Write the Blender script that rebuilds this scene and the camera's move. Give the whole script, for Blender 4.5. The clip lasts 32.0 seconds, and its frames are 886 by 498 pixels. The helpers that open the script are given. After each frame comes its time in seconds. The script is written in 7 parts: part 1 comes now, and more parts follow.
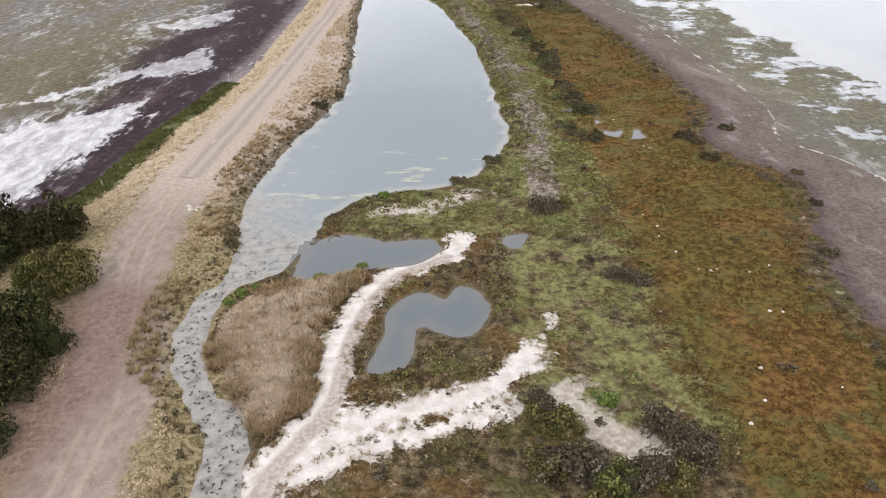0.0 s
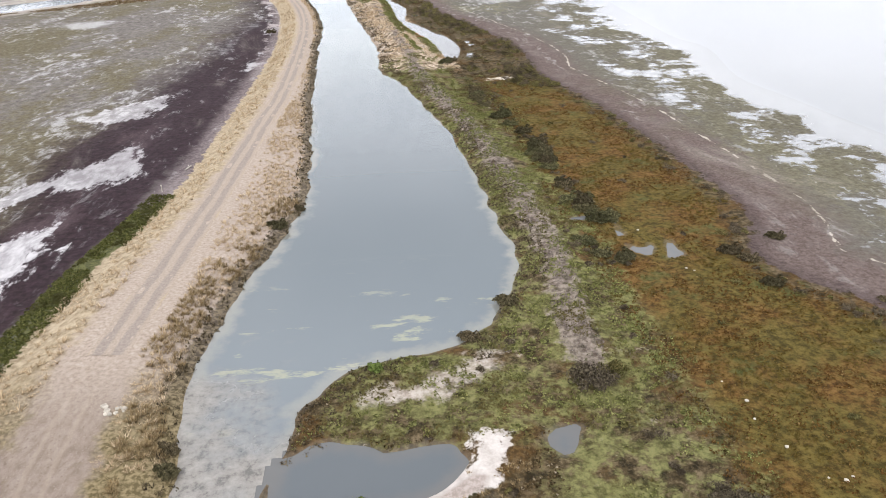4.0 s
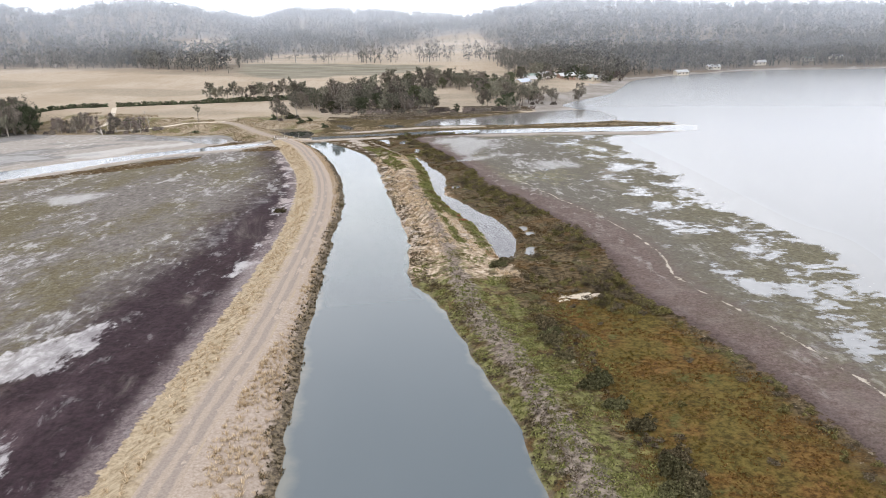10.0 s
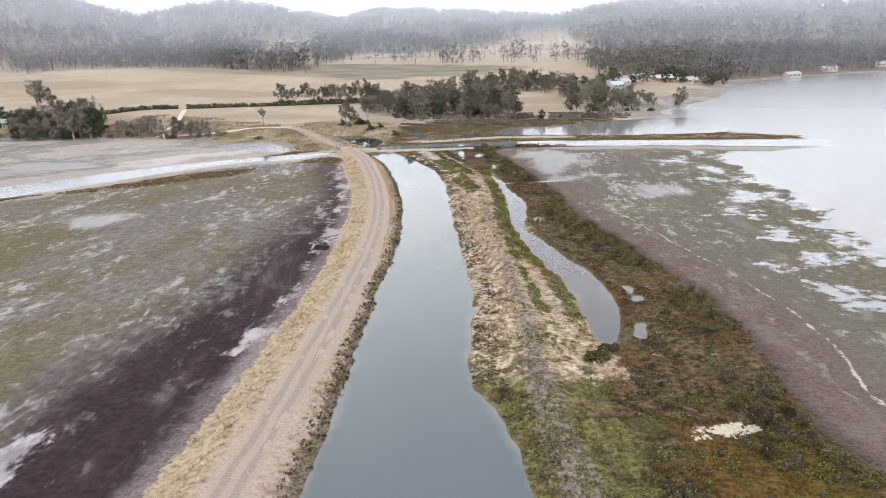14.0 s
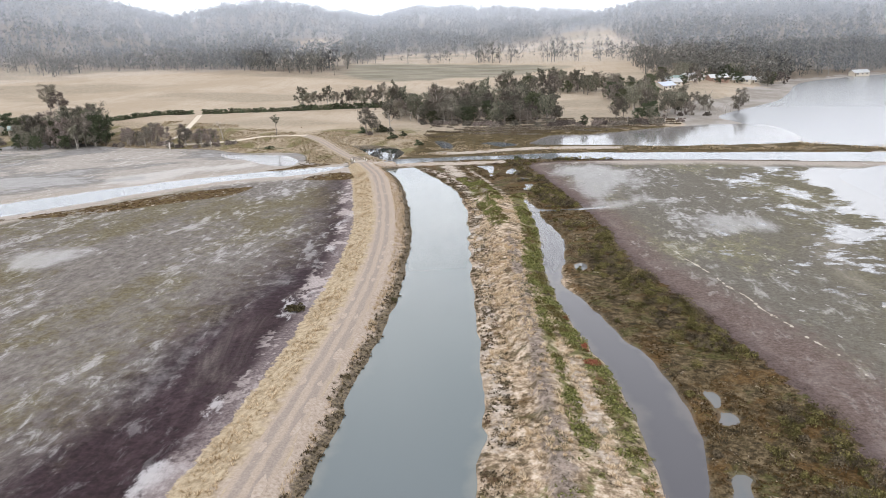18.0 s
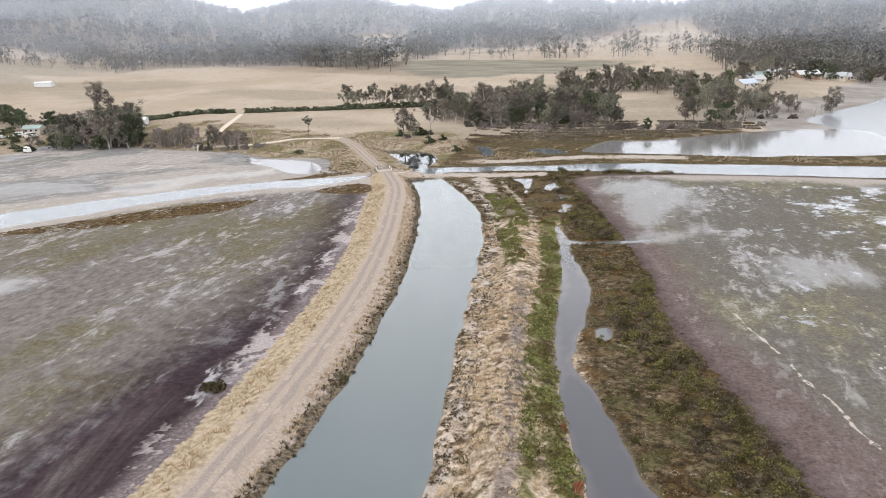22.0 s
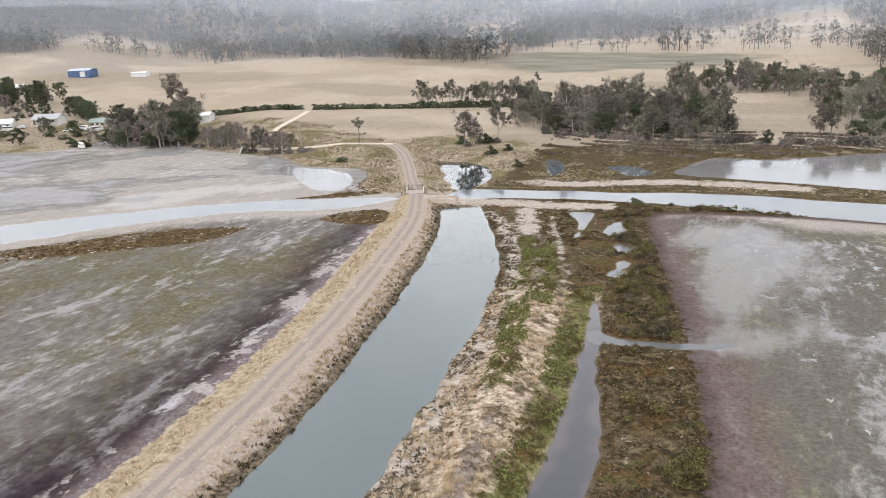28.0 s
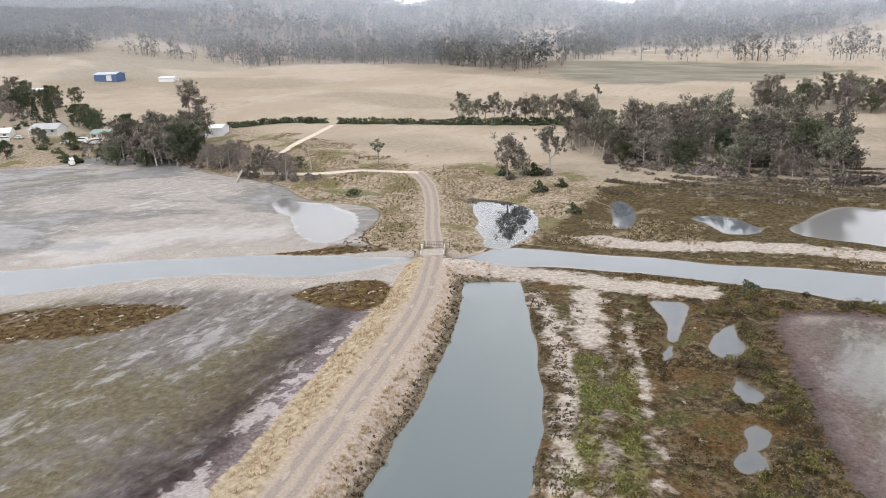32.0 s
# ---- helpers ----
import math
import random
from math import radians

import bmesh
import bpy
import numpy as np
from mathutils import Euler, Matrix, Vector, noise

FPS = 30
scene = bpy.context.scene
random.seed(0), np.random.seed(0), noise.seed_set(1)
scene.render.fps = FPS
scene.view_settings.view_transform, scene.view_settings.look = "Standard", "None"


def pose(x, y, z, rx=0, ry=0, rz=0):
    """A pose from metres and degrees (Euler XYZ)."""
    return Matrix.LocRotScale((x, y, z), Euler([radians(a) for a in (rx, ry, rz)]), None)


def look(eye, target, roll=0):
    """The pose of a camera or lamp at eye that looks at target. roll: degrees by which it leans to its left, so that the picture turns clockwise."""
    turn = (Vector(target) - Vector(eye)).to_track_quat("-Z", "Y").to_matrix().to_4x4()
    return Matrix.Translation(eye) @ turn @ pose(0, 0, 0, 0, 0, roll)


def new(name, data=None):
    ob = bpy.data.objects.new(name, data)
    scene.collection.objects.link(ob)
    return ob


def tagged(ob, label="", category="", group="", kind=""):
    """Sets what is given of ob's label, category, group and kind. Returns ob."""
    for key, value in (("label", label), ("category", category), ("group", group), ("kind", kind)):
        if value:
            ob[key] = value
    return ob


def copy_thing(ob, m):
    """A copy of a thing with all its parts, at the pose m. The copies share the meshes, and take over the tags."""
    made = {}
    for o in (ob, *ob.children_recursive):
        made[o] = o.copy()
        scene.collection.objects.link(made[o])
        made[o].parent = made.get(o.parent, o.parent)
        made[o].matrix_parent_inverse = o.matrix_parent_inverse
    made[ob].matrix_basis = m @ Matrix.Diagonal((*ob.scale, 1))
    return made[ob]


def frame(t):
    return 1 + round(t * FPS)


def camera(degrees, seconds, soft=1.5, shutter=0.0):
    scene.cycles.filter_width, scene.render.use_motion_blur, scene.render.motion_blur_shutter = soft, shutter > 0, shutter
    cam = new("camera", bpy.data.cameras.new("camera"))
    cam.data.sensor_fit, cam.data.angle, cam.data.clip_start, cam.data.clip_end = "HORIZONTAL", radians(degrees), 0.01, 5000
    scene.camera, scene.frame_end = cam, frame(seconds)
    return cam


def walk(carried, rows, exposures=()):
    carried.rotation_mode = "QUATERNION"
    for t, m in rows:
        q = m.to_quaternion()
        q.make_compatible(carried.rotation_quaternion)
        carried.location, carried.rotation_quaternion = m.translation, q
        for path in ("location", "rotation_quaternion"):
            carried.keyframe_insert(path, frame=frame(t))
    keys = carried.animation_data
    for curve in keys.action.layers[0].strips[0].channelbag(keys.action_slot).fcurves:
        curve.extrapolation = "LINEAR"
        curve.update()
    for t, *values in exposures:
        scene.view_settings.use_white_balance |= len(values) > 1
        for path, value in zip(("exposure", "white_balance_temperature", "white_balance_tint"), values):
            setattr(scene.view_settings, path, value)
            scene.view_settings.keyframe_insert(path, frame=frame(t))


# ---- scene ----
cam = camera(63.9, 32.0, 0.8)
METRES, EYE, TILT, LEAN, TURN = 265.2, 35.0, 0.0, 0.0, 0.0
ROWS = [
    (0.0, 0.0, 0.0, 0.0, -0.41, -30.7, 0.69),
    (0.5, -0.003, 0.0068, 0.0003, -3.41, -30.7, 0.78),
    (1.0, -0.0063, 0.0148, 0.0006, -5.96, -30.7, 0.82),
    (1.5, -0.0092, 0.024, 0.0006, -6.02, -30.65, 0.89),
    (2.0, -0.0113, 0.0343, 0.0007, -5.83, -30.61, 0.99),
    (2.5, -0.0131, 0.0455, 0.0008, -5.7, -30.47, 1.07),
    (4.5, -0.0172, 0.0972, 0.0015, -5.32, -24.72, 1.54),
    (5.0, -0.0172, 0.1116, 0.0019, -5.22, -22.15, 1.71),
    (5.5, -0.0172, 0.1262, 0.0023, -5.13, -19.58, 1.78),
    (6.0, -0.0171, 0.1413, 0.0022, -5.06, -17.18, 1.85),
    (6.5, -0.0167, 0.1562, 0.0018, -5.01, -16.25, 1.9),
    (7.0, -0.0162, 0.1716, 0.002, -4.98, -16.22, 1.96),
    (7.5, -0.0152, 0.1871, 0.0021, -4.95, -16.19, 2.04),
    (8.0, -0.0142, 0.2029, 0.0023, -4.8, -16.17, 2.1),
    (8.5, -0.013, 0.219, 0.0024, -4.49, -16.15, 2.09),
    (9.0, -0.0115, 0.2352, 0.0026, -3.77, -16.11, 2.11),
    (9.5, -0.01, 0.2514, 0.0027, -3.03, -16.09, 2.1),
    (10.0, -0.0086, 0.2676, 0.0029, -2.5, -16.06, 2.11),
    (10.5, -0.0074, 0.2839, 0.003, -1.88, -16.05, 2.11),
    (11.0, -0.0065, 0.3002, 0.0031, -0.69, -16.01, 2.14),
    (11.5, -0.0053, 0.3164, 0.003, 0.71, -15.97, 2.13),
    (12.0, -0.0044, 0.3326, 0.003, 1.81, -15.93, 2.11),
    (12.5, -0.0037, 0.3488, 0.003, 2.63, -15.9, 2.13),
    (13.0, -0.0031, 0.3649, 0.0029, 3.25, -15.88, 2.16),
    (13.5, -0.0026, 0.381, 0.0029, 3.67, -15.87, 2.16),
    (14.0, -0.0023, 0.3971, 0.0028, 4.15, -15.85, 2.14),
    (14.5, -0.0024, 0.4132, 0.0028, 4.53, -15.85, 2.15),
    (16.5, -0.0009, 0.4776, 0.0021, 6.17, -15.81, 2.44),
    (17.0, 0.0004, 0.4934, 0.0021, 6.7, -15.8, 2.52),
    (17.5, 0.0018, 0.509, 0.0021, 7.09, -15.79, 2.57),
    (18.0, 0.0039, 0.5243, 0.0022, 7.31, -15.78, 2.6),
    (18.5, 0.0066, 0.5389, 0.0022, 7.5, -15.78, 2.64),
    (19.0, 0.0095, 0.5533, 0.002, 7.96, -15.79, 2.66),
    (19.5, 0.0129, 0.5673, 0.002, 8.69, -15.76, 2.69),
    (20.0, 0.0166, 0.5812, 0.0019, 9.66, -15.77, 2.71),
    (20.5, 0.0206, 0.595, 0.0017, 10.6, -15.79, 2.75),
    (21.0, 0.0247, 0.6085, 0.0015, 11.52, -15.83, 2.8),
    (21.5, 0.0289, 0.6221, 0.0014, 12.55, -15.86, 2.85),
    (22.0, 0.0332, 0.6356, 0.0012, 13.29, -15.92, 2.86),
    (22.5, 0.0374, 0.649, 0.001, 14.0, -15.95, 2.9),
    (23.0, 0.0414, 0.6624, 0.0009, 14.71, -15.99, 2.9),
    (23.5, 0.0452, 0.676, 0.0007, 15.75, -16.02, 2.88),
    (24.0, 0.0479, 0.6893, 0.0007, 17.9, -16.01, 2.82),
    (24.5, 0.0508, 0.7037, 0.0005, 22.7, -15.89, 2.76),
    (25.0, 0.0545, 0.7185, 0.0005, 24.38, -15.92, 2.73),
    (25.5, 0.0558, 0.7326, 0.0005, 24.06, -15.98, 2.74),
    (27.5, 0.0613, 0.792, 0.0005, 23.17, -16.25, 2.79),
    (28.0, 0.0601, 0.8097, 0.0006, 23.14, -16.2, 2.69),
    (28.5, 0.0571, 0.8284, 0.0008, 23.16, -16.13, 2.54),
    (29.0, 0.0526, 0.8482, 0.0009, 23.17, -16.06, 2.42),
    (29.5, 0.0464, 0.8689, 0.0009, 23.15, -16.0, 2.33),
    (30.0, 0.0392, 0.8901, 0.0009, 23.1, -15.93, 2.28),
    (30.5, 0.0312, 0.9118, 0.0008, 23.05, -15.88, 2.22),
    (31.0, 0.0222, 0.9338, 0.0009, 23.02, -15.8, 2.18),
    (31.5, 0.0123, 0.9565, 0.0008, 24.57, -15.69, 2.14),
    (32.0, 0.0025, 0.9798, 0.0006, 27.38, -15.59, 2.1),
]
walk(cam, [(t, pose(0, 0, EYE, TILT, LEAN, TURN) @ pose(METRES * x, METRES * y, METRES * z, 90 + pitch, roll, yaw)) for t, x, y, z, yaw, pitch, roll in ROWS], [(0.0, 0.60), (1.5, 0.72), (4.5, 0.69), (7.0, 0.60), (9.5, 0.53), (32.0, 0.53)])

# ---- world, sun and exposure ----
SUN_EL, SUN_AZ = radians(48), radians(205)
world = bpy.data.worlds.new("world")
scene.world = world
world.use_nodes = True
wn, wl = world.node_tree.nodes, world.node_tree.links
sky = wn.new("ShaderNodeTexSky")
sky.sky_type, sky.sun_disc = "NISHITA", False
sky.sun_elevation, sky.sun_rotation = SUN_EL, SUN_AZ
sky.air_density, sky.dust_density, sky.ozone_density = 1.0, 4.0, 1.0
pale = wn.new("ShaderNodeHueSaturation")
pale.inputs["Saturation"].default_value = 0.15
wl.new(sky.outputs[0], pale.inputs["Color"])
# the cloud deck: an even pale layer with soft darker bellies
coords, cloud_noise = wn.new("ShaderNodeTexCoord"), wn.new("ShaderNodeTexNoise")
cloud_noise.inputs["Scale"].default_value, cloud_noise.inputs["Detail"].default_value = 2.2, 5.0
wl.new(coords.outputs["Generated"], cloud_noise.inputs["Vector"])
deck = wn.new("ShaderNodeValToRGB")
deck.color_ramp.elements[0].position, deck.color_ramp.elements[0].color = 0.35, (0.81, 0.83, 0.88, 1)
deck.color_ramp.elements[1].position, deck.color_ramp.elements[1].color = 0.65, (1.04, 1.035, 1.07, 1)
wl.new(cloud_noise.outputs["Fac"], deck.inputs[0])
lift = wn.new("ShaderNodeMix")
lift.data_type, lift.blend_type = "RGBA", "MULTIPLY"
lift.inputs[0].default_value = 1.0
lift.inputs[7].default_value = (8.6, 8.6, 8.6, 1)
wl.new(deck.outputs[0], lift.inputs[6])
cover = wn.new("ShaderNodeMix")
cover.data_type = "RGBA"
cover.inputs[0].default_value = 0.88
wl.new(pale.outputs[0], cover.inputs[6])
wl.new(lift.outputs[2], cover.inputs[7])
split, low_sky, glow = wn.new("ShaderNodeSeparateXYZ"), wn.new("ShaderNodeMapRange"), wn.new("ShaderNodeVectorMath")
wl.new(coords.outputs["Generated"], split.inputs[0])
for socket, value in zip(list(low_sky.inputs)[1:5], (0.0, 0.5, 1.45, 0.96)):
    socket.default_value = value
wl.new(split.outputs[2], low_sky.inputs[0])
glow.operation = "SCALE"
wl.new(cover.outputs[2], glow.inputs[0])
wl.new(low_sky.outputs[0], glow.inputs[3])
wl.new(glow.outputs[0], wn["Background"].inputs["Color"])
wn["Background"].inputs["Strength"].default_value = 0.13
sun_data = bpy.data.lights.new("sun", "SUN")
sun_data.energy, sun_data.angle, sun_data.color = 0.6, radians(20), (1.0, 0.98, 0.96)
sun = new("sun", sun_data)
sun.matrix_world = look((0, 0, 200), (-200 * math.cos(SUN_EL) * math.sin(SUN_AZ), -200 * math.cos(SUN_EL) * math.cos(SUN_AZ), 200 - 200 * math.sin(SUN_EL)))


# ---- materials ----
class Nodes:
    """A small writer of node trees."""

    def __init__(self, name):
        self.mat = bpy.data.materials.new(name)
        self.mat.use_nodes = True
        self.tree = self.mat.node_tree
        self.bsdf = self.tree.nodes["Principled BSDF"]
        self.geo = None

    def link(self, a, b):
        self.tree.links.new(a, b)

    def put(self, socket, value):
        if isinstance(value, bpy.types.NodeSocket):
            self.link(value, socket)
        elif isinstance(value, tuple) and len(value) == 3 and socket.type == "RGBA":
            socket.default_value = (*value, 1)
        else:
            socket.default_value = value

    def where(self, scale=(1, 1, 1), turn=0.0):
        if self.geo is None:
            self.geo = self.tree.nodes.new("ShaderNodeNewGeometry")
        if scale == (1, 1, 1) and not turn:
            return self.geo.outputs["Position"]
        m = self.tree.nodes.new("ShaderNodeMapping")
        m.inputs["Scale"].default_value, m.inputs["Rotation"].default_value = scale, (0, 0, radians(turn))
        self.link(self.geo.outputs["Position"], m.inputs["Vector"])
        return m.outputs[0]

    def noise(self, scale, detail=4.0, rough=0.55, stretch=(1, 1, 1), turn=0.0, warp=0.0):
        n = self.tree.nodes.new("ShaderNodeTexNoise")
        n.inputs["Scale"].default_value, n.inputs["Detail"].default_value = scale, detail
        n.inputs["Roughness"].default_value, n.inputs["Distortion"].default_value = rough, warp
        self.link(self.where(stretch, turn), n.inputs["Vector"])
        return n.outputs["Fac"]

    def math(self, op, a, b=0.0, c=0.0):
        n = self.tree.nodes.new("ShaderNodeMath")
        n.operation = op
        for socket, value in zip(n.inputs, (a, b, c)):
            self.put(socket, value)
        return n.outputs[0]

    def step(self, value, lo, hi, out_lo=0.0, out_hi=1.0):
        n = self.tree.nodes.new("ShaderNodeMapRange")
        n.interpolation_type = "SMOOTHSTEP"
        for socket, v in zip(n.inputs, (value, lo, hi, out_lo, out_hi)):
            self.put(socket, v)
        return n.outputs[0]

    def attr(self, name):
        n = self.tree.nodes.new("ShaderNodeAttribute")
        n.attribute_name = name
        return n.outputs["Fac"]

    def mix(self, fac, a, b, mode="MIX"):
        n = self.tree.nodes.new("ShaderNodeMix")
        n.data_type, n.blend_type = "RGBA", mode
        self.put(n.inputs[0], fac)
        self.put(n.inputs[6], a)
        self.put(n.inputs[7], b)
        return n.outputs[2]

    def tone(self, fac, *stops):
        n = self.tree.nodes.new("ShaderNodeValToRGB")
        ramp = n.color_ramp
        while len(ramp.elements) < len(stops):
            ramp.elements.new(0.5)
        for e, (p, c) in zip(ramp.elements, stops):
            e.position, e.color = p, (*c, 1)
        self.put(n.inputs[0], fac)
        return n.outputs[0]

    def bump(self, height, strength, distance):
        n = self.tree.nodes.new("ShaderNodeBump")
        n.inputs["Strength"].default_value, n.inputs["Distance"].default_value = strength, distance
        self.link(height, n.inputs["Height"])
        self.link(n.outputs[0], self.bsdf.inputs["Normal"])

    def done(self, color, rough=0.9, spec=0.3):
        self.put(self.bsdf.inputs["Base Color"], color)
        self.put(self.bsdf.inputs["Roughness"], rough)
        self.bsdf.inputs["Specular IOR Level"].default_value = spec
        return self.mat


def plain(name, color, vary=0.25, scale=6.0, rough=0.85, metal=0.0, random_tint=0.0, spec=0.3):
    """A surface of one colour with grain and stains at two scales."""
    n = Nodes(name)
    dark = tuple(c * (1 - vary) for c in color)
    light = tuple(min(1, c * (1 + vary)) for c in color)
    c = n.tone(n.noise(scale, 5), (0.3, dark), (0.7, light))
    c = n.mix(n.step(n.noise(scale * 0.13, 3), 0.45, 0.7, 0.0, 0.5), c, tuple(x * 0.72 for x in color))
    if random_tint:
        info = n.tree.nodes.new("ShaderNodeObjectInfo")
        hsv = n.tree.nodes.new("ShaderNodeHueSaturation")
        n.put(hsv.inputs["Value"], n.step(info.outputs["Random"], 0, 1, 1 - random_tint, 1 + random_tint))
        n.link(c, hsv.inputs["Color"])
        c = hsv.outputs[0]
    n.bump(n.noise(scale * 2.2, 4), 0.35, 0.03)
    n.bsdf.inputs["Metallic"].default_value = metal
    return n.done(c, rough, spec)


def island(name, stops, rough=0.85, patch=0.0, patch_color=(0.1, 0.1, 0.05), each=0.0):
    """Foliage or grass: every loose piece of the mesh takes its own tone."""
    n = Nodes(name)
    g = n.tree.nodes.new("ShaderNodeNewGeometry")
    c = n.tone(g.outputs["Random Per Island"], *stops)
    if patch:
        c = n.mix(n.step(n.noise(patch, 3), 0.48, 0.62, 0.0, 0.8), c, patch_color)
    if each:
        info, hsv = n.tree.nodes.new("ShaderNodeObjectInfo"), n.tree.nodes.new("ShaderNodeHueSaturation")
        n.put(hsv.inputs["Value"], n.step(info.outputs["Random"], 0, 1, 1 - each, 1 + each))
        n.put(hsv.inputs["Hue"], n.step(n.math("FRACT", n.math("MULTIPLY", info.outputs["Random"], 7.3)), 0, 1, 0.47, 0.525))
        n.link(c, hsv.inputs["Color"])
        c = hsv.outputs[0]
    return n.done(c, rough, 0.08)


# ---- plan: lines of the place, in metres ----
def spline(points, per=6, closed=False):
    """Catmull-Rom line through the corners."""
    p = np.array(points, float)
    n = len(p)
    out = []
    for i in range(n if closed else n - 1):
        a, b, c, d = ((p[(i + k) % n] if closed else p[min(max(i + k, 0), n - 1)]) for k in (-1, 0, 1, 2))
        s = np.linspace(0, 1, per, endpoint=False)[:, None]
        out.append(0.5 * (2 * b + (c - a) * s + (2 * a - 5 * b + 4 * c - d) * s**2 + (3 * b - a - 3 * c + d) * s**3))
    if not closed:
        out.append(p[-1:])
    return np.concatenate(out)


CANAL_LEFT = [(-15.3, 24), (-15.6, 30), (-17.2, 36.5), (-20.3, 41), (-21.7, 46), (-21.3, 51), (-19.6, 54.5), (-20.3, 61), (-21.4, 70.7), (-19.9, 82.5), (-17.6, 93), (-15, 106), (-15.5, 126), (-17.2, 155), (-18.5, 185), (-19.2, 208), (-20, 238), (-24, 272), (-30, 303), (-37.5, 333), (-46.4, 355)]
CANAL_RIGHT = [(-38.4, 358.5), (-28.2, 338), (-19.8, 317), (-14.7, 292), (-12, 268), (-8.6, 238), (-5.6, 213), (-4.4, 199), (-4.2, 178), (-0.4, 168), (3.6, 147), (6.5, 131), (7.8, 112), (8.2, 99), (8.8, 88), (5.3, 78.2), (1.1, 73), (-6.4, 71), (-11.1, 67.5), (-12.9, 61), (-15, 55.3), (-18.3, 52.5), (-19.3, 48), (-18.8, 43.5), (-17.2, 40), (-14.6, 37.4), (-13.3, 34.5), (-12.2, 29.5), (-12, 24)]
ROAD = [(-27, 8), (-24, 20), (-23.2, 29), (-24, 38), (-26.6, 48), (-28.8, 57), (-29.2, 65), (-28.3, 77), (-26.8, 95), (-25.2, 120), (-24.2, 140), (-23.1, 160), (-23.4, 200), (-24.7, 232), (-28, 262), (-33.2, 290), (-38.4, 312), (-45.4, 338), (-53.4, 357.5), (-58, 367), (-66, 381), (-75, 398), (-86, 416), (-97, 429)]
TOE = [(-900, -60), (-300, 10), (-120, 40), (-62, 58), (-43, 65), (-38.4, 71), (-37, 80), (-36, 90), (-33.6, 104), (-31.8, 121), (-31.3, 142), (-30.6, 167), (-30.2, 200), (-31.3, 227), (-34, 256), (-38.4, 283), (-46, 313), (-54.4, 344), (-60, 361)]
MARSH_EDGE = [(44, -60), (38, 10), (35.8, 40), (34.5, 48), (36, 58), (40.3, 72), (35.6, 79.6), (33.6, 85.5), (37.6, 95), (37.8, 106), (36.6, 118), (34.8, 138), (31.6, 156), (28.6, 170), (29.6, 191), (26.4, 213), (20.5, 238), (15.8, 256), (14.2, 271), (12, 288), (7, 313), (0.8, 340), (-1.8, 355), (6, 361), (40, 360), (110, 345)]
RIVER_SOUTH = [(-260, 180), (-180, 248), (-130, 299), (-113, 321), (-91.6, 341), (-75, 347), (-66, 353.5), (-60.5, 360.6), (-56.2, 362.9), (-51, 363.4), (-43, 365), (-30, 368.5), (-8, 369), (11, 365.5), (55, 357.6), (92, 349.4), (108, 346)]
RIVER_NORTH = [(112, 362), (99, 366), (59, 373), (12, 380), (-13, 378), (-37, 377), (-48, 375.5), (-51.6, 368.4), (-54.8, 366.5), (-58.6, 366.0), (-63, 363.6), (-70, 361.6), (-80, 358.5), (-100, 349), (-122, 334), (-144, 312), (-195, 262), (-275, 195)]
NORTH_SHORE = [(-2500, -200), (-900, 200), (-420, 395), (-258, 411), (-247, 446), (-231, 460), (-184, 430.5), (-148, 419), (-131, 413), (-112, 400), (-94, 398.5), (-84, 390), (-76, 371), (-63, 366), (-57, 366.6), (-52, 369), (-48.5, 377), (-37, 378.2), (-13, 379.4), (12, 381.4), (59, 374.6), (99, 367.6), (150, 356)]
RIDGE = [(11.3, 66), (11.4, 74), (12.6, 90), (11.8, 105), (10.6, 124), (8, 145), (5, 160), (3.4, 178), (2.4, 196), (0, 221), (-2.4, 249), (-8, 294), (-14, 320)]
GREEN_LINE = [(5.6, 188), (5.1, 196), (4.0, 204), (3.1, 212), (2.0, 221), (0.8, 235), (-0.8, 250)]
CREEK = [(-2.6, 307), (-0.4, 288), (0.8, 275), (1.3, 262), (1.9, 250), (3.8, 234), (6.8, 220.5), (8.9, 212), (10.1, 203), (11.2, 188.5), (13.6, 187.4), (15.5, 198), (15.2, 207), (13.6, 217), (10.6, 224.5), (7.6, 235.5), (4.5, 244), (5.3, 256), (5.6, 268), (4.2, 277), (1.9, 286), (0.6, 295), (-1.6, 305.5)]
LAGOON = [(104, 354), (96, 349), (86, 345), (71, 330), (69, 303), (68, 262), (65.5, 205), (68, 188), (62, 160), (64, 141), (66, 125), (70, 98), (78, 60), (95, 0), (130, -150), (300, -900), (2600, -900), (2600, 600), (900, 640), (453, 717), (338, 775), (206, 715), (150, 600), (128, 550), (84, 486), (84, 455), (86, 425), (84, 400), (90, 386), (106, 374)]
INLET = [(-2, 404), (1, 417), (7, 430), (22, 429), (45, 440), (72, 450), (92, 440), (88, 394), (60, 388.5), (40, 391), (13, 398)]
BLACK_POND = [(-73.5, 412.5), (-70, 414.6), (-62.7, 413.2), (-55, 407.5), (-48.5, 396), (-46, 388), (-46.6, 381), (-47.5, 375.6), (-51.5, 374.5), (-54, 378.5), (-57.5, 384), (-61.5, 393)]
NORTH_POOL = [(-125, 404), (-113, 398), (-102, 396.5), (-90, 389), (-82, 376), (-81, 369), (-88, 368), (-100, 380), (-113, 392)]
GREEN_POND = [(-116, 412), (-110, 416), (-101, 414), (-95, 409), (-99, 405), (-108, 407)]
BAY_POOL = [(-430, 330), (-310, 336), (-246, 350), (-238, 372), (-250, 391), (-262, 402), (-285, 408), (-330, 407), (-430, 394)]
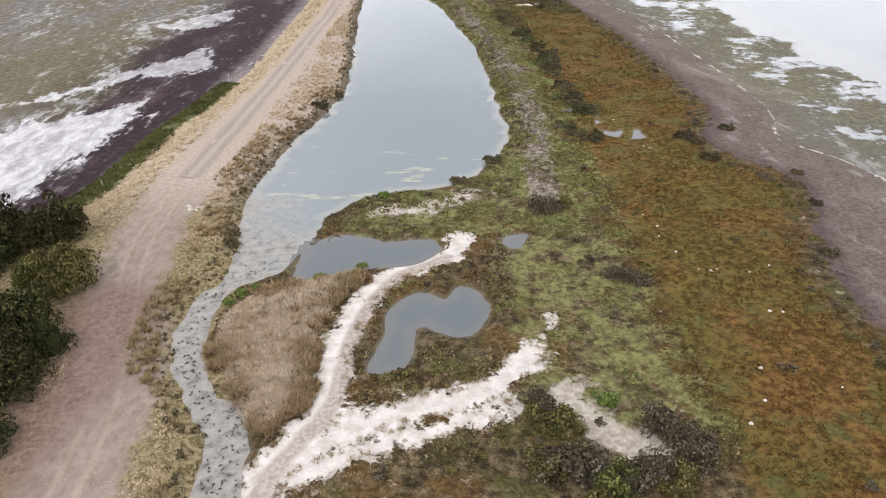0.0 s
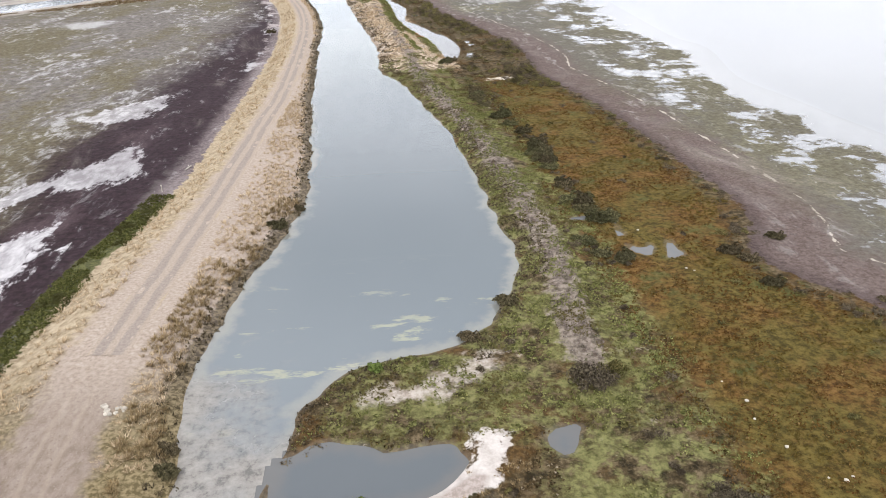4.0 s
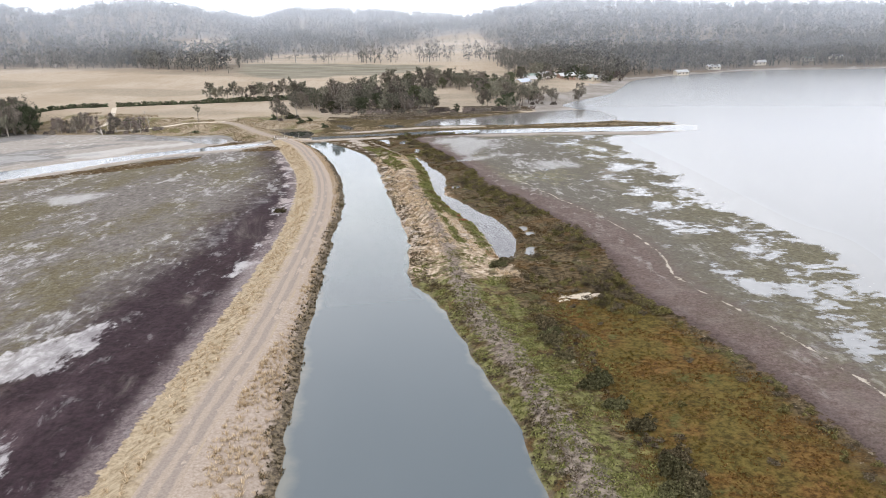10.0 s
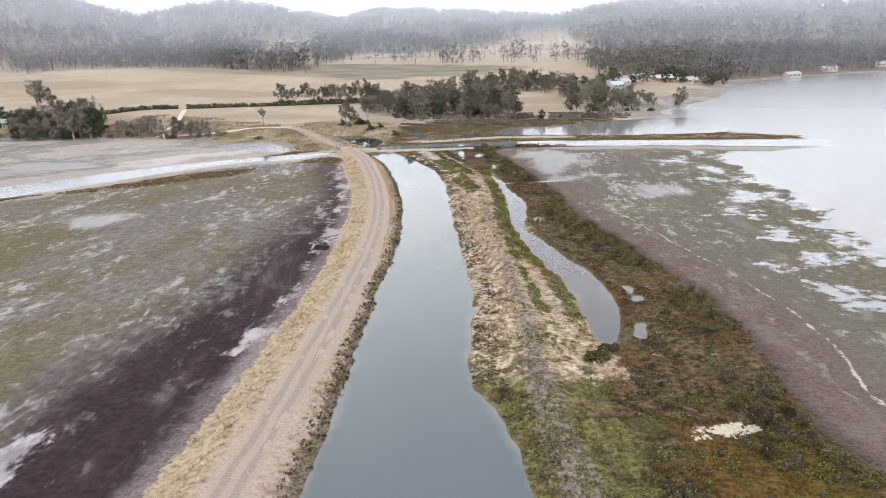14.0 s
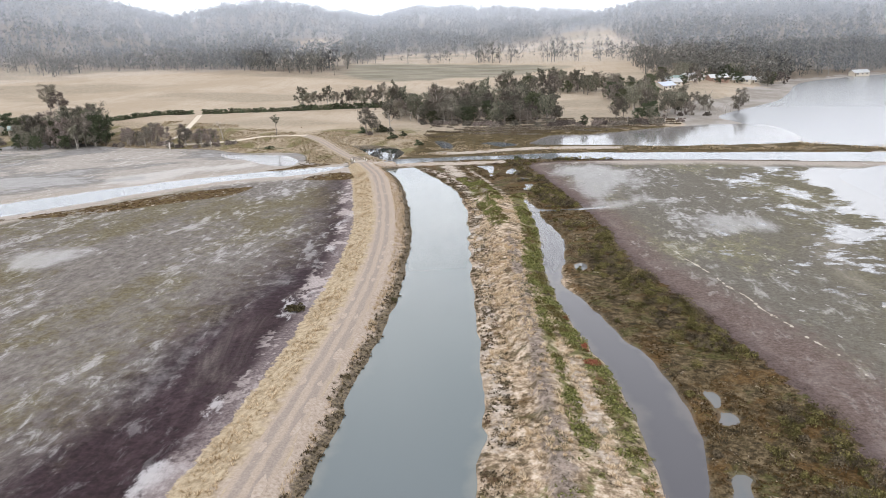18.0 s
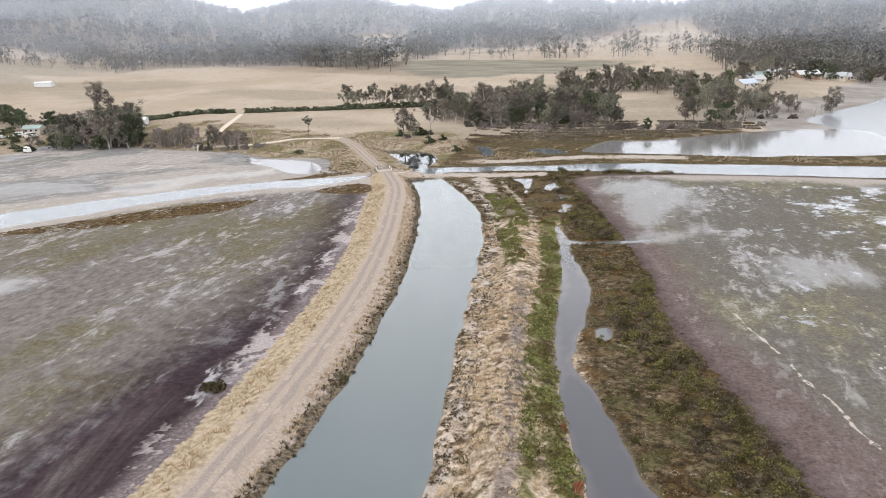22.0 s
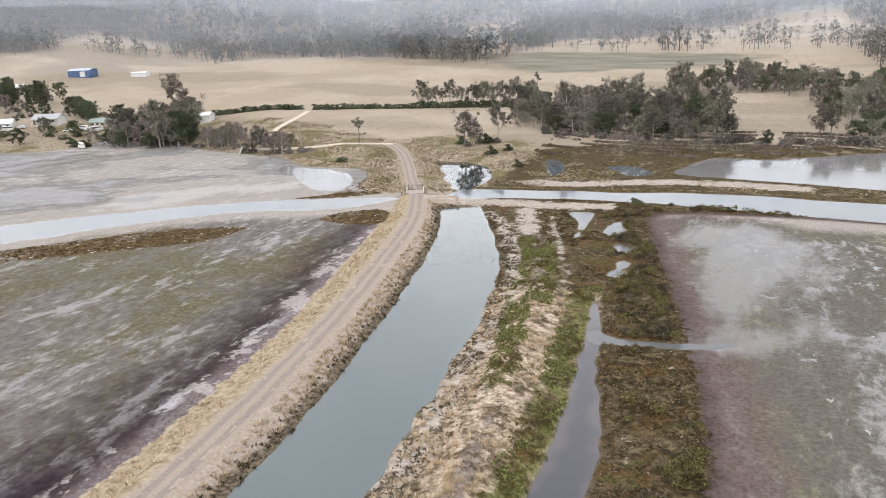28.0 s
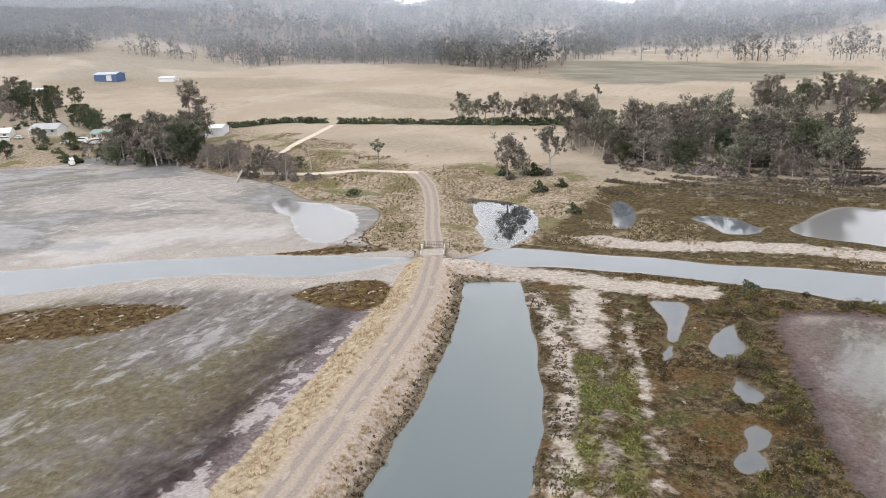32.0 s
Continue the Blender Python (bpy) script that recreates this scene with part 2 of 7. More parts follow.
PONDS = {
    "wash": [(-13.6, 54.2), (-13.4, 58.5), (-12.2, 61.2), (-10.2, 62.2), (-7, 61), (-4.6, 60.4), (-1.3, 60.8), (-0.1, 58.6), (-2.9, 56), (-7.5, 55.1), (-11.5, 53.6)],
    "heart": [(-5.7, 41.2), (-4.9, 45.8), (-4.6, 49.3), (-2.7, 51.4), (-0.6, 51.2), (0.3, 50.6), (1.2, 52.6), (3.2, 51.4), (3.7, 48), (2.4, 45.6), (0.2, 45.4), (-2, 46.4), (-2.4, 43.6), (-2.9, 41.8), (-4.2, 40.5)],
    "small": [(5.7, 59.8), (6.5, 61.4), (8.3, 61.8), (7.9, 59.8), (6.6, 58.8)],
    "split": [(21.4, 89.4), (22, 87.3), (23.6, 87.2), (23.9, 89.8), (23, 88.6)],
    "fork": [(24.6, 86.2), (25.2, 88.6), (26, 90.2), (26.2, 87.8), (26.6, 86.2)],
    "slot": [(17, 97.2), (19.8, 97.8), (19.9, 97), (17.2, 96.4)],
    "slit": [(21, 92.2), (21.6, 96.2), (22.2, 96), (21.8, 92)],
    "edge": [(16.1, 188.8), (17, 193.6), (18.2, 193), (17.4, 188.6)],
    "near_edge": [(17.7, 208.6), (18.9, 208.9), (19, 206.6), (18.6, 205.2), (19.9, 203.9), (19.6, 202.5), (18.1, 202.3), (18.3, 204.6)],
    "bead": [(7, 250.6), (6.7, 253.5), (8.3, 254.4), (8.9, 251.6)],
    "gutter": [(-0.4, 296), (3.4, 294.9), (8.4, 295.4), (13, 296.4), (15.5, 297.4), (15.6, 296.2), (13, 295), (8.4, 293.9), (3.3, 293.3), (0.2, 293.6)],
    "sleeve": [(-18, 356.3), (-15.5, 357.5), (-13.1, 357.1), (-12.4, 350), (-12.4, 343.6), (-13.6, 344.4), (-14.6, 350)],
    "drop": [(-13, 341.6), (-12.2, 341.8), (-12, 337.8), (-12.6, 338)],
    "moth": [(-8.3, 344.5), (-7.8, 348.5), (-6.5, 351.5), (-5.6, 347.5), (-4.4, 344.2), (-5.4, 341), (-7.2, 341.4)],
    "hook": [(-4.9, 336.6), (-3.2, 334.4), (-1.8, 332.8), (-2.4, 330.2), (-4, 331.8)],
    "lobe": [(-2.8, 324.6), (-1.9, 326.4), (-0.4, 325), (-1.2, 322), (-2.3, 322.2)],
    "foot": [(-3, 318.6), (-2.4, 321.4), (-0.8, 321), (-0.3, 318.8), (-1.6, 317.4)],
    "far_left": [(-40, 421), (-36.5, 420), (-31.2, 407), (-30.8, 397.4), (-33.6, 398.4), (-36, 406)],
    "far_right": [(-20.6, 410.4), (-14, 413.2), (-6.9, 403), (-12.2, 398.6), (-16, 404)],
}
CREST = 1.3
green_strip = np.array([(-19.9, 333.6), (-15.6, 322.5), (-14.0, 312.6), (-11.6, 300), (-8.6, 288), (-6.5, 278)], float)
green_strip_east = np.array([(-15.6, 331), (-14.6, 327.8), (-11.3, 313.9), (-8.6, 302)], float)
grey_strip = np.array([(-20.4, 339), (-18.4, 334), (-14.6, 322), (-12.6, 313.4), (-10, 302)], float)
foot_path = spline([(-12.5, 24), (-11.3, 30), (-9.7, 33.6), (-8.1, 36.6), (-7.6, 40), (-7.4, 44), (-6.6, 48), (-5.4, 51.4), (-3.6, 54.2), (0.4, 56.8)], 4)
green_line = np.array(GREEN_LINE, float)
red_line = np.array([(-28.2, 49), (-27.2, 43), (-27.6, 38), (-29, 33), (-31, 25)], float)
sage_field = np.array([(-190, 768), (-127, 781), (-31, 768), (30, 752), (-10, 700), (-60, 668), (-96, 652), (-156, 698)], float)
white_track = np.array([(-177, 501), (-166, 470), (-158, 444), (-160, 428), (-130, 424), (-104, 427), (-95, 428)], float)
sand_paths = [
    (spline([(-12.5, 24), (-11.6, 30), (-10.2, 33.5), (-8.4, 36), (-8.3, 40), (-8.4, 44), (-7.6, 48), (-6, 52), (-4, 54.6), (0.6, 57.2), (1.6, 60.5)], 4), 1.25),
    (spline([(-12, 29), (-10.4, 31.6), (-7, 34.2), (-3.5, 36.4), (0.5, 37.4), (3.8, 39), (6.6, 42.6)], 4), 1.25),
    (spline([(-9.5, 30.5), (-5, 33.4), (0, 35.2), (4, 36.8)], 4), 0.9),
    (spline([(4.6, 40), (7.4, 44), (9.2, 47.5)], 4), 0.25),
]
silt_paths = [
    (spline([(-34, 353), (-29.2, 345.8), (-23.6, 333.4), (-19.6, 324.7), (-16.5, 313.8), (-13.6, 300), (-12.4, 288), (-10, 266), (-8, 250)], 4), 1.3),
    (spline([(-7.4, 244), (-6.2, 229), (-3.6, 208), (-2.6, 196)], 4), 0.8),
    (np.array([(9.0, 37.8), (10.3, 36.3), (10.9, 34.4), (12.6, 33.2), (14.2, 32.6)]), 1.5),
    (spline([(-6.5, 66.2), (-2, 67.2), (3, 70)], 4), 1.1),
    (spline([(-50, 361.0), (-42, 361.8), (-32, 362), (-22, 361.5), (-12, 362.5)], 4), 3.2),
    (spline([(7.2, 192), (6.5, 200), (5.4, 208), (4.6, 214)], 4), 0.5),
    (spline([(-27, 356), (-25, 350), (-22.8, 344), (-21.6, 339)], 4), 2.2),
    (spline([(-20.7, 352.8), (-17.4, 342), (-14.0, 333.4), (-11.6, 325), (-9.6, 318), (-7.4, 309)], 4), 0.5),
    (spline([(-34, 386), (-26, 384.5), (-18, 386.5), (-8, 390), (10, 391), (26, 388)], 4), 3.4),
]
hummock_loop = spline([(-12.9, 34.8), (-15.7, 39.3), (-18.0, 45.4), (-17.0, 49.8), (-13.3, 52.4), (-8, 54), (-9.6, 49), (-10.4, 43.7), (-10, 38.6), (-11, 35.6)], 4, True)
salt_loops = [spline(p, 4, True) for p in (
    [(-47.3, 67.5), (-46.6, 79), (-43.5, 88), (-43.4, 103), (-48.5, 101), (-54, 97), (-60, 90), (-56, 74)],
    [(-65, 102), (-59, 108), (-54, 118), (-47, 127), (-43, 134), (-40, 121), (-43.5, 117), (-50, 115.5), (-56, 107)],
    [(-58, 150), (-56, 156), (-48, 164), (-45.5, 163), (-46, 154), (-49, 148)],
    [(-34.6, 228.6), (-36, 234.5), (-33, 241.4), (-31.6, 238.5), (-32.6, 233)],
    [(-33.6, 202.6), (-33, 205.2), (-32.2, 203.6)],
    [(-39, 263), (-38, 271.5), (-36.4, 266)],
    [(-40.6, 278), (-42.4, 290), (-43.2, 301), (-40.4, 291)],
    [(-34.4, 184), (-33.6, 189), (-31.8, 192.4), (-32.6, 186)],
    [(17, 166), (20, 167.6), (24, 167.3), (22.8, 165.7), (17.4, 165)],
)]
wet_loops = [spline(p, 4, True) for p in (
    [(8, 347), (21, 350), (27, 328), (19, 306), (12, 310), (8.6, 330)],
    [(9.6, 294), (14, 292.6), (21, 294), (27, 300), (24, 308), (15, 302)],
    [(35, 282), (43, 284), (47, 277), (37, 272)],
    [(-100, 262), (-90, 267), (-86, 255), (-96, 252)],
    [(-44.5, 208), (-44, 228), (-40.4, 248), (-39.6, 236), (-41, 210)],
    [(-133, 341), (-138, 353), (-122, 366), (-102, 375.5), (-93, 368), (-112, 356), (-117, 339)],
)]
isle_loops = [spline(p, 4, True) for p in (
    [(-126, 293.6), (-110, 297), (-92.4, 309.5), (-81.3, 318.2), (-79.2, 326), (-81, 329.6), (-97, 323), (-112, 308)],
    [(-160, 262), (-140, 280), (-128, 292), (-134, 291), (-152, 275)],
    [(-68.1, 339.4), (-65, 347.4), (-57.6, 350.4), (-53, 341), (-56, 337.5)],
    [(-86.6, 356.8), (-80, 364), (-80, 378), (-74.6, 384), (-66, 370), (-74, 361.5)],
)]

lines = {k: spline(v) for k, v in (("road", ROAD), ("toe", TOE), ("marsh", MARSH_EDGE), ("ridge", RIDGE), ("shore", NORTH_SHORE))}
canal_line = np.concatenate([spline(CANAL_LEFT, 8), spline(CANAL_RIGHT, 8)])
river_line = np.concatenate([spline(RIVER_SOUTH, 5), spline(RIVER_NORTH, 5)])
loops = {"canal": canal_line, "river": river_line, "creek": spline(CREEK, 7, True), "lagoon": spline(LAGOON, 4, True), "inlet": spline(INLET, 4, True), "black": spline(BLACK_POND, 5, True), "north_pool": spline(NORTH_POOL, 4, True), "green": spline(GREEN_POND, 4, True), "bay": spline(BAY_POOL, 4, True)}
loops |= {k: spline(v, 7, True) for k, v in PONDS.items()}
canal_mid = np.array([(-13.8, -60), (-13.8, 24), (-15.5, 38), (-20.4, 45), (-19, 54), (-15, 66), (-8, 80), (-4, 100), (-4, 130), (-8, 160), (-11, 185), (-12, 210), (-15, 240), (-18.5, 272), (-24, 305), (-33, 335), (-42.5, 357), (-47, 366)], float)


def nearest(x, y, line, closed=False, inside=False):
    """Distance from points to a line, signed: plus to the left of it, or minus inside a closed one."""
    a = line
    b = np.roll(line, -1, 0) if closed else line[1:]
    a = a if closed else line[:-1]
    if x.size == 1:
        e, px, py = b - a, x.ravel()[0] - a[:, 0], y.ravel()[0] - a[:, 1]
        s = np.clip((px * e[:, 0] + py * e[:, 1]) / (e[:, 0] ** 2 + e[:, 1] ** 2 + 1e-12), 0, 1)
        d = (px - s * e[:, 0]) ** 2 + (py - s * e[:, 1]) ** 2
        i = int(np.argmin(d))
        if closed:
            cross = ((py < 0) != (py - e[:, 1] < 0)) & (px < e[:, 0] * py / np.where(e[:, 1] == 0, 1e-12, e[:, 1]))
            return np.full(x.shape, math.sqrt(d[i]) * (-1 if cross.sum() % 2 else 1))
        return np.full(x.shape, math.sqrt(d[i]) * (1 if e[i, 0] * py[i] - e[i, 1] * px[i] >= 0 else -1))
    best = np.full(x.shape, 1e18)
    sign = np.ones(x.shape)
    odd = np.zeros(x.shape, bool)
    for (ax, ay), (bx, by) in zip(a, b):
        ex, ey = bx - ax, by - ay
        px, py = x - ax, y - ay
        s = np.clip((px * ex + py * ey) / (ex * ex + ey * ey + 1e-12), 0, 1)
        d = (px - s * ex) ** 2 + (py - s * ey) ** 2
        near = d < best
        best = np.where(near, d, best)
        if closed:
            if ay != by:
                odd ^= ((ay > y) != (by > y)) & (x < ex * (y - ay) / (by - ay) + ax)
        else:
            sign = np.where(near, np.where(ex * py - ey * px >= 0, 1.0, -1.0), sign)
    best = np.sqrt(best)
    return np.where(odd, -best, best) if closed else best * sign


def ragged(loop, amp, size):
    """A shoreline with small bays and points."""
    out = loop.copy()
    out[:, 0] += amp * fbm(loop[:, 0], loop[:, 1], size, 3)
    out[:, 1] += amp * fbm(loop[:, 0] + 40, loop[:, 1] - 70, size, 3)
    return out


def near_loop(x, y, loop, reach=14.0):
    """The signed distance to a closed line, worked out only near it."""
    lo, hi = loop.min(0) - reach, loop.max(0) + reach
    pick = (x > lo[0]) & (x < hi[0]) & (y > lo[1]) & (y < hi[1])
    out = np.full(x.shape, reach)
    if pick.any():
        out[pick] = np.minimum(nearest(x[pick], y[pick], loop, True), reach)
    return out


def ease(v, lo, hi):
    s = np.clip((v - lo) / (hi - lo), 0, 1)
    return s * s * (3 - 2 * s)


_rng = np.random.default_rng(7)
_lattice = _rng.random((256, 256))


def value_noise(x, y):
    i, j = np.floor(x).astype(int), np.floor(y).astype(int)
    u, v = x - i, y - j
    u, v = u * u * (3 - 2 * u), v * v * (3 - 2 * v)
    g = lambda a, b: _lattice[a % 256, b % 256]
    return (g(i, j) * (1 - u) + g(i + 1, j) * u) * (1 - v) + (g(i, j + 1) * (1 - u) + g(i + 1, j + 1) * u) * v


def fbm(x, y, size, octaves=4):
    """Noise from about -1 to 1."""
    out, amp, total = 0, 1.0, 0.0
    for k in range(octaves):
        f = 2.0**k / size
        out = out + amp * (2 * value_noise(x * f + 17.3 * k, y * f + 9.1 * k) - 1)
        total += amp
        amp *= 0.55
    return out / total


loops = {k: v if k == "lagoon" else ragged(v, 3.2 if k in ("north_pool", "bay") else 0.55 if k in PONDS else 0.8 if k == "canal" else 0.5 if k == "creek" else 1.6, 1.3 if k in PONDS else 2.4 if k in ("canal", "creek") else 7.0) for k, v in loops.items()}
canal_line = loops["canal"]

HILL_AZ = [-180, -110, -90, -75, -60, -45, -36, -31.5, -27.3, -24, -20.7, -17, -12.8, -9.8, -5, 0, 4.3, 7.6, 10.5, 16, 21, 28, 35, 45, 60, 90, 180]
HILL_EL = [0.2, 0.3, 1.5, 4.5, 5.6, 6.2, 5.2, 3.95, 2.75, 3.45, 3.8, 3.05, 2.2, 2.85, 2.6, 2.25, 1.85, 2.4, 2.75, 2.6, 2.25, 1.75, 1.3, 1.0, 0.8, 0.4, 0.2]
HILL_R = 1350.0


def rise(x, y):
    """Height of the land north of the river."""
    d = (x + 58) * -0.46 + (y - 367) * 0.888
    low = np.interp(d, [15, 66, 170, 290, 400, 600, 900, 1500], [0.3, 3, 7, 15, 24, 33, 42, 44])
    r = np.hypot(x - 5, y - 150)
    az = np.degrees(np.arctan2(x - 5, y - 150))
    el = np.interp(az, HILL_AZ, HILL_EL) + 0.10 * fbm(az * 10, r * 0.1, 30, 3)
    top = 31 + HILL_R * np.tan(np.radians(el))
    k = np.clip((r - np.interp(az, [-46, -30], [560, 680])) / (HILL_R - np.interp(az, [-46, -30], [560, 680])), 0, 1)
    k = (k * k * (3 - 2 * k)) ** np.interp(az, [-46, -30], [1.1, 1.5])
    spur = (0.5 - np.abs(fbm(x + 300, y, 330, 3))) * 22 * ease(r, 760, 960) * (1 - ease(r, 1080, 1300))
    return low + np.maximum(top - low, 0) * k * (1 - 0.7 * ease(r, HILL_R * 1.05, HILL_R * 1.9)) + 2.0 * fbm(x, y, 160, 3) * ease(d, 150, 500) + spur


WOOD_AZ = [-75, -51.4, -47, -45.5, -44.6, -40.4, -34.7, -28.8, -23.3, -15.9, -14.6, -12, -5.4, 1.5, 4.6, 7.5, 10, 12, 20, 30, 60]
WOOD_R = [600, 774, 755, 810, 845, 816, 764, 710, 652, 590, 700, 800, 826, 930, 966, 820, 700, 600, 585, 640, 760]
clearings = [np.array(p, float) for p in (
    [(-232, 783), (-266, 870), (-211, 895), (-150, 807), (-140, 770)],
    [(-288, 945), (-294, 1012), (-250, 1070), (-215, 980)],
    [(147, 913), (198, 894), (176, 839), (122, 820), (95, 870)],
    [(427, 1302), (526, 1123), (610, 1180), (480, 1330)],
)]


def woods(x, y):
    """How deep the points lie in the hill forest, in metres."""
    r, az = np.hypot(x - 5, y - 150), np.degrees(np.arctan2(x - 5, y - 150))
    deep = r - np.interp(az, WOOD_AZ, WOOD_R) + 34 * fbm(x, y, 70, 3)
    for loop in clearings:
        deep = np.minimum(deep, near_loop(x, y, loop, 60.0) + 22 * fbm(x, y, 40, 3) if loop is not clearings[-1] else near_loop(x, y, loop, 60.0))
    return deep


def survey(x, y):
    """All that the place has at the points: height and the signed distances (plus: inside) of its kinds of ground."""
    s = {}
    toe = nearest(x, y, lines["toe"])
    marsh = -nearest(x, y, lines["marsh"])
    shore = nearest(x, y, lines["shore"])
    marsh = np.where((x > 100) & (shore < 0), np.maximum(marsh, 12.0), marsh)
    road = np.abs(nearest(x, y, lines["road"]))
    ridge = np.abs(nearest(x, y, lines["ridge"]))
    side = nearest(x, y, canal_mid)
    water = np.full(x.shape, 14.0)
    for name, loop in loops.items():
        d = near_loop(x, y, loop)
        if name == "canal":
            canal = d
        if name == "river":
            river = d
        if name == "lagoon":
            lagoon = near_loop(x, y, loop, 60.0)
            continue
        if name == "creek":
            creek = d
        water = np.minimum(water, d)
    north = shore
    left_mud = (toe > 0) & (north < 0)
    right_mud = (marsh > 0) & (north < 0)
    # heights
    calm = (1 - ease(-62 - x, 0, 30)) * (1 - ease(x - 48, 0, 30)) * (1 - ease(y - 384, 0, 40))
    n1, n2 = fbm(x, y, 9, 3) * (0.25 + 0.75 * calm), fbm(x + 50, y - 20, 2.2, 3) * calm
    mud = 0.11 + 0.05 * n1 + 0.02 * n2
    flat = np.where(right_mud, np.clip(lagoon * 0.0065, -0.5, 0.17) + 0.03 + 0.02 * n1 * ease(lagoon, 2, 12), mud)
    spit = 0.30 + 0.10 * n1 + 0.06 * n2 + 0.75 * np.exp(-((ridge / 2.6) ** 2)) * ease(y, 60, 80)
    straw_spit = ease(y, 172, 185) * (1 - ease(y, 330, 350))
    spit = spit + straw_spit * 0.55 * ease(-creek + 9, 0, 0.1) * np.exp(-((ridge / 6.0) ** 2))
    spit = np.where(x > 18, 0.22 + 0.06 * n1 + 0.06 * n2, spit)
    bank = CREST * np.minimum(ease(-toe, 0, 4.5), ease(canal, -0.3, 4.2)) + 0.06 * n2
    yard = (0.6 + 0.12 * n1 + 0.05 * n2) * ease(-toe, 0, 8) * ease(canal, -0.2, 2.5)
    bank = yard + (bank - yard) * ease(y, 58, 78)
    land = np.where(side > 0, np.where(toe > 0, mud, bank), np.where(marsh > 0, flat, spit))
    up = np.minimum(rise(x, y), 0.25 + 0.16 * np.maximum(north, 0)) + (0.10 * n1 + 0.08 * n2) * (1 - ease(north, 60, 120))
    causeway_n = CREST * (1 - ease(road, 2.4, 6.0)) * ease(-y, -430, -405)
    up = np.maximum(up, causeway_n)
    up = np.where(lagoon < 59, np.minimum(up, 0.02 + 0.05 * np.minimum(lagoon, 12) + 0.16 * np.maximum(lagoon - 12, 0)), up)
    land = np.where(north > 0, up, land)
    # road bench through the bridge ends
    end = (1 - ease(road, 2.2, 5.5)) * ease(y, 345, 352) * (1 - ease(y, 385, 395))
    land = land * (1 - end) + np.maximum(land, CREST) * end
    slope = np.where(side > 0, 0.55, 0.30) + 1.6 * (1 - ease(np.hypot(x + 57, y - 364.6), 5, 10))
    z = np.where(water > 8, land, np.minimum(land, 0.02 + slope * water))
    s["z"] = np.maximum(z, -1.3)
    # kinds of ground
    s["toe"], s["marsh"], s["north"], s["road"], s["ridge"], s["side"] = toe, marsh, north, road, ridge, side
    s["canal"], s["river"], s["lagoon"], s["creek"], s["water"] = canal, river, lagoon, creek, water
    bank_zone = np.minimum(np.minimum(-toe, side), -north)
    s["bank"] = bank_zone
    s["lmud"] = np.minimum(toe, np.where(north > 0, -np.abs(north), 9))
    s["rmud"] = np.minimum(marsh, np.where(north > 0, -np.abs(north), 9))
    orange = np.minimum(np.minimum(marsh * -1 - 2.5, x - 17.2 - 0.02 * (100 - y)), np.minimum(167 - y, y - 8))
    s["orange"] = orange
    spit_in = np.minimum(np.minimum(-side, -marsh), -north)
    s["spit"] = spit_in
    axis = 2.0 - 0.115 * (y - 200)
    s["straw"] = np.minimum(np.minimum(spit_in, np.minimum(y - 177, 308 - y) * 0.5), 8.5 - np.abs(x - axis))
    s["heather"] = np.interp(y, [172, 188], [1.6, 0.9]) - ridge - 3 * (1 - ease(y, 62, 70)) - 3 * ease(y, 262, 280)
    green = np.minimum(spit_in, np.minimum(4.6 - np.abs(ridge - 2.2), 190 - y))
    green = np.maximum(green, 0.4 * np.minimum(np.minimum(x - 5.5, 18.5 - x), np.minimum(y - 34, 120 - y)))
    green = np.maximum(green, 0.5 * np.minimum(np.minimum(x + 10, 9 - x), np.minimum(y - 61, 75 - y)))
    green = np.maximum(green, 1.0 - np.abs(nearest(x, y, green_line)))
    s["green"] = np.maximum(green, np.minimum(np.interp(y, [230, 250], [1.6, 2.3]) - np.abs(creek - 1.3), np.minimum(np.interp(y, [188, 200, 212, 224, 236, 250, 262, 275, 290, 306], [12.4, 12.8, 11.8, 9, 6, 3.2, 3.3, 2.6, 1.2, -2]) - x, 2.0)))
    s["straw"] = np.minimum(s["straw"], 0.6 - np.maximum(0, s["green"]) * ease(y, 190, 200))
    strip = np.abs(nearest(x, y, green_strip))
    s["green"] = np.maximum(s["green"], np.maximum(2.0 - strip, 1.6 - np.abs(nearest(x, y, green_strip_east))))
    s["heather"] = np.maximum(s["heather"], 0.9 - np.abs(nearest(x, y, grey_strip)))
    for key, paths in (("sand", sand_paths), ("silt", silt_paths)):
        sand = np.full(x.shape, -9.0)
        for line, half in paths:
            lo, hi = line.min(0) - 12, line.max(0) + 12
            pick = (x > lo[0]) & (x < hi[0]) & (y > lo[1]) & (y < hi[1])
            if pick.any():
                sand[pick] = np.maximum(sand[pick], half - np.abs(nearest(x[pick], y[pick], line)))
        s[key] = sand
    low = np.minimum(np.minimum(x + 44, np.interp(x, [-44, -10, 40], [428, 449, 446]) - y), np.minimum(north, 30))
    s["fen"] = low
    s["path"] = 0.65 - np.abs(nearest(x, y, foot_path))
    s["hummock"] = -near_loop(x, y, hummock_loop)
    salt = np.full(x.shape, -9.0)
    for loop in salt_loops:
        salt = np.maximum(salt, -near_loop(x, y, loop, 9.0))
    s["salt"] = salt
    film = np.full(x.shape, -9.0)
    for loop in wet_loops:
        film = np.maximum(film, -near_loop(x, y, loop, 9.0))
    s["film"] = film
    isle = np.full(x.shape, -9.0)
    for loop in isle_loops:
        isle = np.maximum(isle, -near_loop(x, y, loop, 9.0))
    s["isle"] = isle
    s["z"] = s["z"] + np.where(s["hummock"] > 0, 0.25 * ease(s["hummock"], 0, 2), 0) + 0.12 * ease(isle, 0, 0.8)
    s["red"] = 4.0 - np.abs(nearest(x, y, red_line))
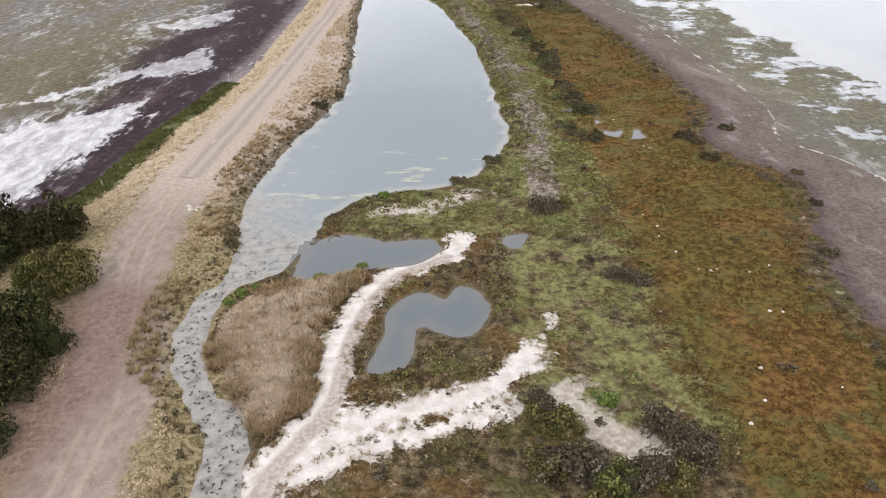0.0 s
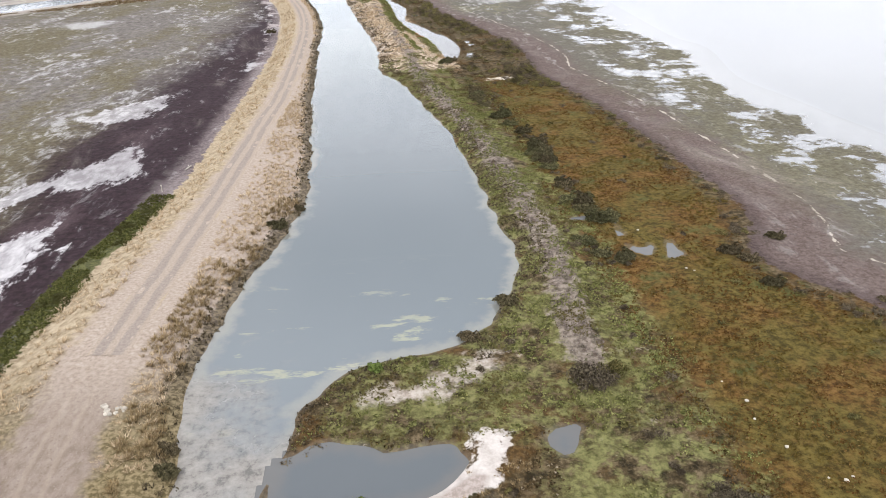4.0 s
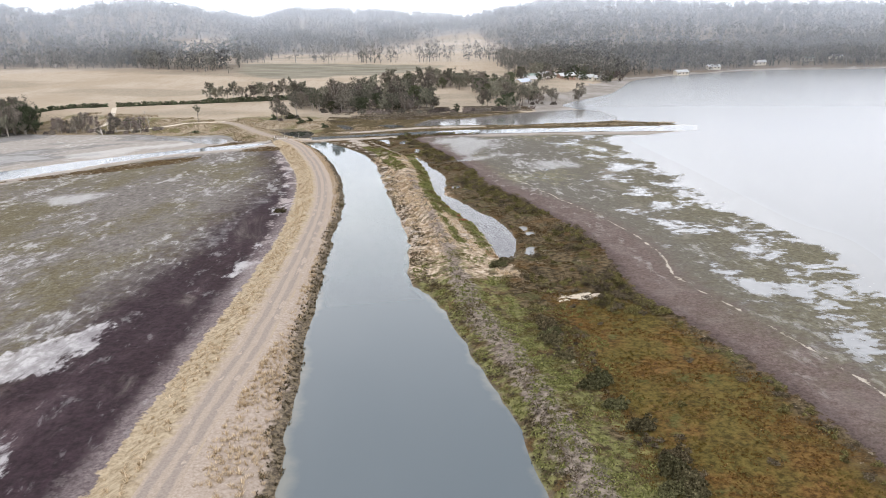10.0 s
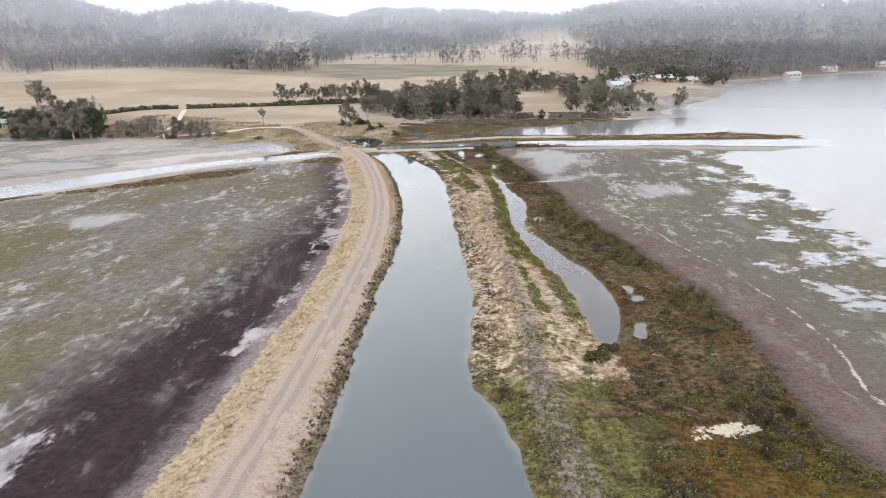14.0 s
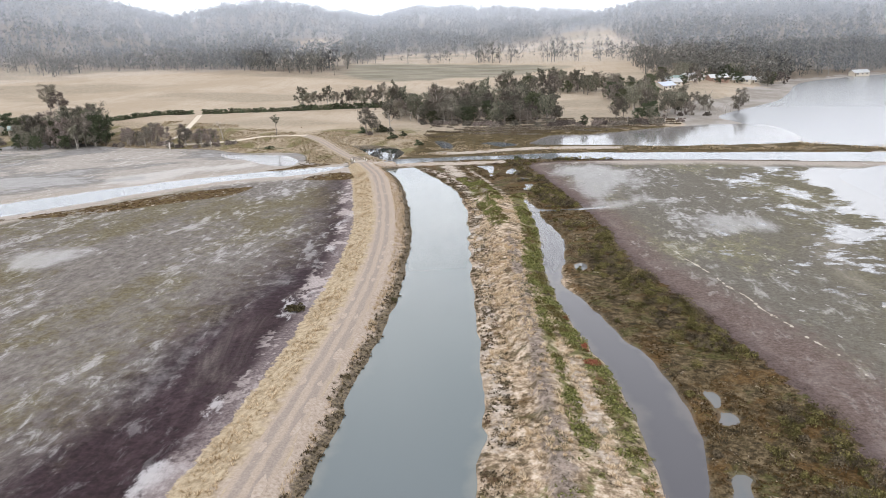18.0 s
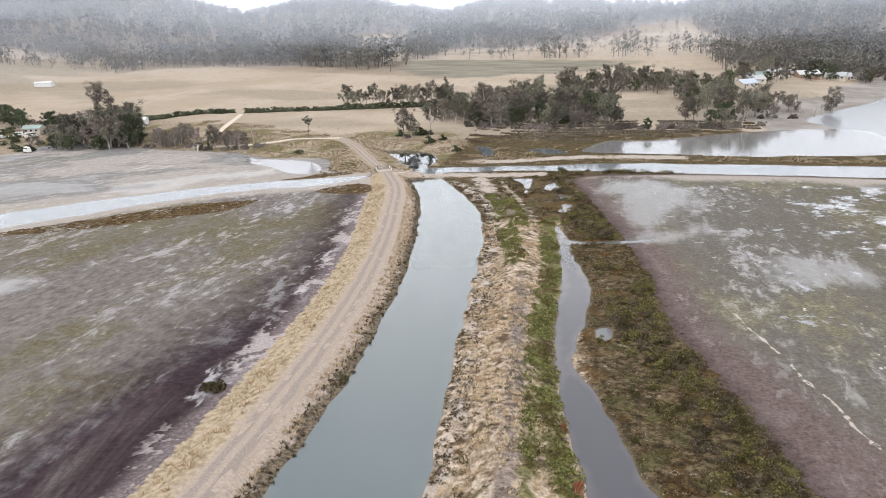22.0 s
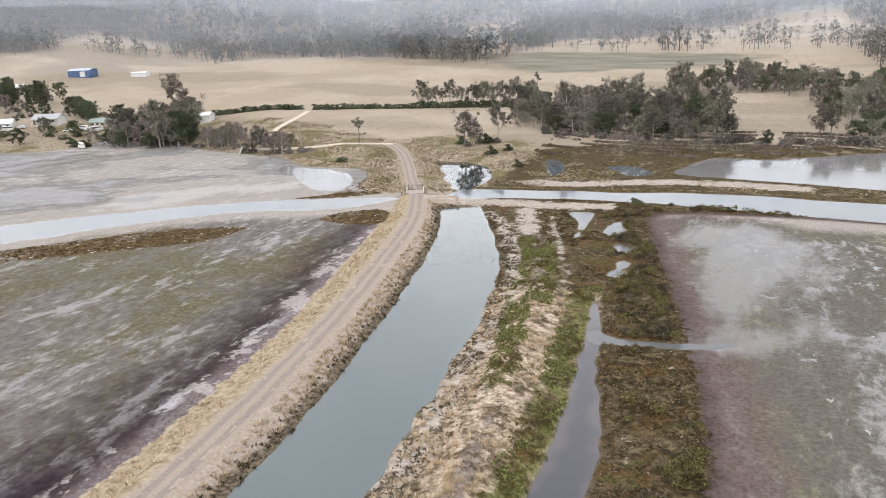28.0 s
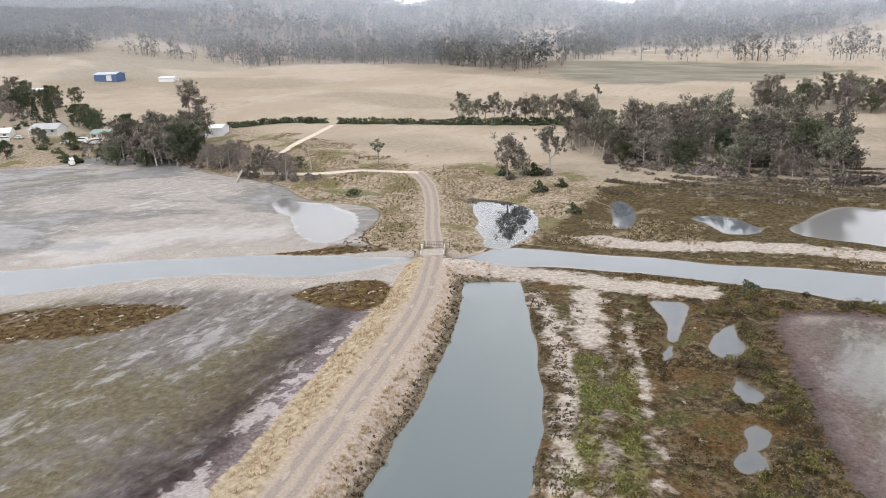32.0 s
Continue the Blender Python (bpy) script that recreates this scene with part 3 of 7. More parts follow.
    s["shore_mud"] = np.minimum(np.interp(y, [600, 720], [26, 12]) - lagoon, np.where(x > 20, 26.0, -26.0)) * ease(north, -1, 1) - 26 * (1 - ease(north, -1, 1))
    s["purple"] = toe - np.interp(y, [60, 100, 130, 200, 260, 300, 345], [11, 20, 24, 17, 10, 6, 3])
    s["track"] = 1.5 - np.abs(nearest(x, y, white_track))
    s["wood"] = woods(x, y)
    s["sage"] = -near_loop(x, y, sage_field, 40.0)
    return s


# ---- ground: one sheet to the horizon ----
def spread(lo, hi, step, least, most, growth=0.03):
    mid = list(np.arange(lo, hi + step / 2, step))
    up, p, d = [], mid[-1], step
    while p < most:
        d += growth * d
        p += d
        up.append(p)
    down, p, d = [], mid[0], step
    while p > least:
        d += growth * d
        p -= d
        down.append(p)
    return np.array(down[::-1] + mid + up)


def height(x, y):
    x, y = np.atleast_1d(np.asarray(x, float)), np.atleast_1d(np.asarray(y, float))
    return survey(x, y)["z"]


gx, gy = spread(-56, 42, 0.66, -3200, 3200, 0.04), spread(24, 378, 0.85, -1200, 3400, 0.04)
mx, my = np.meshgrid(gx, gy)
shape = mx.shape
facts = survey(mx.ravel(), my.ravel())
mesh = bpy.data.meshes.new("ground")
nv = mx.size
co = np.stack([mx.ravel(), my.ravel(), facts["z"]], 1).astype(np.float32)
idx = np.arange(nv).reshape(shape)
quads = np.stack([idx[:-1, :-1], idx[:-1, 1:], idx[1:, 1:], idx[1:, :-1]], -1).reshape(-1, 4)
mesh.vertices.add(nv)
mesh.vertices.foreach_set("co", co.ravel())
mesh.loops.add(quads.size)
mesh.loops.foreach_set("vertex_index", quads.ravel().astype(np.int32))
mesh.polygons.add(len(quads))
mesh.polygons.foreach_set("loop_start", np.arange(0, quads.size, 4, dtype=np.int32))
mesh.polygons.foreach_set("use_smooth", np.ones(len(quads), bool))
for key in ("toe", "marsh", "north", "bank", "orange", "spit", "straw", "heather", "green", "sand", "silt", "fen", "path", "hummock", "salt", "isle", "red", "purple", "film", "shore_mud", "wood", "sage", "water", "canal", "river", "lagoon", "side", "lmud", "rmud", "road"):
    att = mesh.attributes.new(key, "FLOAT", "POINT")
    att.data.foreach_set("value", np.clip(facts[key], -80, 80).astype(np.float32))
mesh.update(calc_edges=True)
ground = tagged(new("ground", mesh), "mudflats, salt marsh and dry paddocks rising to wooded hills", "ground", kind="structure")


def ground_material():
    n = Nodes("ground")
    fine = n.noise(3.0, 6, 0.65)
    mid = n.noise(0.55, 5, 0.6)
    big = n.noise(0.07, 4, 0.55)
    speck = n.noise(9.0, 3, 0.7)
    wob = n.math("SUBTRACT", mid, 0.5)
    wob_f = n.math("SUBTRACT", fine, 0.5)

    def inside(key, amp=2.0, soft=0.5, amp_f=0.8, shift=0.0):
        v = n.math("MULTIPLY_ADD", wob, amp, n.attr(key))
        v = n.math("MULTIPLY_ADD", wob_f, amp_f, v)
        return n.step(v, shift - soft, shift + soft)

    # salt marsh and spit: olive, brown and dull green
    base = n.tone(n.noise(1.1, 7, 0.78), (0.40, (0.022, 0.017, 0.009)), (0.5, (0.070, 0.051, 0.026)), (0.61, (0.165, 0.126, 0.077)))
    base = n.mix(n.step(n.noise(0.13, 6, 0.7), 0.48, 0.6, 0.0, 0.75), base, n.tone(fine, (0.42, (0.058, 0.031, 0.010)), (0.58, (0.125, 0.072, 0.025))))
    base = n.mix(n.step(n.noise(0.19, 6, 0.7), 0.53, 0.62, 0.0, 0.7), base, n.tone(fine, (0.42, (0.032, 0.033, 0.010)), (0.58, (0.092, 0.090, 0.030))))
    base = n.mix(n.step(speck, 0.62, 0.70, 0.0, 0.5), base, (0.30, 0.26, 0.2))
    base = n.mix(n.step(n.noise(0.45, 6, 0.72), 0.63, 0.67, 0.0, 0.7), base, (0.36, 0.31, 0.25))
    # green herbs, rust-red samphire, heather, straw
    rust = n.tone(n.noise(1.6, 7, 0.75), (0.40, (0.050, 0.024, 0.008)), (0.5, (0.115, 0.057, 0.017)), (0.61, (0.175, 0.098, 0.034)))
    olive = n.tone(n.noise(1.6, 7, 0.75), (0.40, (0.044, 0.034, 0.009)), (0.60, (0.132, 0.100, 0.028)))
    rust = n.mix(n.step(n.noise(0.09, 7, 0.72), 0.40, 0.57, 0.15, 1.0), rust, olive)
    rust = n.mix(n.step(n.noise(0.16, 6, 0.7), 0.54, 0.66, 0.0, 0.8), rust, n.tone(fine, (0.42, (0.045, 0.052, 0.015)), (0.58, (0.10, 0.105, 0.038))))
    base = n.mix(inside("orange", 7.0, 1.6, 2.0), base, rust)
    base = n.mix(n.math("MULTIPLY", inside("green", 4.0, 0.7, 2.0), n.step(n.noise(0.35, 6, 0.7), 0.42, 0.56, 0.0, 0.85)), base, n.tone(n.noise(1.4, 6, 0.75), (0.40, (0.066, 0.068, 0.022)), (0.60, (0.205, 0.20, 0.082))))
    base = n.mix(n.math("MULTIPLY", inside("straw", 4.0, 0.9, 2.0), n.step(n.noise(0.5, 6, 0.7), 0.42, 0.52, 0.12, 1.0)), base, n.tone(n.noise(1.2, 6, 0.75), (0.40, (0.19, 0.14, 0.095)), (0.5, (0.40, 0.31, 0.225)), (0.60, (0.60, 0.505, 0.41))))
    base = n.mix(n.math("MULTIPLY", inside("heather", 5.0, 0.5, 2.4), 0.85), base, n.tone(n.noise(1.4, 7, 0.75), (0.40, (0.10, 0.078, 0.066)), (0.60, (0.30, 0.25, 0.22))))
    base = n.mix(inside("hummock", 1.2, 0.35, 1.0), base, n.tone(fine, (0.42, (0.30, 0.22, 0.14)), (0.58, (0.50, 0.39, 0.28))))
    # causeway: straw and pale gravel, dark weeds at the water
    dirt = n.tone(fine, (0.28, (0.25, 0.195, 0.155)), (0.5, (0.37, 0.305, 0.255)), (0.75, (0.48, 0.41, 0.355)))
    gold = n.tone(n.noise(1.4, 6, 0.7), (0.40, (0.26, 0.203, 0.132)), (0.60, (0.44, 0.362, 0.258)))
    slope = n.mix(n.step(n.math("MULTIPLY_ADD", wob, 5.0, n.attr("toe")), -6.0, -4.0), dirt, gold)
    weeds = n.tone(fine, (0.42, (0.05, 0.04, 0.03)), (0.58, (0.17, 0.135, 0.085)))
    slope = n.mix(n.step(n.math("MULTIPLY_ADD", wob, 3.0, n.attr("canal")), 1.0, 1.7, 0.9, 0.0), slope, weeds)
    soil = n.tone(n.noise(1.4, 6, 0.6, (1, 0.6, 1)), (0.34, (0.205, 0.158, 0.128)), (0.5, (0.25, 0.20, 0.165)), (0.66, (0.295, 0.242, 0.205)))
    soil = n.mix(n.step(n.noise(0.12, 5, 0.65, (1.6, 0.5, 1), 8), 0.5, 0.66, 0.0, 0.6), soil, (0.345, 0.285, 0.235))
    soil = n.mix(n.step(speck, 0.57, 0.66, 0.0, 0.55), soil, (0.42, 0.355, 0.30))
    soil = n.mix(n.step(n.noise(5.0, 5, 0.75), 0.43, 0.36, 0.0, 0.6), soil, (0.13, 0.095, 0.078))
    yard = n.mix(n.step(n.math("MULTIPLY_ADD", wob, 5.0, n.attr("road")), 2.4, 4.2), soil, n.tone(fine, (0.42, (0.115, 0.09, 0.045)), (0.58, (0.27, 0.215, 0.125))))
    line_gap = n.math("ABSOLUTE", n.math("SUBTRACT", n.math("MULTIPLY_ADD", wob, 0.6, n.attr("road")), 0.85))
    yard = n.mix(n.step(line_gap, 0.34, 0.05, 0.0, 0.3), yard, (0.40, 0.33, 0.265))
    pos = n.tree.nodes.new("ShaderNodeSeparateXYZ")
    n.link(n.where(), pos.inputs[0])
    slope = n.mix(n.step(pos.outputs[1], 62, 76, 1.0, 0.0), slope, yard)
    slope = n.mix(n.math("MULTIPLY", inside("red", 5.0, 2.4, 1.0), 0.75), slope, n.tone(n.noise(2.2, 7, 0.75), (0.36, (0.095, 0.055, 0.046)), (0.64, (0.23, 0.155, 0.13))))
    base = n.mix(n.step(n.attr("bank"), -1.6, -1.3), base, slope)
    # mudflats: purple-brown by the banks, grey-olive farther out, wet films with sky sheen in their colour
    plum = n.tone(n.noise(1.1, 7, 0.72), (0.38, (0.0155, 0.0088, 0.012)), (0.64, (0.040, 0.023, 0.0305)))
    plum = n.mix(n.step(n.noise(0.12, 6, 0.7, (1.3, 0.5, 1), 14), 0.5, 0.68, 0.0, 0.6), plum, n.tone(fine, (0.40, (0.066, 0.043, 0.051)), (0.60, (0.112, 0.078, 0.086))))
    drab = n.tone(n.noise(0.6, 8, 0.75, (1.2, 0.7, 1), 14), (0.36, (0.092, 0.079, 0.072)), (0.62, (0.195, 0.177, 0.163)))
    drab = n.mix(n.step(n.math("MULTIPLY_ADD", n.math("SUBTRACT", n.noise(0.5, 6, 0.7), 0.5), 0.35, n.noise(0.032, 5, 0.62, (1, 0.6, 1), 14)), 0.43, 0.57, 0.0, 0.95), drab, n.tone(n.noise(1.3, 6, 0.7), (0.38, (0.082, 0.069, 0.040)), (0.62, (0.155, 0.134, 0.084))))
    drab = n.mix(n.math("MULTIPLY", n.step(n.noise(2.4, 5, 0.7, (1.4, 0.6, 1), 15), 0.6, 0.70), 0.35), drab, (0.30, 0.285, 0.275))
    marble = n.noise(0.42, 9, 0.72, (1.25, 0.6, 1), 14, 0.4)
    film = n.noise(0.05, 7, 0.66, (1.3, 0.55, 1), 12, 0.6)
    film2 = n.noise(0.17, 6, 0.7, (1.6, 0.5, 1), -8)
    lean = n.math("MULTIPLY_ADD", n.math("SUBTRACT", film, 0.5), 0.75, n.math("MULTIPLY_ADD", n.math("SUBTRACT", film2, 0.5), 0.5, marble))
    lean = n.math("ADD", lean, n.step(n.math("MULTIPLY_ADD", wob, 4.0, n.attr("film")), -3.0, 1.0, 0.0, 0.05))
    # pans and films: sky sheen on wet mud put in as pale colour
    pan = n.step(n.math("MULTIPLY_ADD", wob, 6.0, n.math("MULTIPLY_ADD", n.math("SUBTRACT", film, 0.5), 30.0, n.attr("film"))), -4.0, 4.0)
    wet_sheen = n.step(lean, 0.50, 0.72)
    mud_l = n.mix(n.math("MULTIPLY", wet_sheen, n.step(pos.outputs[1], 190, 250, 0.6, 0.36)), drab, n.tone(fine, (0.42, (0.26, 0.248, 0.248)), (0.58, (0.40, 0.388, 0.39))))
    by_toe = n.math("MULTIPLY_ADD", wob, 9.0, n.math("MULTIPLY_ADD", n.math("SUBTRACT", film, 0.5), 26.0, n.math("ADD", n.attr("purple"), -1.5)))
    is_plum = n.step(n.math("MULTIPLY_ADD", n.math("SUBTRACT", marble, 0.5), 14.0, by_toe), -9.0, 8.0, 0.95, 0.0)
    mud_l = n.mix(n.math("MULTIPLY", pan, 0.5), mud_l, (0.26, 0.25, 0.25))
    mud_l = n.mix(is_plum, mud_l, plum)
    salt = n.step(n.math("MULTIPLY_ADD", n.math("SUBTRACT", n.math("MULTIPLY_ADD", marble, 0.6, n.math("MULTIPLY", film2, 0.6)), 0.6), 18.0, n.math("MULTIPLY_ADD", wob, 3.0, n.attr("salt"))), -0.6, 1.0)
    mud_l = n.mix(n.math("MULTIPLY", salt, n.step(pos.outputs[1], 95, 130, 0.9, 0.55)), mud_l, n.tone(marble, (0.42, (0.32, 0.304, 0.315)), (0.58, (0.56, 0.542, 0.555))))
    # a lilac-grey gravel beach under the causeway, and broken pale crust on the farther stretch
    beach = n.step(n.math("MULTIPLY_ADD", wob, 4.0, n.attr("toe")), 3.6, 0.8, 0.0, 0.85)
    mud_l = n.mix(beach, mud_l, n.tone(n.noise(2.4, 6, 0.75), (0.38, (0.10, 0.078, 0.08)), (0.62, (0.24, 0.20, 0.20))))
    crust = n.math("MULTIPLY", n.step(n.math("MULTIPLY_ADD", wob, 6.0, n.attr("toe")), 4.6, 3.0), n.step(n.math("MULTIPLY_ADD", wob, 0.5, n.noise(0.12, 5, 0.65, (1, 0.6, 1))), 0.52, 0.57))
    mud_l = n.mix(n.math("MULTIPLY", crust, n.step(pos.outputs[1], 170, 240, 0.15, 0.75)), mud_l, n.tone(fine, (0.42, (0.33, 0.288, 0.28)), (0.58, (0.46, 0.41, 0.40))))
    weed_toe = n.math("MULTIPLY", n.step(n.math("MULTIPLY_ADD", wob, 2.0, n.attr("toe")), 3.3, 2.4), n.math("MULTIPLY", n.step(pos.outputs[1], 64, 68), n.step(pos.outputs[1], 112, 104)))
    mud_l = n.mix(n.math("MULTIPLY", weed_toe, 0.9), mud_l, n.tone(fine, (0.42, (0.045, 0.05, 0.015)), (0.58, (0.11, 0.115, 0.04))))
    base = n.mix(n.step(n.math("MULTIPLY_ADD", wob, 2.6, n.math("MULTIPLY_ADD", wob_f, 1.2, n.attr("lmud"))), 0.1, 0.4), base, mud_l)
    brown = n.tone(n.noise(2.6, 6, 0.75), (0.40, (0.082, 0.060, 0.053)), (0.60, (0.160, 0.122, 0.110)))
    brown = n.mix(n.step(n.noise(0.14, 6, 0.7), 0.5, 0.62, 0.0, 0.7), brown, n.tone(fine, (0.40, (0.12, 0.094, 0.086)), (0.60, (0.20, 0.162, 0.15))))
    pallid = n.tone(n.noise(2.2, 7, 0.75), (0.38, (0.088, 0.080, 0.066)), (0.62, (0.155, 0.143, 0.122)))
    pallid = n.mix(n.step(n.math("MULTIPLY_ADD", n.math("SUBTRACT", marble, 0.5), 0.5, n.noise(0.035, 5, 0.65, (1, 0.5, 1), 14)), 0.50, 0.60, 0.0, 0.8), pallid, n.tone(fine, (0.42, (0.11, 0.10, 0.062)), (0.58, (0.21, 0.195, 0.13))))
    mud_r = n.mix(n.step(n.math("ADD", n.math("MULTIPLY_ADD", wob, 8.0, n.attr("marsh")), n.step(pos.outputs[1], 215, 260, 0.0, 3.5)), 6.0, 13.0), brown, pallid)
    mud_r = n.mix(n.step(n.math("MULTIPLY_ADD", wob, 3.0, n.attr("marsh")), 2.6, 0.2, 0.0, 0.4), mud_r, plum)
    off = n.math("ABSOLUTE", n.math("SUBTRACT", n.math("MULTIPLY_ADD", n.math("SUBTRACT", n.noise(0.05, 2), 0.5), 4.0, n.attr("marsh")), 8.6))
    foam = n.math("MULTIPLY", n.step(n.math("MULTIPLY_ADD", wob, 1.6, n.math("MULTIPLY_ADD", wob_f, 0.5, off)), 0.20, 0.04), n.math("MULTIPLY", n.step(n.noise(0.22, 5, 0.7), 0.46, 0.50), n.step(pos.outputs[1], 268, 256, 0.0, 0.55)))
    mud_r = n.mix(n.math("MULTIPLY", wet_sheen, n.step(n.attr("marsh"), 7, 15, 0.0, 0.36)), mud_r, n.tone(fine, (0.42, (0.31, 0.30, 0.305)), (0.58, (0.48, 0.47, 0.48))))
    fleck = n.math("MULTIPLY", n.step(n.noise(0.75, 4, 0.6, (1, 0.6, 1)), 0.66, 0.70), n.step(n.attr("marsh"), 9, 13, 0.0, 0.8))
    mud_r = n.mix(fleck, mud_r, (0.52, 0.50, 0.49))
    mud_r = n.mix(foam, mud_r, (0.66, 0.60, 0.51))
    patchy = n.math("MULTIPLY_ADD", n.math("SUBTRACT", n.noise(0.45, 6, 0.7, (0.8, 1.0, 1)), 0.5), 0.6, n.noise(0.11, 6, 0.62, (1.0, 0.8, 1), 20, 0.3))
    weedy = n.math("MULTIPLY", n.step(n.math("MULTIPLY_ADD", wob, 8.0, n.attr("lagoon")), 32, 12), n.step(patchy, 0.56, 0.44))
    mud_r = n.mix(n.math("MULTIPLY", weedy, 0.8), mud_r, n.tone(n.noise(1.2, 6, 0.7), (0.38, (0.078, 0.070, 0.047)), (0.62, (0.165, 0.150, 0.105))))
    # water film near the lagoon, given the paleness of mirrored sky as colour
    sheet = n.step(n.math("ADD", patchy, n.math("ADD", n.step(n.attr("lagoon"), 5, -5, 0.0, 0.40), n.step(n.attr("lagoon"), 50, 6, -0.13, 0.035))), 0.555, 0.60)
    sheet = n.math("MULTIPLY", sheet, n.step(n.attr("marsh"), 9, 14))
    mud_r = n.mix(n.math("MULTIPLY", pan, 0.45), mud_r, (0.21, 0.204, 0.204))
    mud_r = n.mix(n.math("MULTIPLY", sheet, 0.95), mud_r, (0.257, 0.266, 0.280))
    base = n.mix(n.step(n.math("MULTIPLY_ADD", wob, 5.0, n.math("MULTIPLY_ADD", wob_f, 1.6, n.attr("rmud"))), -0.1, 0.3), base, mud_r)
    # pale silt along the river, islands of brown samphire, white sand
    silt = n.step(n.math("MULTIPLY_ADD", n.math("SUBTRACT", film, 0.5), 24.0, n.attr("river")), 12.0, 5.0)
    flats = n.math("MAXIMUM", n.step(n.attr("lmud"), -0.05, 0.15), n.step(n.attr("rmud"), 1.0, 3.0))
    base = n.mix(n.math("MULTIPLY", silt, n.math("MULTIPLY", flats, 0.85)), base, n.tone(fine, (0.42, (0.30, 0.265, 0.235)), (0.58, (0.42, 0.38, 0.345))))
    base = n.mix(inside("isle", 3.0, 0.35, 2.2), base, n.mix(n.step(n.noise(0.5, 5, 0.7), 0.60, 0.64), n.tone(n.noise(0.8, 6, 0.7), (0.40, (0.048, 0.028, 0.013)), (0.5, (0.085, 0.052, 0.022)), (0.60, (0.12, 0.09, 0.036))), (0.40, 0.35, 0.30)))
    # north shore: tussock flats, then stubble fields, then forest floor
    scrub = n.tone(n.noise(1.3, 6, 0.75), (0.40, (0.165, 0.13, 0.088)), (0.5, (0.27, 0.217, 0.155)), (0.58, (0.39, 0.325, 0.245)))
    scrub = n.mix(n.step(big, 0.5, 0.58, 0.0, 0.8), scrub, n.tone(fine, (0.42, (0.08, 0.075, 0.03)), (0.58, (0.17, 0.15, 0.06))))
    field = n.tone(n.noise(0.02, 6, 0.65), (0.42, (0.345, 0.288, 0.24)), (0.5, (0.415, 0.355, 0.305)), (0.58, (0.46, 0.40, 0.35)))
    field = n.mix(n.step(n.noise(0.25, 6, 0.75), 0.5, 0.66, 0.0, 0.45), field, (0.275, 0.215, 0.155))
    field = n.mix(n.step(n.noise(0.8, 6, 0.78), 0.44, 0.60, 0.0, 0.5), field, (0.29, 0.232, 0.165))
    field = n.mix(n.step(n.attr("north"), 130, 95, 0.0, 0.45), field, (0.36, 0.292, 0.205))
    field = n.mix(n.step(n.noise(0.006, 3, 0.5, (1, 2.2, 1), 24), 0.5, 0.6, 0.0, 0.75), field, n.tone(mid, (0.42, (0.22, 0.185, 0.14)), (0.58, (0.30, 0.258, 0.20))))
    field = n.mix(n.step(n.noise(0.09, 5, 0.7, (3, 0.5, 1), 27), 0.58, 0.72, 0.0, 0.45), field, (0.26, 0.2, 0.13))
    field = n.mix(n.step(n.noise(0.35, 4, 0.6, (1.0, 0.08, 1), -27), 0.52, 0.66, 0.0, 0.35), field, (0.30, 0.235, 0.175))
    up = n.mix(n.step(n.math("ADD", n.math("MULTIPLY_ADD", wob, 14.0, n.attr("north")), n.step(pos.outputs[0], -105, -70, 0.0, -20.0)), 32, 40), scrub, field)
    # dark ditches and rushes that wander over the big field, the grey-green crop field
    ditch = n.math("ABSOLUTE", n.math("SUBTRACT", n.noise(0.0045, 3, 0.5, (1, 1.6, 1), 20), 0.5))
    up = n.mix(n.math("MULTIPLY", n.step(ditch, 0.012, 0.002, 0.0, 0.6), n.math("MULTIPLY", n.step(n.noise(0.07, 4, 0.7), 0.46, 0.56), n.step(n.attr("north"), 130, 170))), up, (0.17, 0.13, 0.09))
    rush = n.math("MULTIPLY", n.step(n.noise(0.3, 3, 0.6, (0.5, 1, 1), 18), 0.60, 0.66), n.step(n.noise(0.016, 3), 0.55, 0.62))
    up = n.mix(n.math("MULTIPLY", rush, n.step(n.attr("north"), 60, 90, 0.0, 0.6)), up, (0.15, 0.115, 0.08))
    crop = n.tone(n.noise(0.05, 6, 0.7, (0.4, 1.6, 1), 4), (0.40, (0.135, 0.13, 0.10)), (0.60, (0.24, 0.225, 0.18)))
    up = n.mix(n.math("MULTIPLY", n.step(n.math("MULTIPLY_ADD", n.math("SUBTRACT", n.noise(0.03, 5), 0.5), 50.0, n.attr("sage")), -6, 6), 0.85), up, crop)
    floor_far = n.tone(n.noise(0.03, 6, 0.7), (0.42, (0.06, 0.06, 0.056)), (0.58, (0.115, 0.106, 0.094)))
    up = n.mix(n.step(n.math("MULTIPLY_ADD", n.math("SUBTRACT", n.noise(0.02, 4), 0.5), 50.0, n.attr("wood")), -8, 10, 0.0, 0.9), up, floor_far)
    up = n.mix(n.step(n.math("MULTIPLY_ADD", n.math("SUBTRACT", n.noise(0.03, 5, 0.7), 0.5), 160.0, n.attr("wood")), -60, -10, 0.0, 0.6), up, (0.22, 0.18, 0.142))
    slick = n.noise(0.022, 7, 0.66, (0.8, 1.2, 1), 10, 0.5)
    bay = n.mix(n.step(slick, 0.44, 0.56), n.tone(n.noise(0.5, 7, 0.7), (0.38, (0.115, 0.105, 0.093)), (0.62, (0.175, 0.163, 0.15))), n.tone(n.noise(0.3, 7, 0.7), (0.38, (0.18, 0.17, 0.165)), (0.62, (0.245, 0.236, 0.233))))
    bay = n.mix(n.step(n.noise(0.02, 6, 0.7, (0.7, 1.4, 1), 12), 0.56, 0.62, 0.0, 0.6), bay, n.tone(fine, (0.42, (0.11, 0.10, 0.072)), (0.58, (0.175, 0.16, 0.118))))
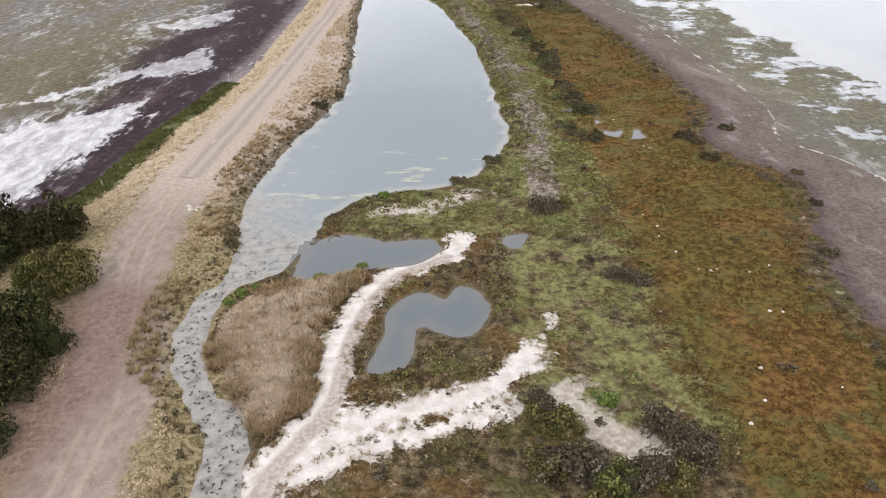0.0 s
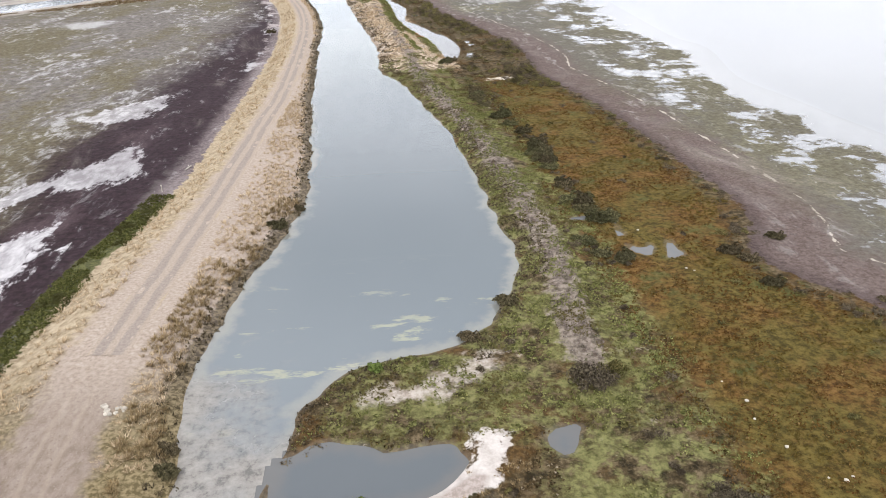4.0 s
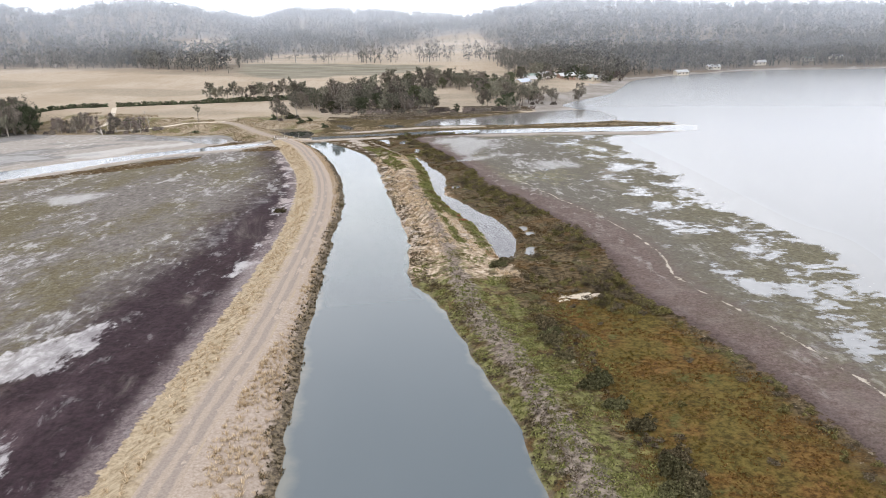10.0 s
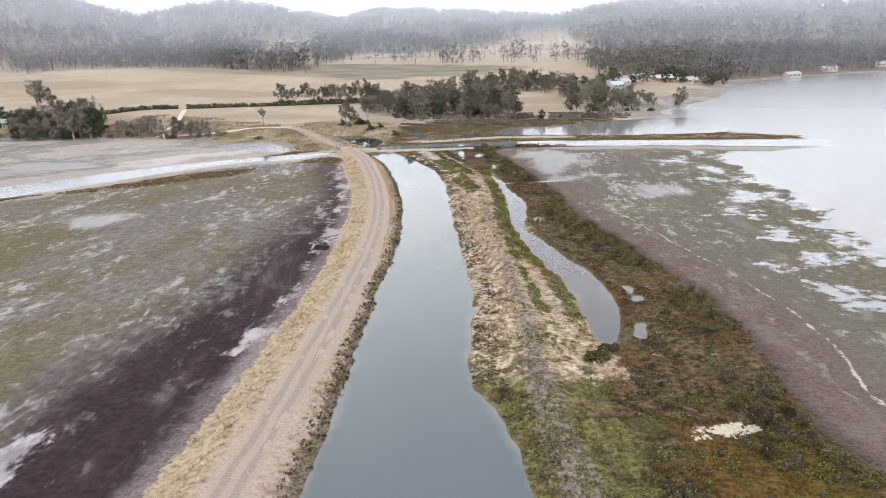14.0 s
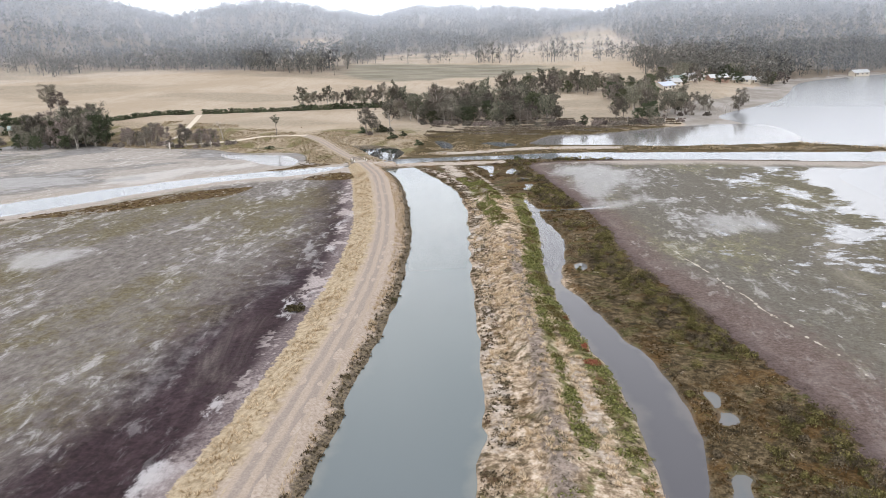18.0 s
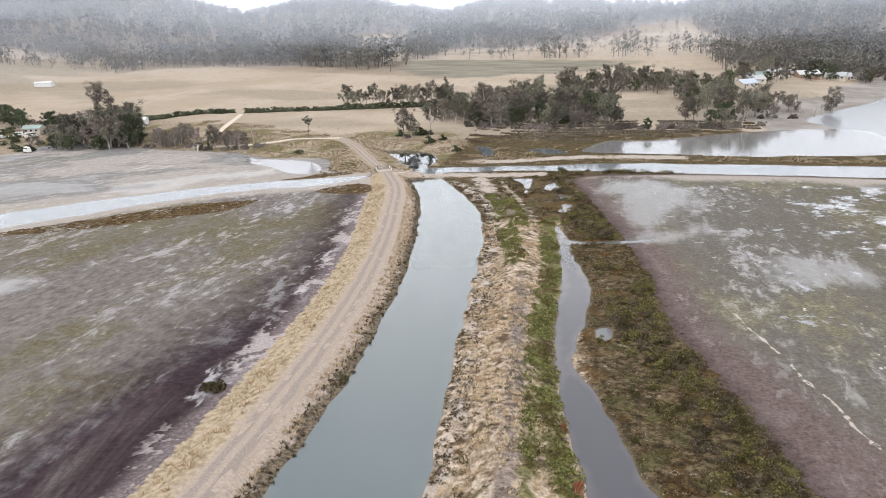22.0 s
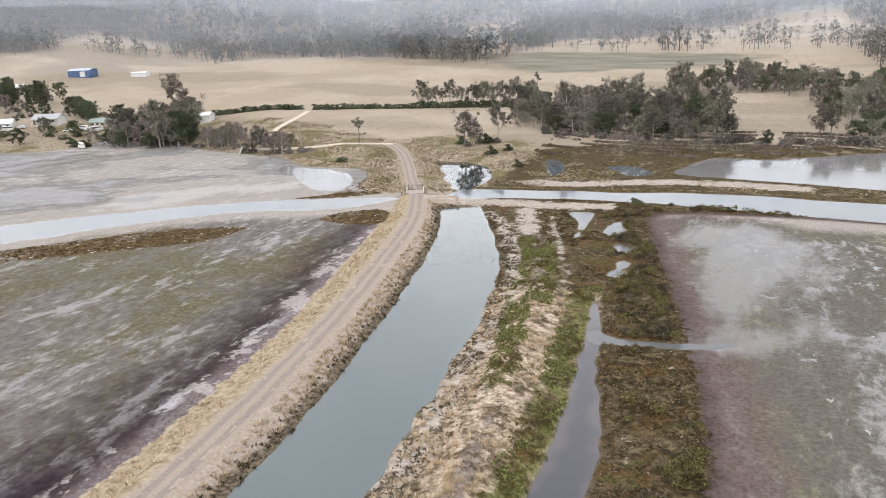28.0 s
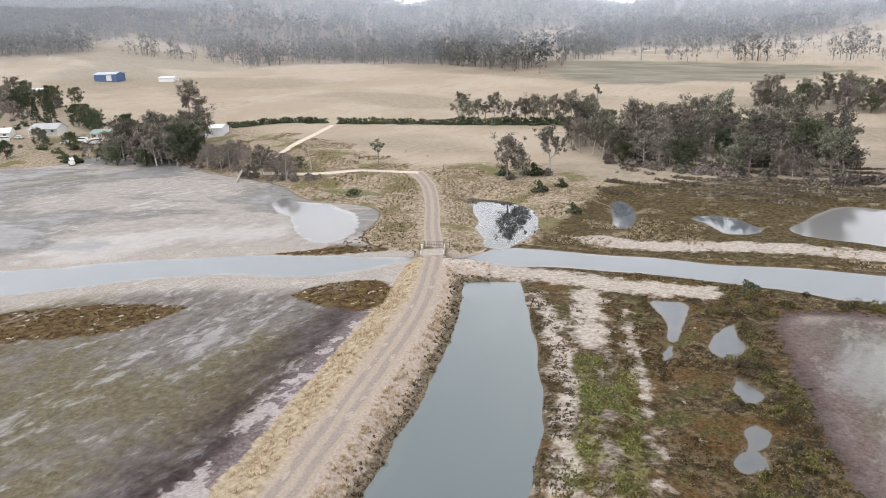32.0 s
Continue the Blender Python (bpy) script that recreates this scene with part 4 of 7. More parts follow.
    bay = n.mix(n.step(n.math("MULTIPLY_ADD", n.math("SUBTRACT", slick, 0.5), 60.0, n.attr("river")), 16, 11, 0.0, 0.9), bay, n.tone(n.noise(0.4, 6, 0.7), (0.38, (0.29, 0.262, 0.238)), (0.62, (0.38, 0.35, 0.325))))
    base = n.mix(n.math("MULTIPLY", n.step(n.attr("river"), 4, 9), n.math("MULTIPLY", n.step(n.attr("north"), 0.0, -0.5), n.step(n.math("ADD", n.math("MULTIPLY", pos.outputs[0], -0.62), pos.outputs[1]), 404, 412))), base, bay)
    base = n.mix(n.step(n.attr("north"), -0.1, 0.4), base, up)
    base = n.mix(n.math("MULTIPLY", n.step(n.math("MULTIPLY_ADD", n.math("SUBTRACT", film, 0.5), 40.0, n.attr("shore_mud")), -2.0, 3.0), 0.9), base, n.tone(n.noise(0.05, 5, 0.65), (0.42, (0.21, 0.19, 0.17)), (0.58, (0.31, 0.292, 0.28))))
    fen = n.tone(n.noise(1.3, 6, 0.75), (0.40, (0.036, 0.026, 0.012)), (0.5, (0.070, 0.052, 0.024)), (0.60, (0.115, 0.088, 0.044)))
    fen = n.mix(n.step(n.noise(0.14, 6, 0.7), 0.54, 0.64, 0.0, 0.5), fen, n.tone(fine, (0.42, (0.24, 0.19, 0.13)), (0.58, (0.40, 0.33, 0.25))))
    base = n.mix(inside("fen", 5.0, 1.0, 1.0), base, fen)
    base = n.mix(n.math("MULTIPLY", n.step(n.math("MULTIPLY_ADD", n.math("SUBTRACT", n.noise(0.32, 6, 0.7), 0.53), 9.0, n.attr("silt")), -0.8, 0.8), 0.85), base, n.tone(n.noise(1.8, 6, 0.7), (0.40, (0.33, 0.28, 0.235)), (0.60, (0.53, 0.475, 0.425))))
    base = n.mix(inside("sand", 5.0, 0.3, 2.0), base, n.tone(n.noise(0.9, 7, 0.7), (0.38, (0.42, 0.375, 0.345)), (0.62, (0.60, 0.56, 0.53))))
    base = n.mix(n.math("MULTIPLY", inside("path", 0.7, 0.25, 0.5), 0.9), base, n.tone(fine, (0.42, (0.27, 0.222, 0.195)), (0.58, (0.40, 0.34, 0.31))))
    base = n.mix(n.math("MULTIPLY", n.step(n.math("MULTIPLY_ADD", wob, 5.0, n.math("MULTIPLY_ADD", wob_f, 2.0, n.attr("salt"))), 0.0, 0.4), n.step(n.attr("spit"), 0.0, 0.5)), base, n.tone(fine, (0.42, (0.42, 0.36, 0.28)), (0.58, (0.56, 0.50, 0.41))))
    # drying rim of the pools
    rim = n.math("MULTIPLY", n.step(n.math("MULTIPLY_ADD", wob, 1.8, n.attr("water")), 0.4, 0.05), n.step(n.attr("bank"), 0.3, 0.0))
    base = n.mix(n.math("MULTIPLY", rim, 0.2), base, (0.25, 0.22, 0.19))
    n.bump(n.math("MULTIPLY", n.math("ADD", n.math("MULTIPLY", fine, 0.7), n.math("MULTIPLY", speck, 0.3)), n.math("MULTIPLY", n.math("MULTIPLY_ADD", sheet, -0.97, 1.0), n.math("MULTIPLY_ADD", n.math("MAXIMUM", flats, n.step(n.attr("sand"), -0.3, 0.2)), -0.75, 1.0))), 0.6, 0.25)
    wet = n.math("MAXIMUM", n.math("MULTIPLY", wet_sheen, flats), n.math("MULTIPLY", salt, 0.5))
    sheen = n.math("MULTIPLY", sheet, n.step(n.attr("rmud"), 1.0, 3.0))
    slicks = n.math("MULTIPLY", n.step(slick, 0.50, 0.60, 0.0, 0.7), n.math("MULTIPLY", n.step(n.attr("north"), 0.0, -2.0), n.step(n.math("ADD", n.math("MULTIPLY", pos.outputs[0], -0.62), pos.outputs[1]), 404, 412)))
    rough = n.math("MINIMUM", n.step(wet, 0.0, 1.0, 0.92, 0.42), n.math("MULTIPLY_ADD", n.math("MAXIMUM", n.math("MULTIPLY", n.math("MULTIPLY", pan, flats), 0.8), n.math("MAXIMUM", sheen, slicks)), -0.75, 0.95))
    n.put(n.bsdf.inputs["Specular IOR Level"], n.step(rough, 0.92, 0.4, 0.10, 0.42))
    n.put(n.bsdf.inputs["Base Color"], base)
    n.put(n.bsdf.inputs["Roughness"], rough)
    return n.mat


ground.data.materials.append(ground_material())


# ---- water ----
def water_material(name, deep, shallow, rough=0.06, ripple=0.08, reach=5.0, shoal_and_sheen=False, ior=1.34):
    n = Nodes(name)
    mott = n.noise(0.35, 5, 0.6)
    d = n.math("MULTIPLY_ADD", n.math("SUBTRACT", mott, 0.5), 2.0, n.attr("depth"))
    d = n.math("MULTIPLY_ADD", n.math("SUBTRACT", n.noise(0.06, 3), 0.42), reach, d)
    c = n.mix(n.step(d, 0.0, 1.6), shallow, deep)
    if shoal_and_sheen:
        pos = n.tree.nodes.new("ShaderNodeSeparateXYZ")
        n.link(n.where(), pos.inputs[0])
        bed = n.tone(n.noise(1.1, 6, 0.7), (0.38, (0.09, 0.08, 0.07)), (0.47, (0.20, 0.182, 0.162)), (0.68, (0.30, 0.278, 0.25)))
        # pale tint southwards: turbid shallows and sky reflection put into the colour
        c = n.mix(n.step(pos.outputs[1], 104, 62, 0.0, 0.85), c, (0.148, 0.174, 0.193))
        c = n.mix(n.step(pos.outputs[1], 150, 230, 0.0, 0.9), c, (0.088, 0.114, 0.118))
        scum = n.step(n.noise(0.16, 7, 0.72, (0.5, 1.6, 1), 10), 0.58, 0.64, 0.0, 0.7)
        c = n.mix(n.math("MULTIPLY", scum, n.step(pos.outputs[1], 92, 74)), c, (0.31, 0.315, 0.21))
        north_of = n.math("MULTIPLY_ADD", n.math("SUBTRACT", n.noise(0.12, 5, 0.65), 0.5), 46.0, n.math("MULTIPLY_ADD", pos.outputs[0], 0.9, pos.outputs[1]))
        rim = n.math("MULTIPLY", n.step(n.math("MULTIPLY_ADD", n.math("SUBTRACT", mott, 0.5), 4.0, n.attr("depth")), 1.7, 0.2), n.step(pos.outputs[1], 118, 96, 0.0, 0.4))
        c = n.mix(rim, c, (0.29, 0.275, 0.225))
        c = n.mix(n.step(north_of, 40, 60, 0.95, 0.0), c, bed)
        rough = n.step(north_of, 42, 62, 0.38, rough)
    n.bump(n.noise(1.6, 3, 0.5, (1, 0.6, 1)), ripple, 0.02)
    n.bsdf.inputs["IOR"].default_value = ior
    return n.done(c, rough, 0.5)


canal_mat = water_material("canal_water", (0.058, 0.081, 0.098), (0.15, 0.155, 0.14), 0.03, 0.03, shoal_and_sheen=True, ior=1.68)
inlet_mat = water_material("inlet_water", (0.185, 0.180, 0.180), (0.26, 0.245, 0.235), 0.10, reach=6.0)
pond_mat = water_material("pond_water", (0.105, 0.118, 0.13), (0.13, 0.13, 0.13), 0.03, reach=1.0)
# part of the sky's white reflection is put into this pale base colour
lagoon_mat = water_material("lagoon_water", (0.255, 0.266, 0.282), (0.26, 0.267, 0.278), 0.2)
river_mat = water_material("river_water", (0.15, 0.165, 0.18), (0.22, 0.21, 0.20), 0.06, 0.03)
creek_mat = water_material("creek_water", (0.070, 0.069, 0.080), (0.11, 0.102, 0.104), 0.025, 0.03, ior=1.4)


def outward(loop, by):
    a = np.roll(loop, 1, 0) - np.roll(loop, -1, 0)
    nrm = np.stack([-a[:, 1], a[:, 0]], 1)
    nrm /= np.linalg.norm(nrm, axis=1)[:, None] + 1e-9
    area = np.sum(loop[:, 0] * np.roll(loop[:, 1], -1) - np.roll(loop[:, 0], -1) * loop[:, 1])
    return loop + nrm * by * (1 if area > 0 else -1) * 1.0


def water_sheet(name, loop, z, mat, label, by=0.9, cell=0.0):
    lo, hi = loop.min(0) - by, loop.max(0) + by
    cell = cell or max(0.5, (hi - lo).max() / 140)
    nx, ny = int((hi[0] - lo[0]) / cell) + 2, int((hi[1] - lo[1]) / cell) + 2
    x, y = np.meshgrid(lo[0] + cell * np.arange(nx), lo[1] + cell * np.arange(ny))
    d = nearest(x.ravel(), y.ravel(), loop, True).reshape(x.shape)
    keep = (d < by + cell)
    face = keep[:-1, :-1] & keep[1:, :-1] & keep[:-1, 1:] & keep[1:, 1:]
    i = np.arange(x.size).reshape(x.shape)
    q = np.stack([i[:-1, :-1], i[:-1, 1:], i[1:, 1:], i[1:, :-1]], -1)[face]
    used, inv = np.unique(q, return_inverse=True)
    m = bpy.data.meshes.new(name)
    v = np.stack([x.ravel()[used], y.ravel()[used], np.full(len(used), z)], 1)
    m.from_pydata(v.tolist(), [], inv.reshape(-1, 4).tolist())
    att = m.attributes.new("depth", "FLOAT", "POINT")
    att.data.foreach_set("value", np.clip(-d.ravel()[used], -20, 20).astype(np.float32))
    m.materials.append(mat)
    return tagged(new(name, m), label, "water", kind="structure")


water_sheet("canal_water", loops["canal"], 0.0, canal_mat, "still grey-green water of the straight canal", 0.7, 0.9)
water_sheet("river_water", loops["river"], 0.004, river_mat, "pale grey river crossing under the small bridge", 0.8, 1.2)
water_sheet("creek_water", loops["creek"], 0.008, creek_mat, "dark narrow creek between spit and salt marsh", 0.7, 0.6)
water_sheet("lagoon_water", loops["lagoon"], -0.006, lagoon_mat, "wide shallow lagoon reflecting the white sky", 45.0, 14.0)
water_sheet("inlet_water", loops["inlet"], 0.012, inlet_mat, "shallow tidal inlet beside the river", 0.8)
water_sheet("black_pond_water", loops["black"], 0.016, water_material("black_water", (0.035, 0.04, 0.042), (0.10, 0.09, 0.08), 0.01, 0.03, ior=1.7), "dark still pond beside the bridge, mirroring trees", 0.3, 0.7)
water_sheet("bay_pool_water", loops["north_pool"], 0.012, inlet_mat, "shallow pool on the pale mudflat", 0.6)
water_sheet("bay_water", loops["bay"], 0.012, pond_mat, "dark water at the edge of the bay", 0.8)
water_sheet("pond_water", loops["green"], 0.02, plain("green_pond_water", (0.16, 0.165, 0.085), 0.15, 1.0, 0.06, spec=0.5), "olive-green pond by the farm track", 0.8)
for order, key in enumerate(PONDS):
    water_sheet("pond_water", loops[key], 0.012 + 0.0015 * order, pond_mat, "small still pool in the salt marsh", 0.6, 0.35)


# ---- road ----
def ribbon(name, line, half, lift, mat, label, across=11, rough=0.02):
    t = np.gradient(line, axis=0)
    t /= np.linalg.norm(t, axis=1)[:, None]
    nrm = np.stack([-t[:, 1], t[:, 0]], 1)
    u = np.linspace(-1, 1, across)
    p = line[:, None, :] + nrm[:, None, :] * (u[None, :, None] * half[:, None, None])
    z = height(p[..., 0].ravel(), p[..., 1].ravel()).reshape(p.shape[:2])
    z = np.maximum(z, 0.3)
    z = z + lift - 0.05 * np.exp(-(((np.abs(u) - 0.5) / 0.2) ** 2))[None, :] - 0.12 * (np.abs(u) > 0.97)[None, :]
    i = np.arange(z.size).reshape(z.shape)
    q = np.stack([i[:-1, :-1], i[1:, :-1], i[1:, 1:], i[:-1, 1:]], -1).reshape(-1, 4)
    m = bpy.data.meshes.new(name)
    m.from_pydata(np.concatenate([p, z[..., None]], -1).reshape(-1, 3).tolist(), [], q.tolist())
    att = m.attributes.new("across", "FLOAT", "POINT")
    att.data.foreach_set("value", np.broadcast_to(u, z.shape).ravel().astype(np.float32))
    for poly in m.polygons:
        poly.use_smooth = True
    m.materials.append(mat)
    return tagged(new(name, m), label, "road", kind="structure")


def road_material():
    n = Nodes("gravel_track")
    fine, mid = n.noise(5.0, 6, 0.7), n.noise(0.7, 5, 0.6, (1, 0.25, 1))
    c = n.tone(fine, (0.3, (0.27, 0.215, 0.17)), (0.7, (0.42, 0.35, 0.295)))
    u = n.math("ABSOLUTE", n.math("MULTIPLY_ADD", n.math("SUBTRACT", mid, 0.5), 0.5, n.attr("across")))
    rut = n.step(n.math("ABSOLUTE", n.math("SUBTRACT", u, 0.42)), 0.3, 0.12)
    c = n.mix(n.math("MULTIPLY", rut, 0.85), c, n.tone(fine, (0.3, (0.20, 0.165, 0.145)), (0.7, (0.315, 0.27, 0.24))))
    c = n.mix(n.step(n.math("MULTIPLY_ADD", n.math("SUBTRACT", fine, 0.5), 0.5, u), 0.8, 1.0, 0.0, 0.9), c, n.tone(fine, (0.3, (0.30, 0.235, 0.155)), (0.7, (0.46, 0.375, 0.26))))
    n.bump(fine, 0.5, 0.08)
    return n.done(c, 0.95, 0.2)


road_pts = spline(ROAD, 8)
road_pts = road_pts[road_pts[:, 1] > 72]
road_half = np.interp(road_pts[:, 1], [70, 80, 120, 400, 420, 430], [1.9, 2.0, 1.9, 1.9, 2.2, 2.6])
deck_lo, deck_hi = 362.9, 366.2
south = road_pts[road_pts[:, 1] < deck_lo]
north_part = road_pts[road_pts[:, 1] > deck_hi]
gravel = road_material()
ribbon("road", south, road_half[: len(south)], 0.05, gravel, "pale gravel vehicle track with two wheel ruts on the causeway")
ribbon("road", north_part, road_half[-len(north_part):], 0.05, gravel, "pale gravel track beyond the bridge")

farm_line = spline(white_track, 8)
ribbon("farm_track", farm_line, np.full(len(farm_line), 1.3), 0.16, plain("pale_track", (0.56, 0.49, 0.40), 0.12, 0.8), "pale sandy farm track through the stubble field", 7)


# ---- plants: builders ----
def soup(name, tris, mat, extra=None):
    """A mesh of loose triangles, n x 3 x 3."""
    m = bpy.data.meshes.new(name)
    n = len(tris)
    m.vertices.add(3 * n)
    m.vertices.foreach_set("co", tris.reshape(-1).astype(np.float32))
    m.loops.add(3 * n)
    m.loops.foreach_set("vertex_index", np.arange(3 * n, dtype=np.int32))
    m.polygons.add(n)
    m.polygons.foreach_set("loop_start", np.arange(0, 3 * n, 3, dtype=np.int32))
    m.update(calc_edges=True)
    m.materials.append(mat)
    return m


def unit(v):
    return v / (np.linalg.norm(v, axis=-1, keepdims=True) + 1e-9)


def blades(rng, at, size, count, lean=0.55, width=0.10, tall=0.8):
    """Tufts of grass: narrow triangles that splay from each point."""
    n = len(at)
    a = rng.uniform(0, 2 * np.pi, (n, count))
    out = np.stack([np.cos(a), np.sin(a), np.zeros_like(a)], -1)
    s = size[:, None, None]
    base = at[:, None] + out * s * rng.uniform(0.05, 0.3, (n, count, 1))
    tip = base + out * s * rng.uniform(0.1, lean, (n, count, 1))
    tip[..., 2] += size[:, None] * rng.uniform(0.45, 1.0, (n, count)) * tall
    side = np.stack([-np.sin(a), np.cos(a), np.zeros_like(a)], -1) * s * width * rng.uniform(0.7, 1.5, (n, count, 1))
    base[..., 2] -= 0.05
    return np.stack([base - side, base + side, tip], 2).reshape(-1, 3, 3)


def leaves_on(rng, centre, radius, count, leaf, flat=0.7, shell=0.55, round_=False):
    """Leaves in a shell about each centre, turned every way but mostly outward."""
    n = len(centre)
    d = unit(rng.normal(size=(n, count, 3)))
    if not round_:
        d[..., 2] = np.abs(d[..., 2]) * 0.9 + rng.uniform(-0.35, 0.1, (n, count))
        d = unit(d)
    r = radius[:, None, None] * rng.uniform(shell, 1.0, (n, count, 1))
    p = centre[:, None] + d * r * np.array([1, 1, flat])
    u = unit(np.cross(d, unit(rng.normal(size=(n, count, 3)))))
    w = unit(np.cross(d, u) + 0.7 * rng.normal(size=(n, count, 3)))
    k = np.reshape(leaf, (-1, 1, 1)) * rng.uniform(0.6, 1.4, (n, count, 1))
    return np.stack([p - u * k * 0.6, p + u * k * 0.6, p + w * k], 2).reshape(-1, 3, 3)


def tube(path, radii, sides=6):
    """A tapered round limb along a path, as triangles."""
    path, radii = np.asarray(path, float), np.asarray(radii, float)
    t = unit(np.gradient(path, axis=0))
    ref = np.where(np.abs(t[:, 2:3]) > 0.9, [[1.0, 0, 0]], [[0, 0, 1.0]])
    u = unit(np.cross(t, ref))
    v = np.cross(t, u)
    a = np.linspace(0, 2 * np.pi, sides, endpoint=False)
    ring = path[:, None] + radii[:, None, None] * (u[:, None] * np.cos(a)[None, :, None] + v[:, None] * np.sin(a)[None, :, None])
    p, q = ring[:-1], ring[1:]
    p2, q2 = np.roll(p, -1, 1), np.roll(q, -1, 1)
    return np.concatenate([np.stack([p, p2, q2], 2).reshape(-1, 3, 3), np.stack([p, q2, q], 2).reshape(-1, 3, 3)])


bark_grey = plain("bark_grey", (0.23, 0.20, 0.175), 0.35, 3.0)
bark_pale = plain("bark_pale", (0.42, 0.38, 0.34), 0.25, 3.0)
bark_dark = plain("bark_dark", (0.10, 0.08, 0.065), 0.3, 3.0)
gum_leaf = island("gum_leaves", ((0.0, (0.070, 0.069, 0.052)), (0.5, (0.165, 0.158, 0.122)), (1.0, (0.34, 0.315, 0.26))), patch=0.12, patch_color=(0.15, 0.128, 0.105), each=0.38)
brown_leaf = island("brown_gum_leaves", ((0.0, (0.085, 0.072, 0.062)), (0.5, (0.170, 0.148, 0.126)), (1.0, (0.31, 0.275, 0.24))), each=0.35)
dark_leaf = island("dark_leaves", ((0.0, (0.036, 0.045, 0.027)), (0.5, (0.075, 0.088, 0.052)), (1.0, (0.15, 0.162, 0.098))), each=0.3)
wattle_leaf = island("wattle_leaves", ((0.0, (0.045, 0.048, 0.014)), (0.5, (0.085, 0.082, 0.026)), (1.0, (0.21, 0.19, 0.07))), each=0.15)
wattle_dark = island("wattle_dark_leaves", ((0.0, (0.010, 0.011, 0.005)), (0.5, (0.025, 0.026, 0.010)), (1.0, (0.085, 0.078, 0.028))), patch=0.5, patch_color=(0.035, 0.033, 0.012), each=0.2)
heath_leaf = island("heath_leaves", ((0.0, (0.035, 0.028, 0.019)), (0.5, (0.078, 0.062, 0.042)), (1.0, (0.165, 0.138, 0.095))))
bright_leaf = island("bright_leaves", ((0.0, (0.06, 0.085, 0.02)), (0.5, (0.12, 0.16, 0.04)), (1.0, (0.2, 0.25, 0.08))))
samphire = island("samphire", ((0.0, (0.026, 0.025, 0.012)), (0.45, (0.058, 0.059, 0.023)), (0.8, (0.103, 0.099, 0.043)), (1.0, (0.162, 0.151, 0.077))), patch=0.33, patch_color=(0.073, 0.059, 0.038))
herb = island("green_herbs", ((0.0, (0.070, 0.074, 0.024)), (0.5, (0.150, 0.156, 0.052)), (1.0, (0.27, 0.265, 0.105))), patch=0.2, patch_color=(0.098, 0.072, 0.028))
straw_leaf = island("straw_grass", ((0.0, (0.25, 0.178, 0.104)), (0.5, (0.45, 0.344, 0.22)), (1.0, (0.64, 0.525, 0.385))))
buff_leaf = island("buff_tussock", ((0.0, (0.23, 0.165, 0.11)), (0.5, (0.47, 0.37, 0.27)), (1.0, (0.70, 0.59, 0.47))), patch=0.5, patch_color=(0.36, 0.265, 0.18))
brown_tuft = island("brown_tussock", ((0.0, (0.125, 0.085, 0.044)), (0.5, (0.250, 0.181, 0.094)), (1.0, (0.425, 0.325, 0.188))))
bank_weed = island("bank_weeds", ((0.0, (0.035, 0.027, 0.018)), (0.5, (0.08, 0.063, 0.038)), (1.0, (0.17, 0.135, 0.08))))
# far forest: distance haze put into the leaf colour as grey
hazed_hill_leaf = island("hill_forest", ((0.0, (0.085, 0.088, 0.086)), (0.5, (0.112, 0.114, 0.110)), (1.0, (0.15, 0.148, 0.143))))
near_hill_leaf = island("paddock_forest", ((0.0, (0.095, 0.093, 0.086)), (0.5, (0.155, 0.149, 0.136)), (1.0, (0.235, 0.224, 0.205))))


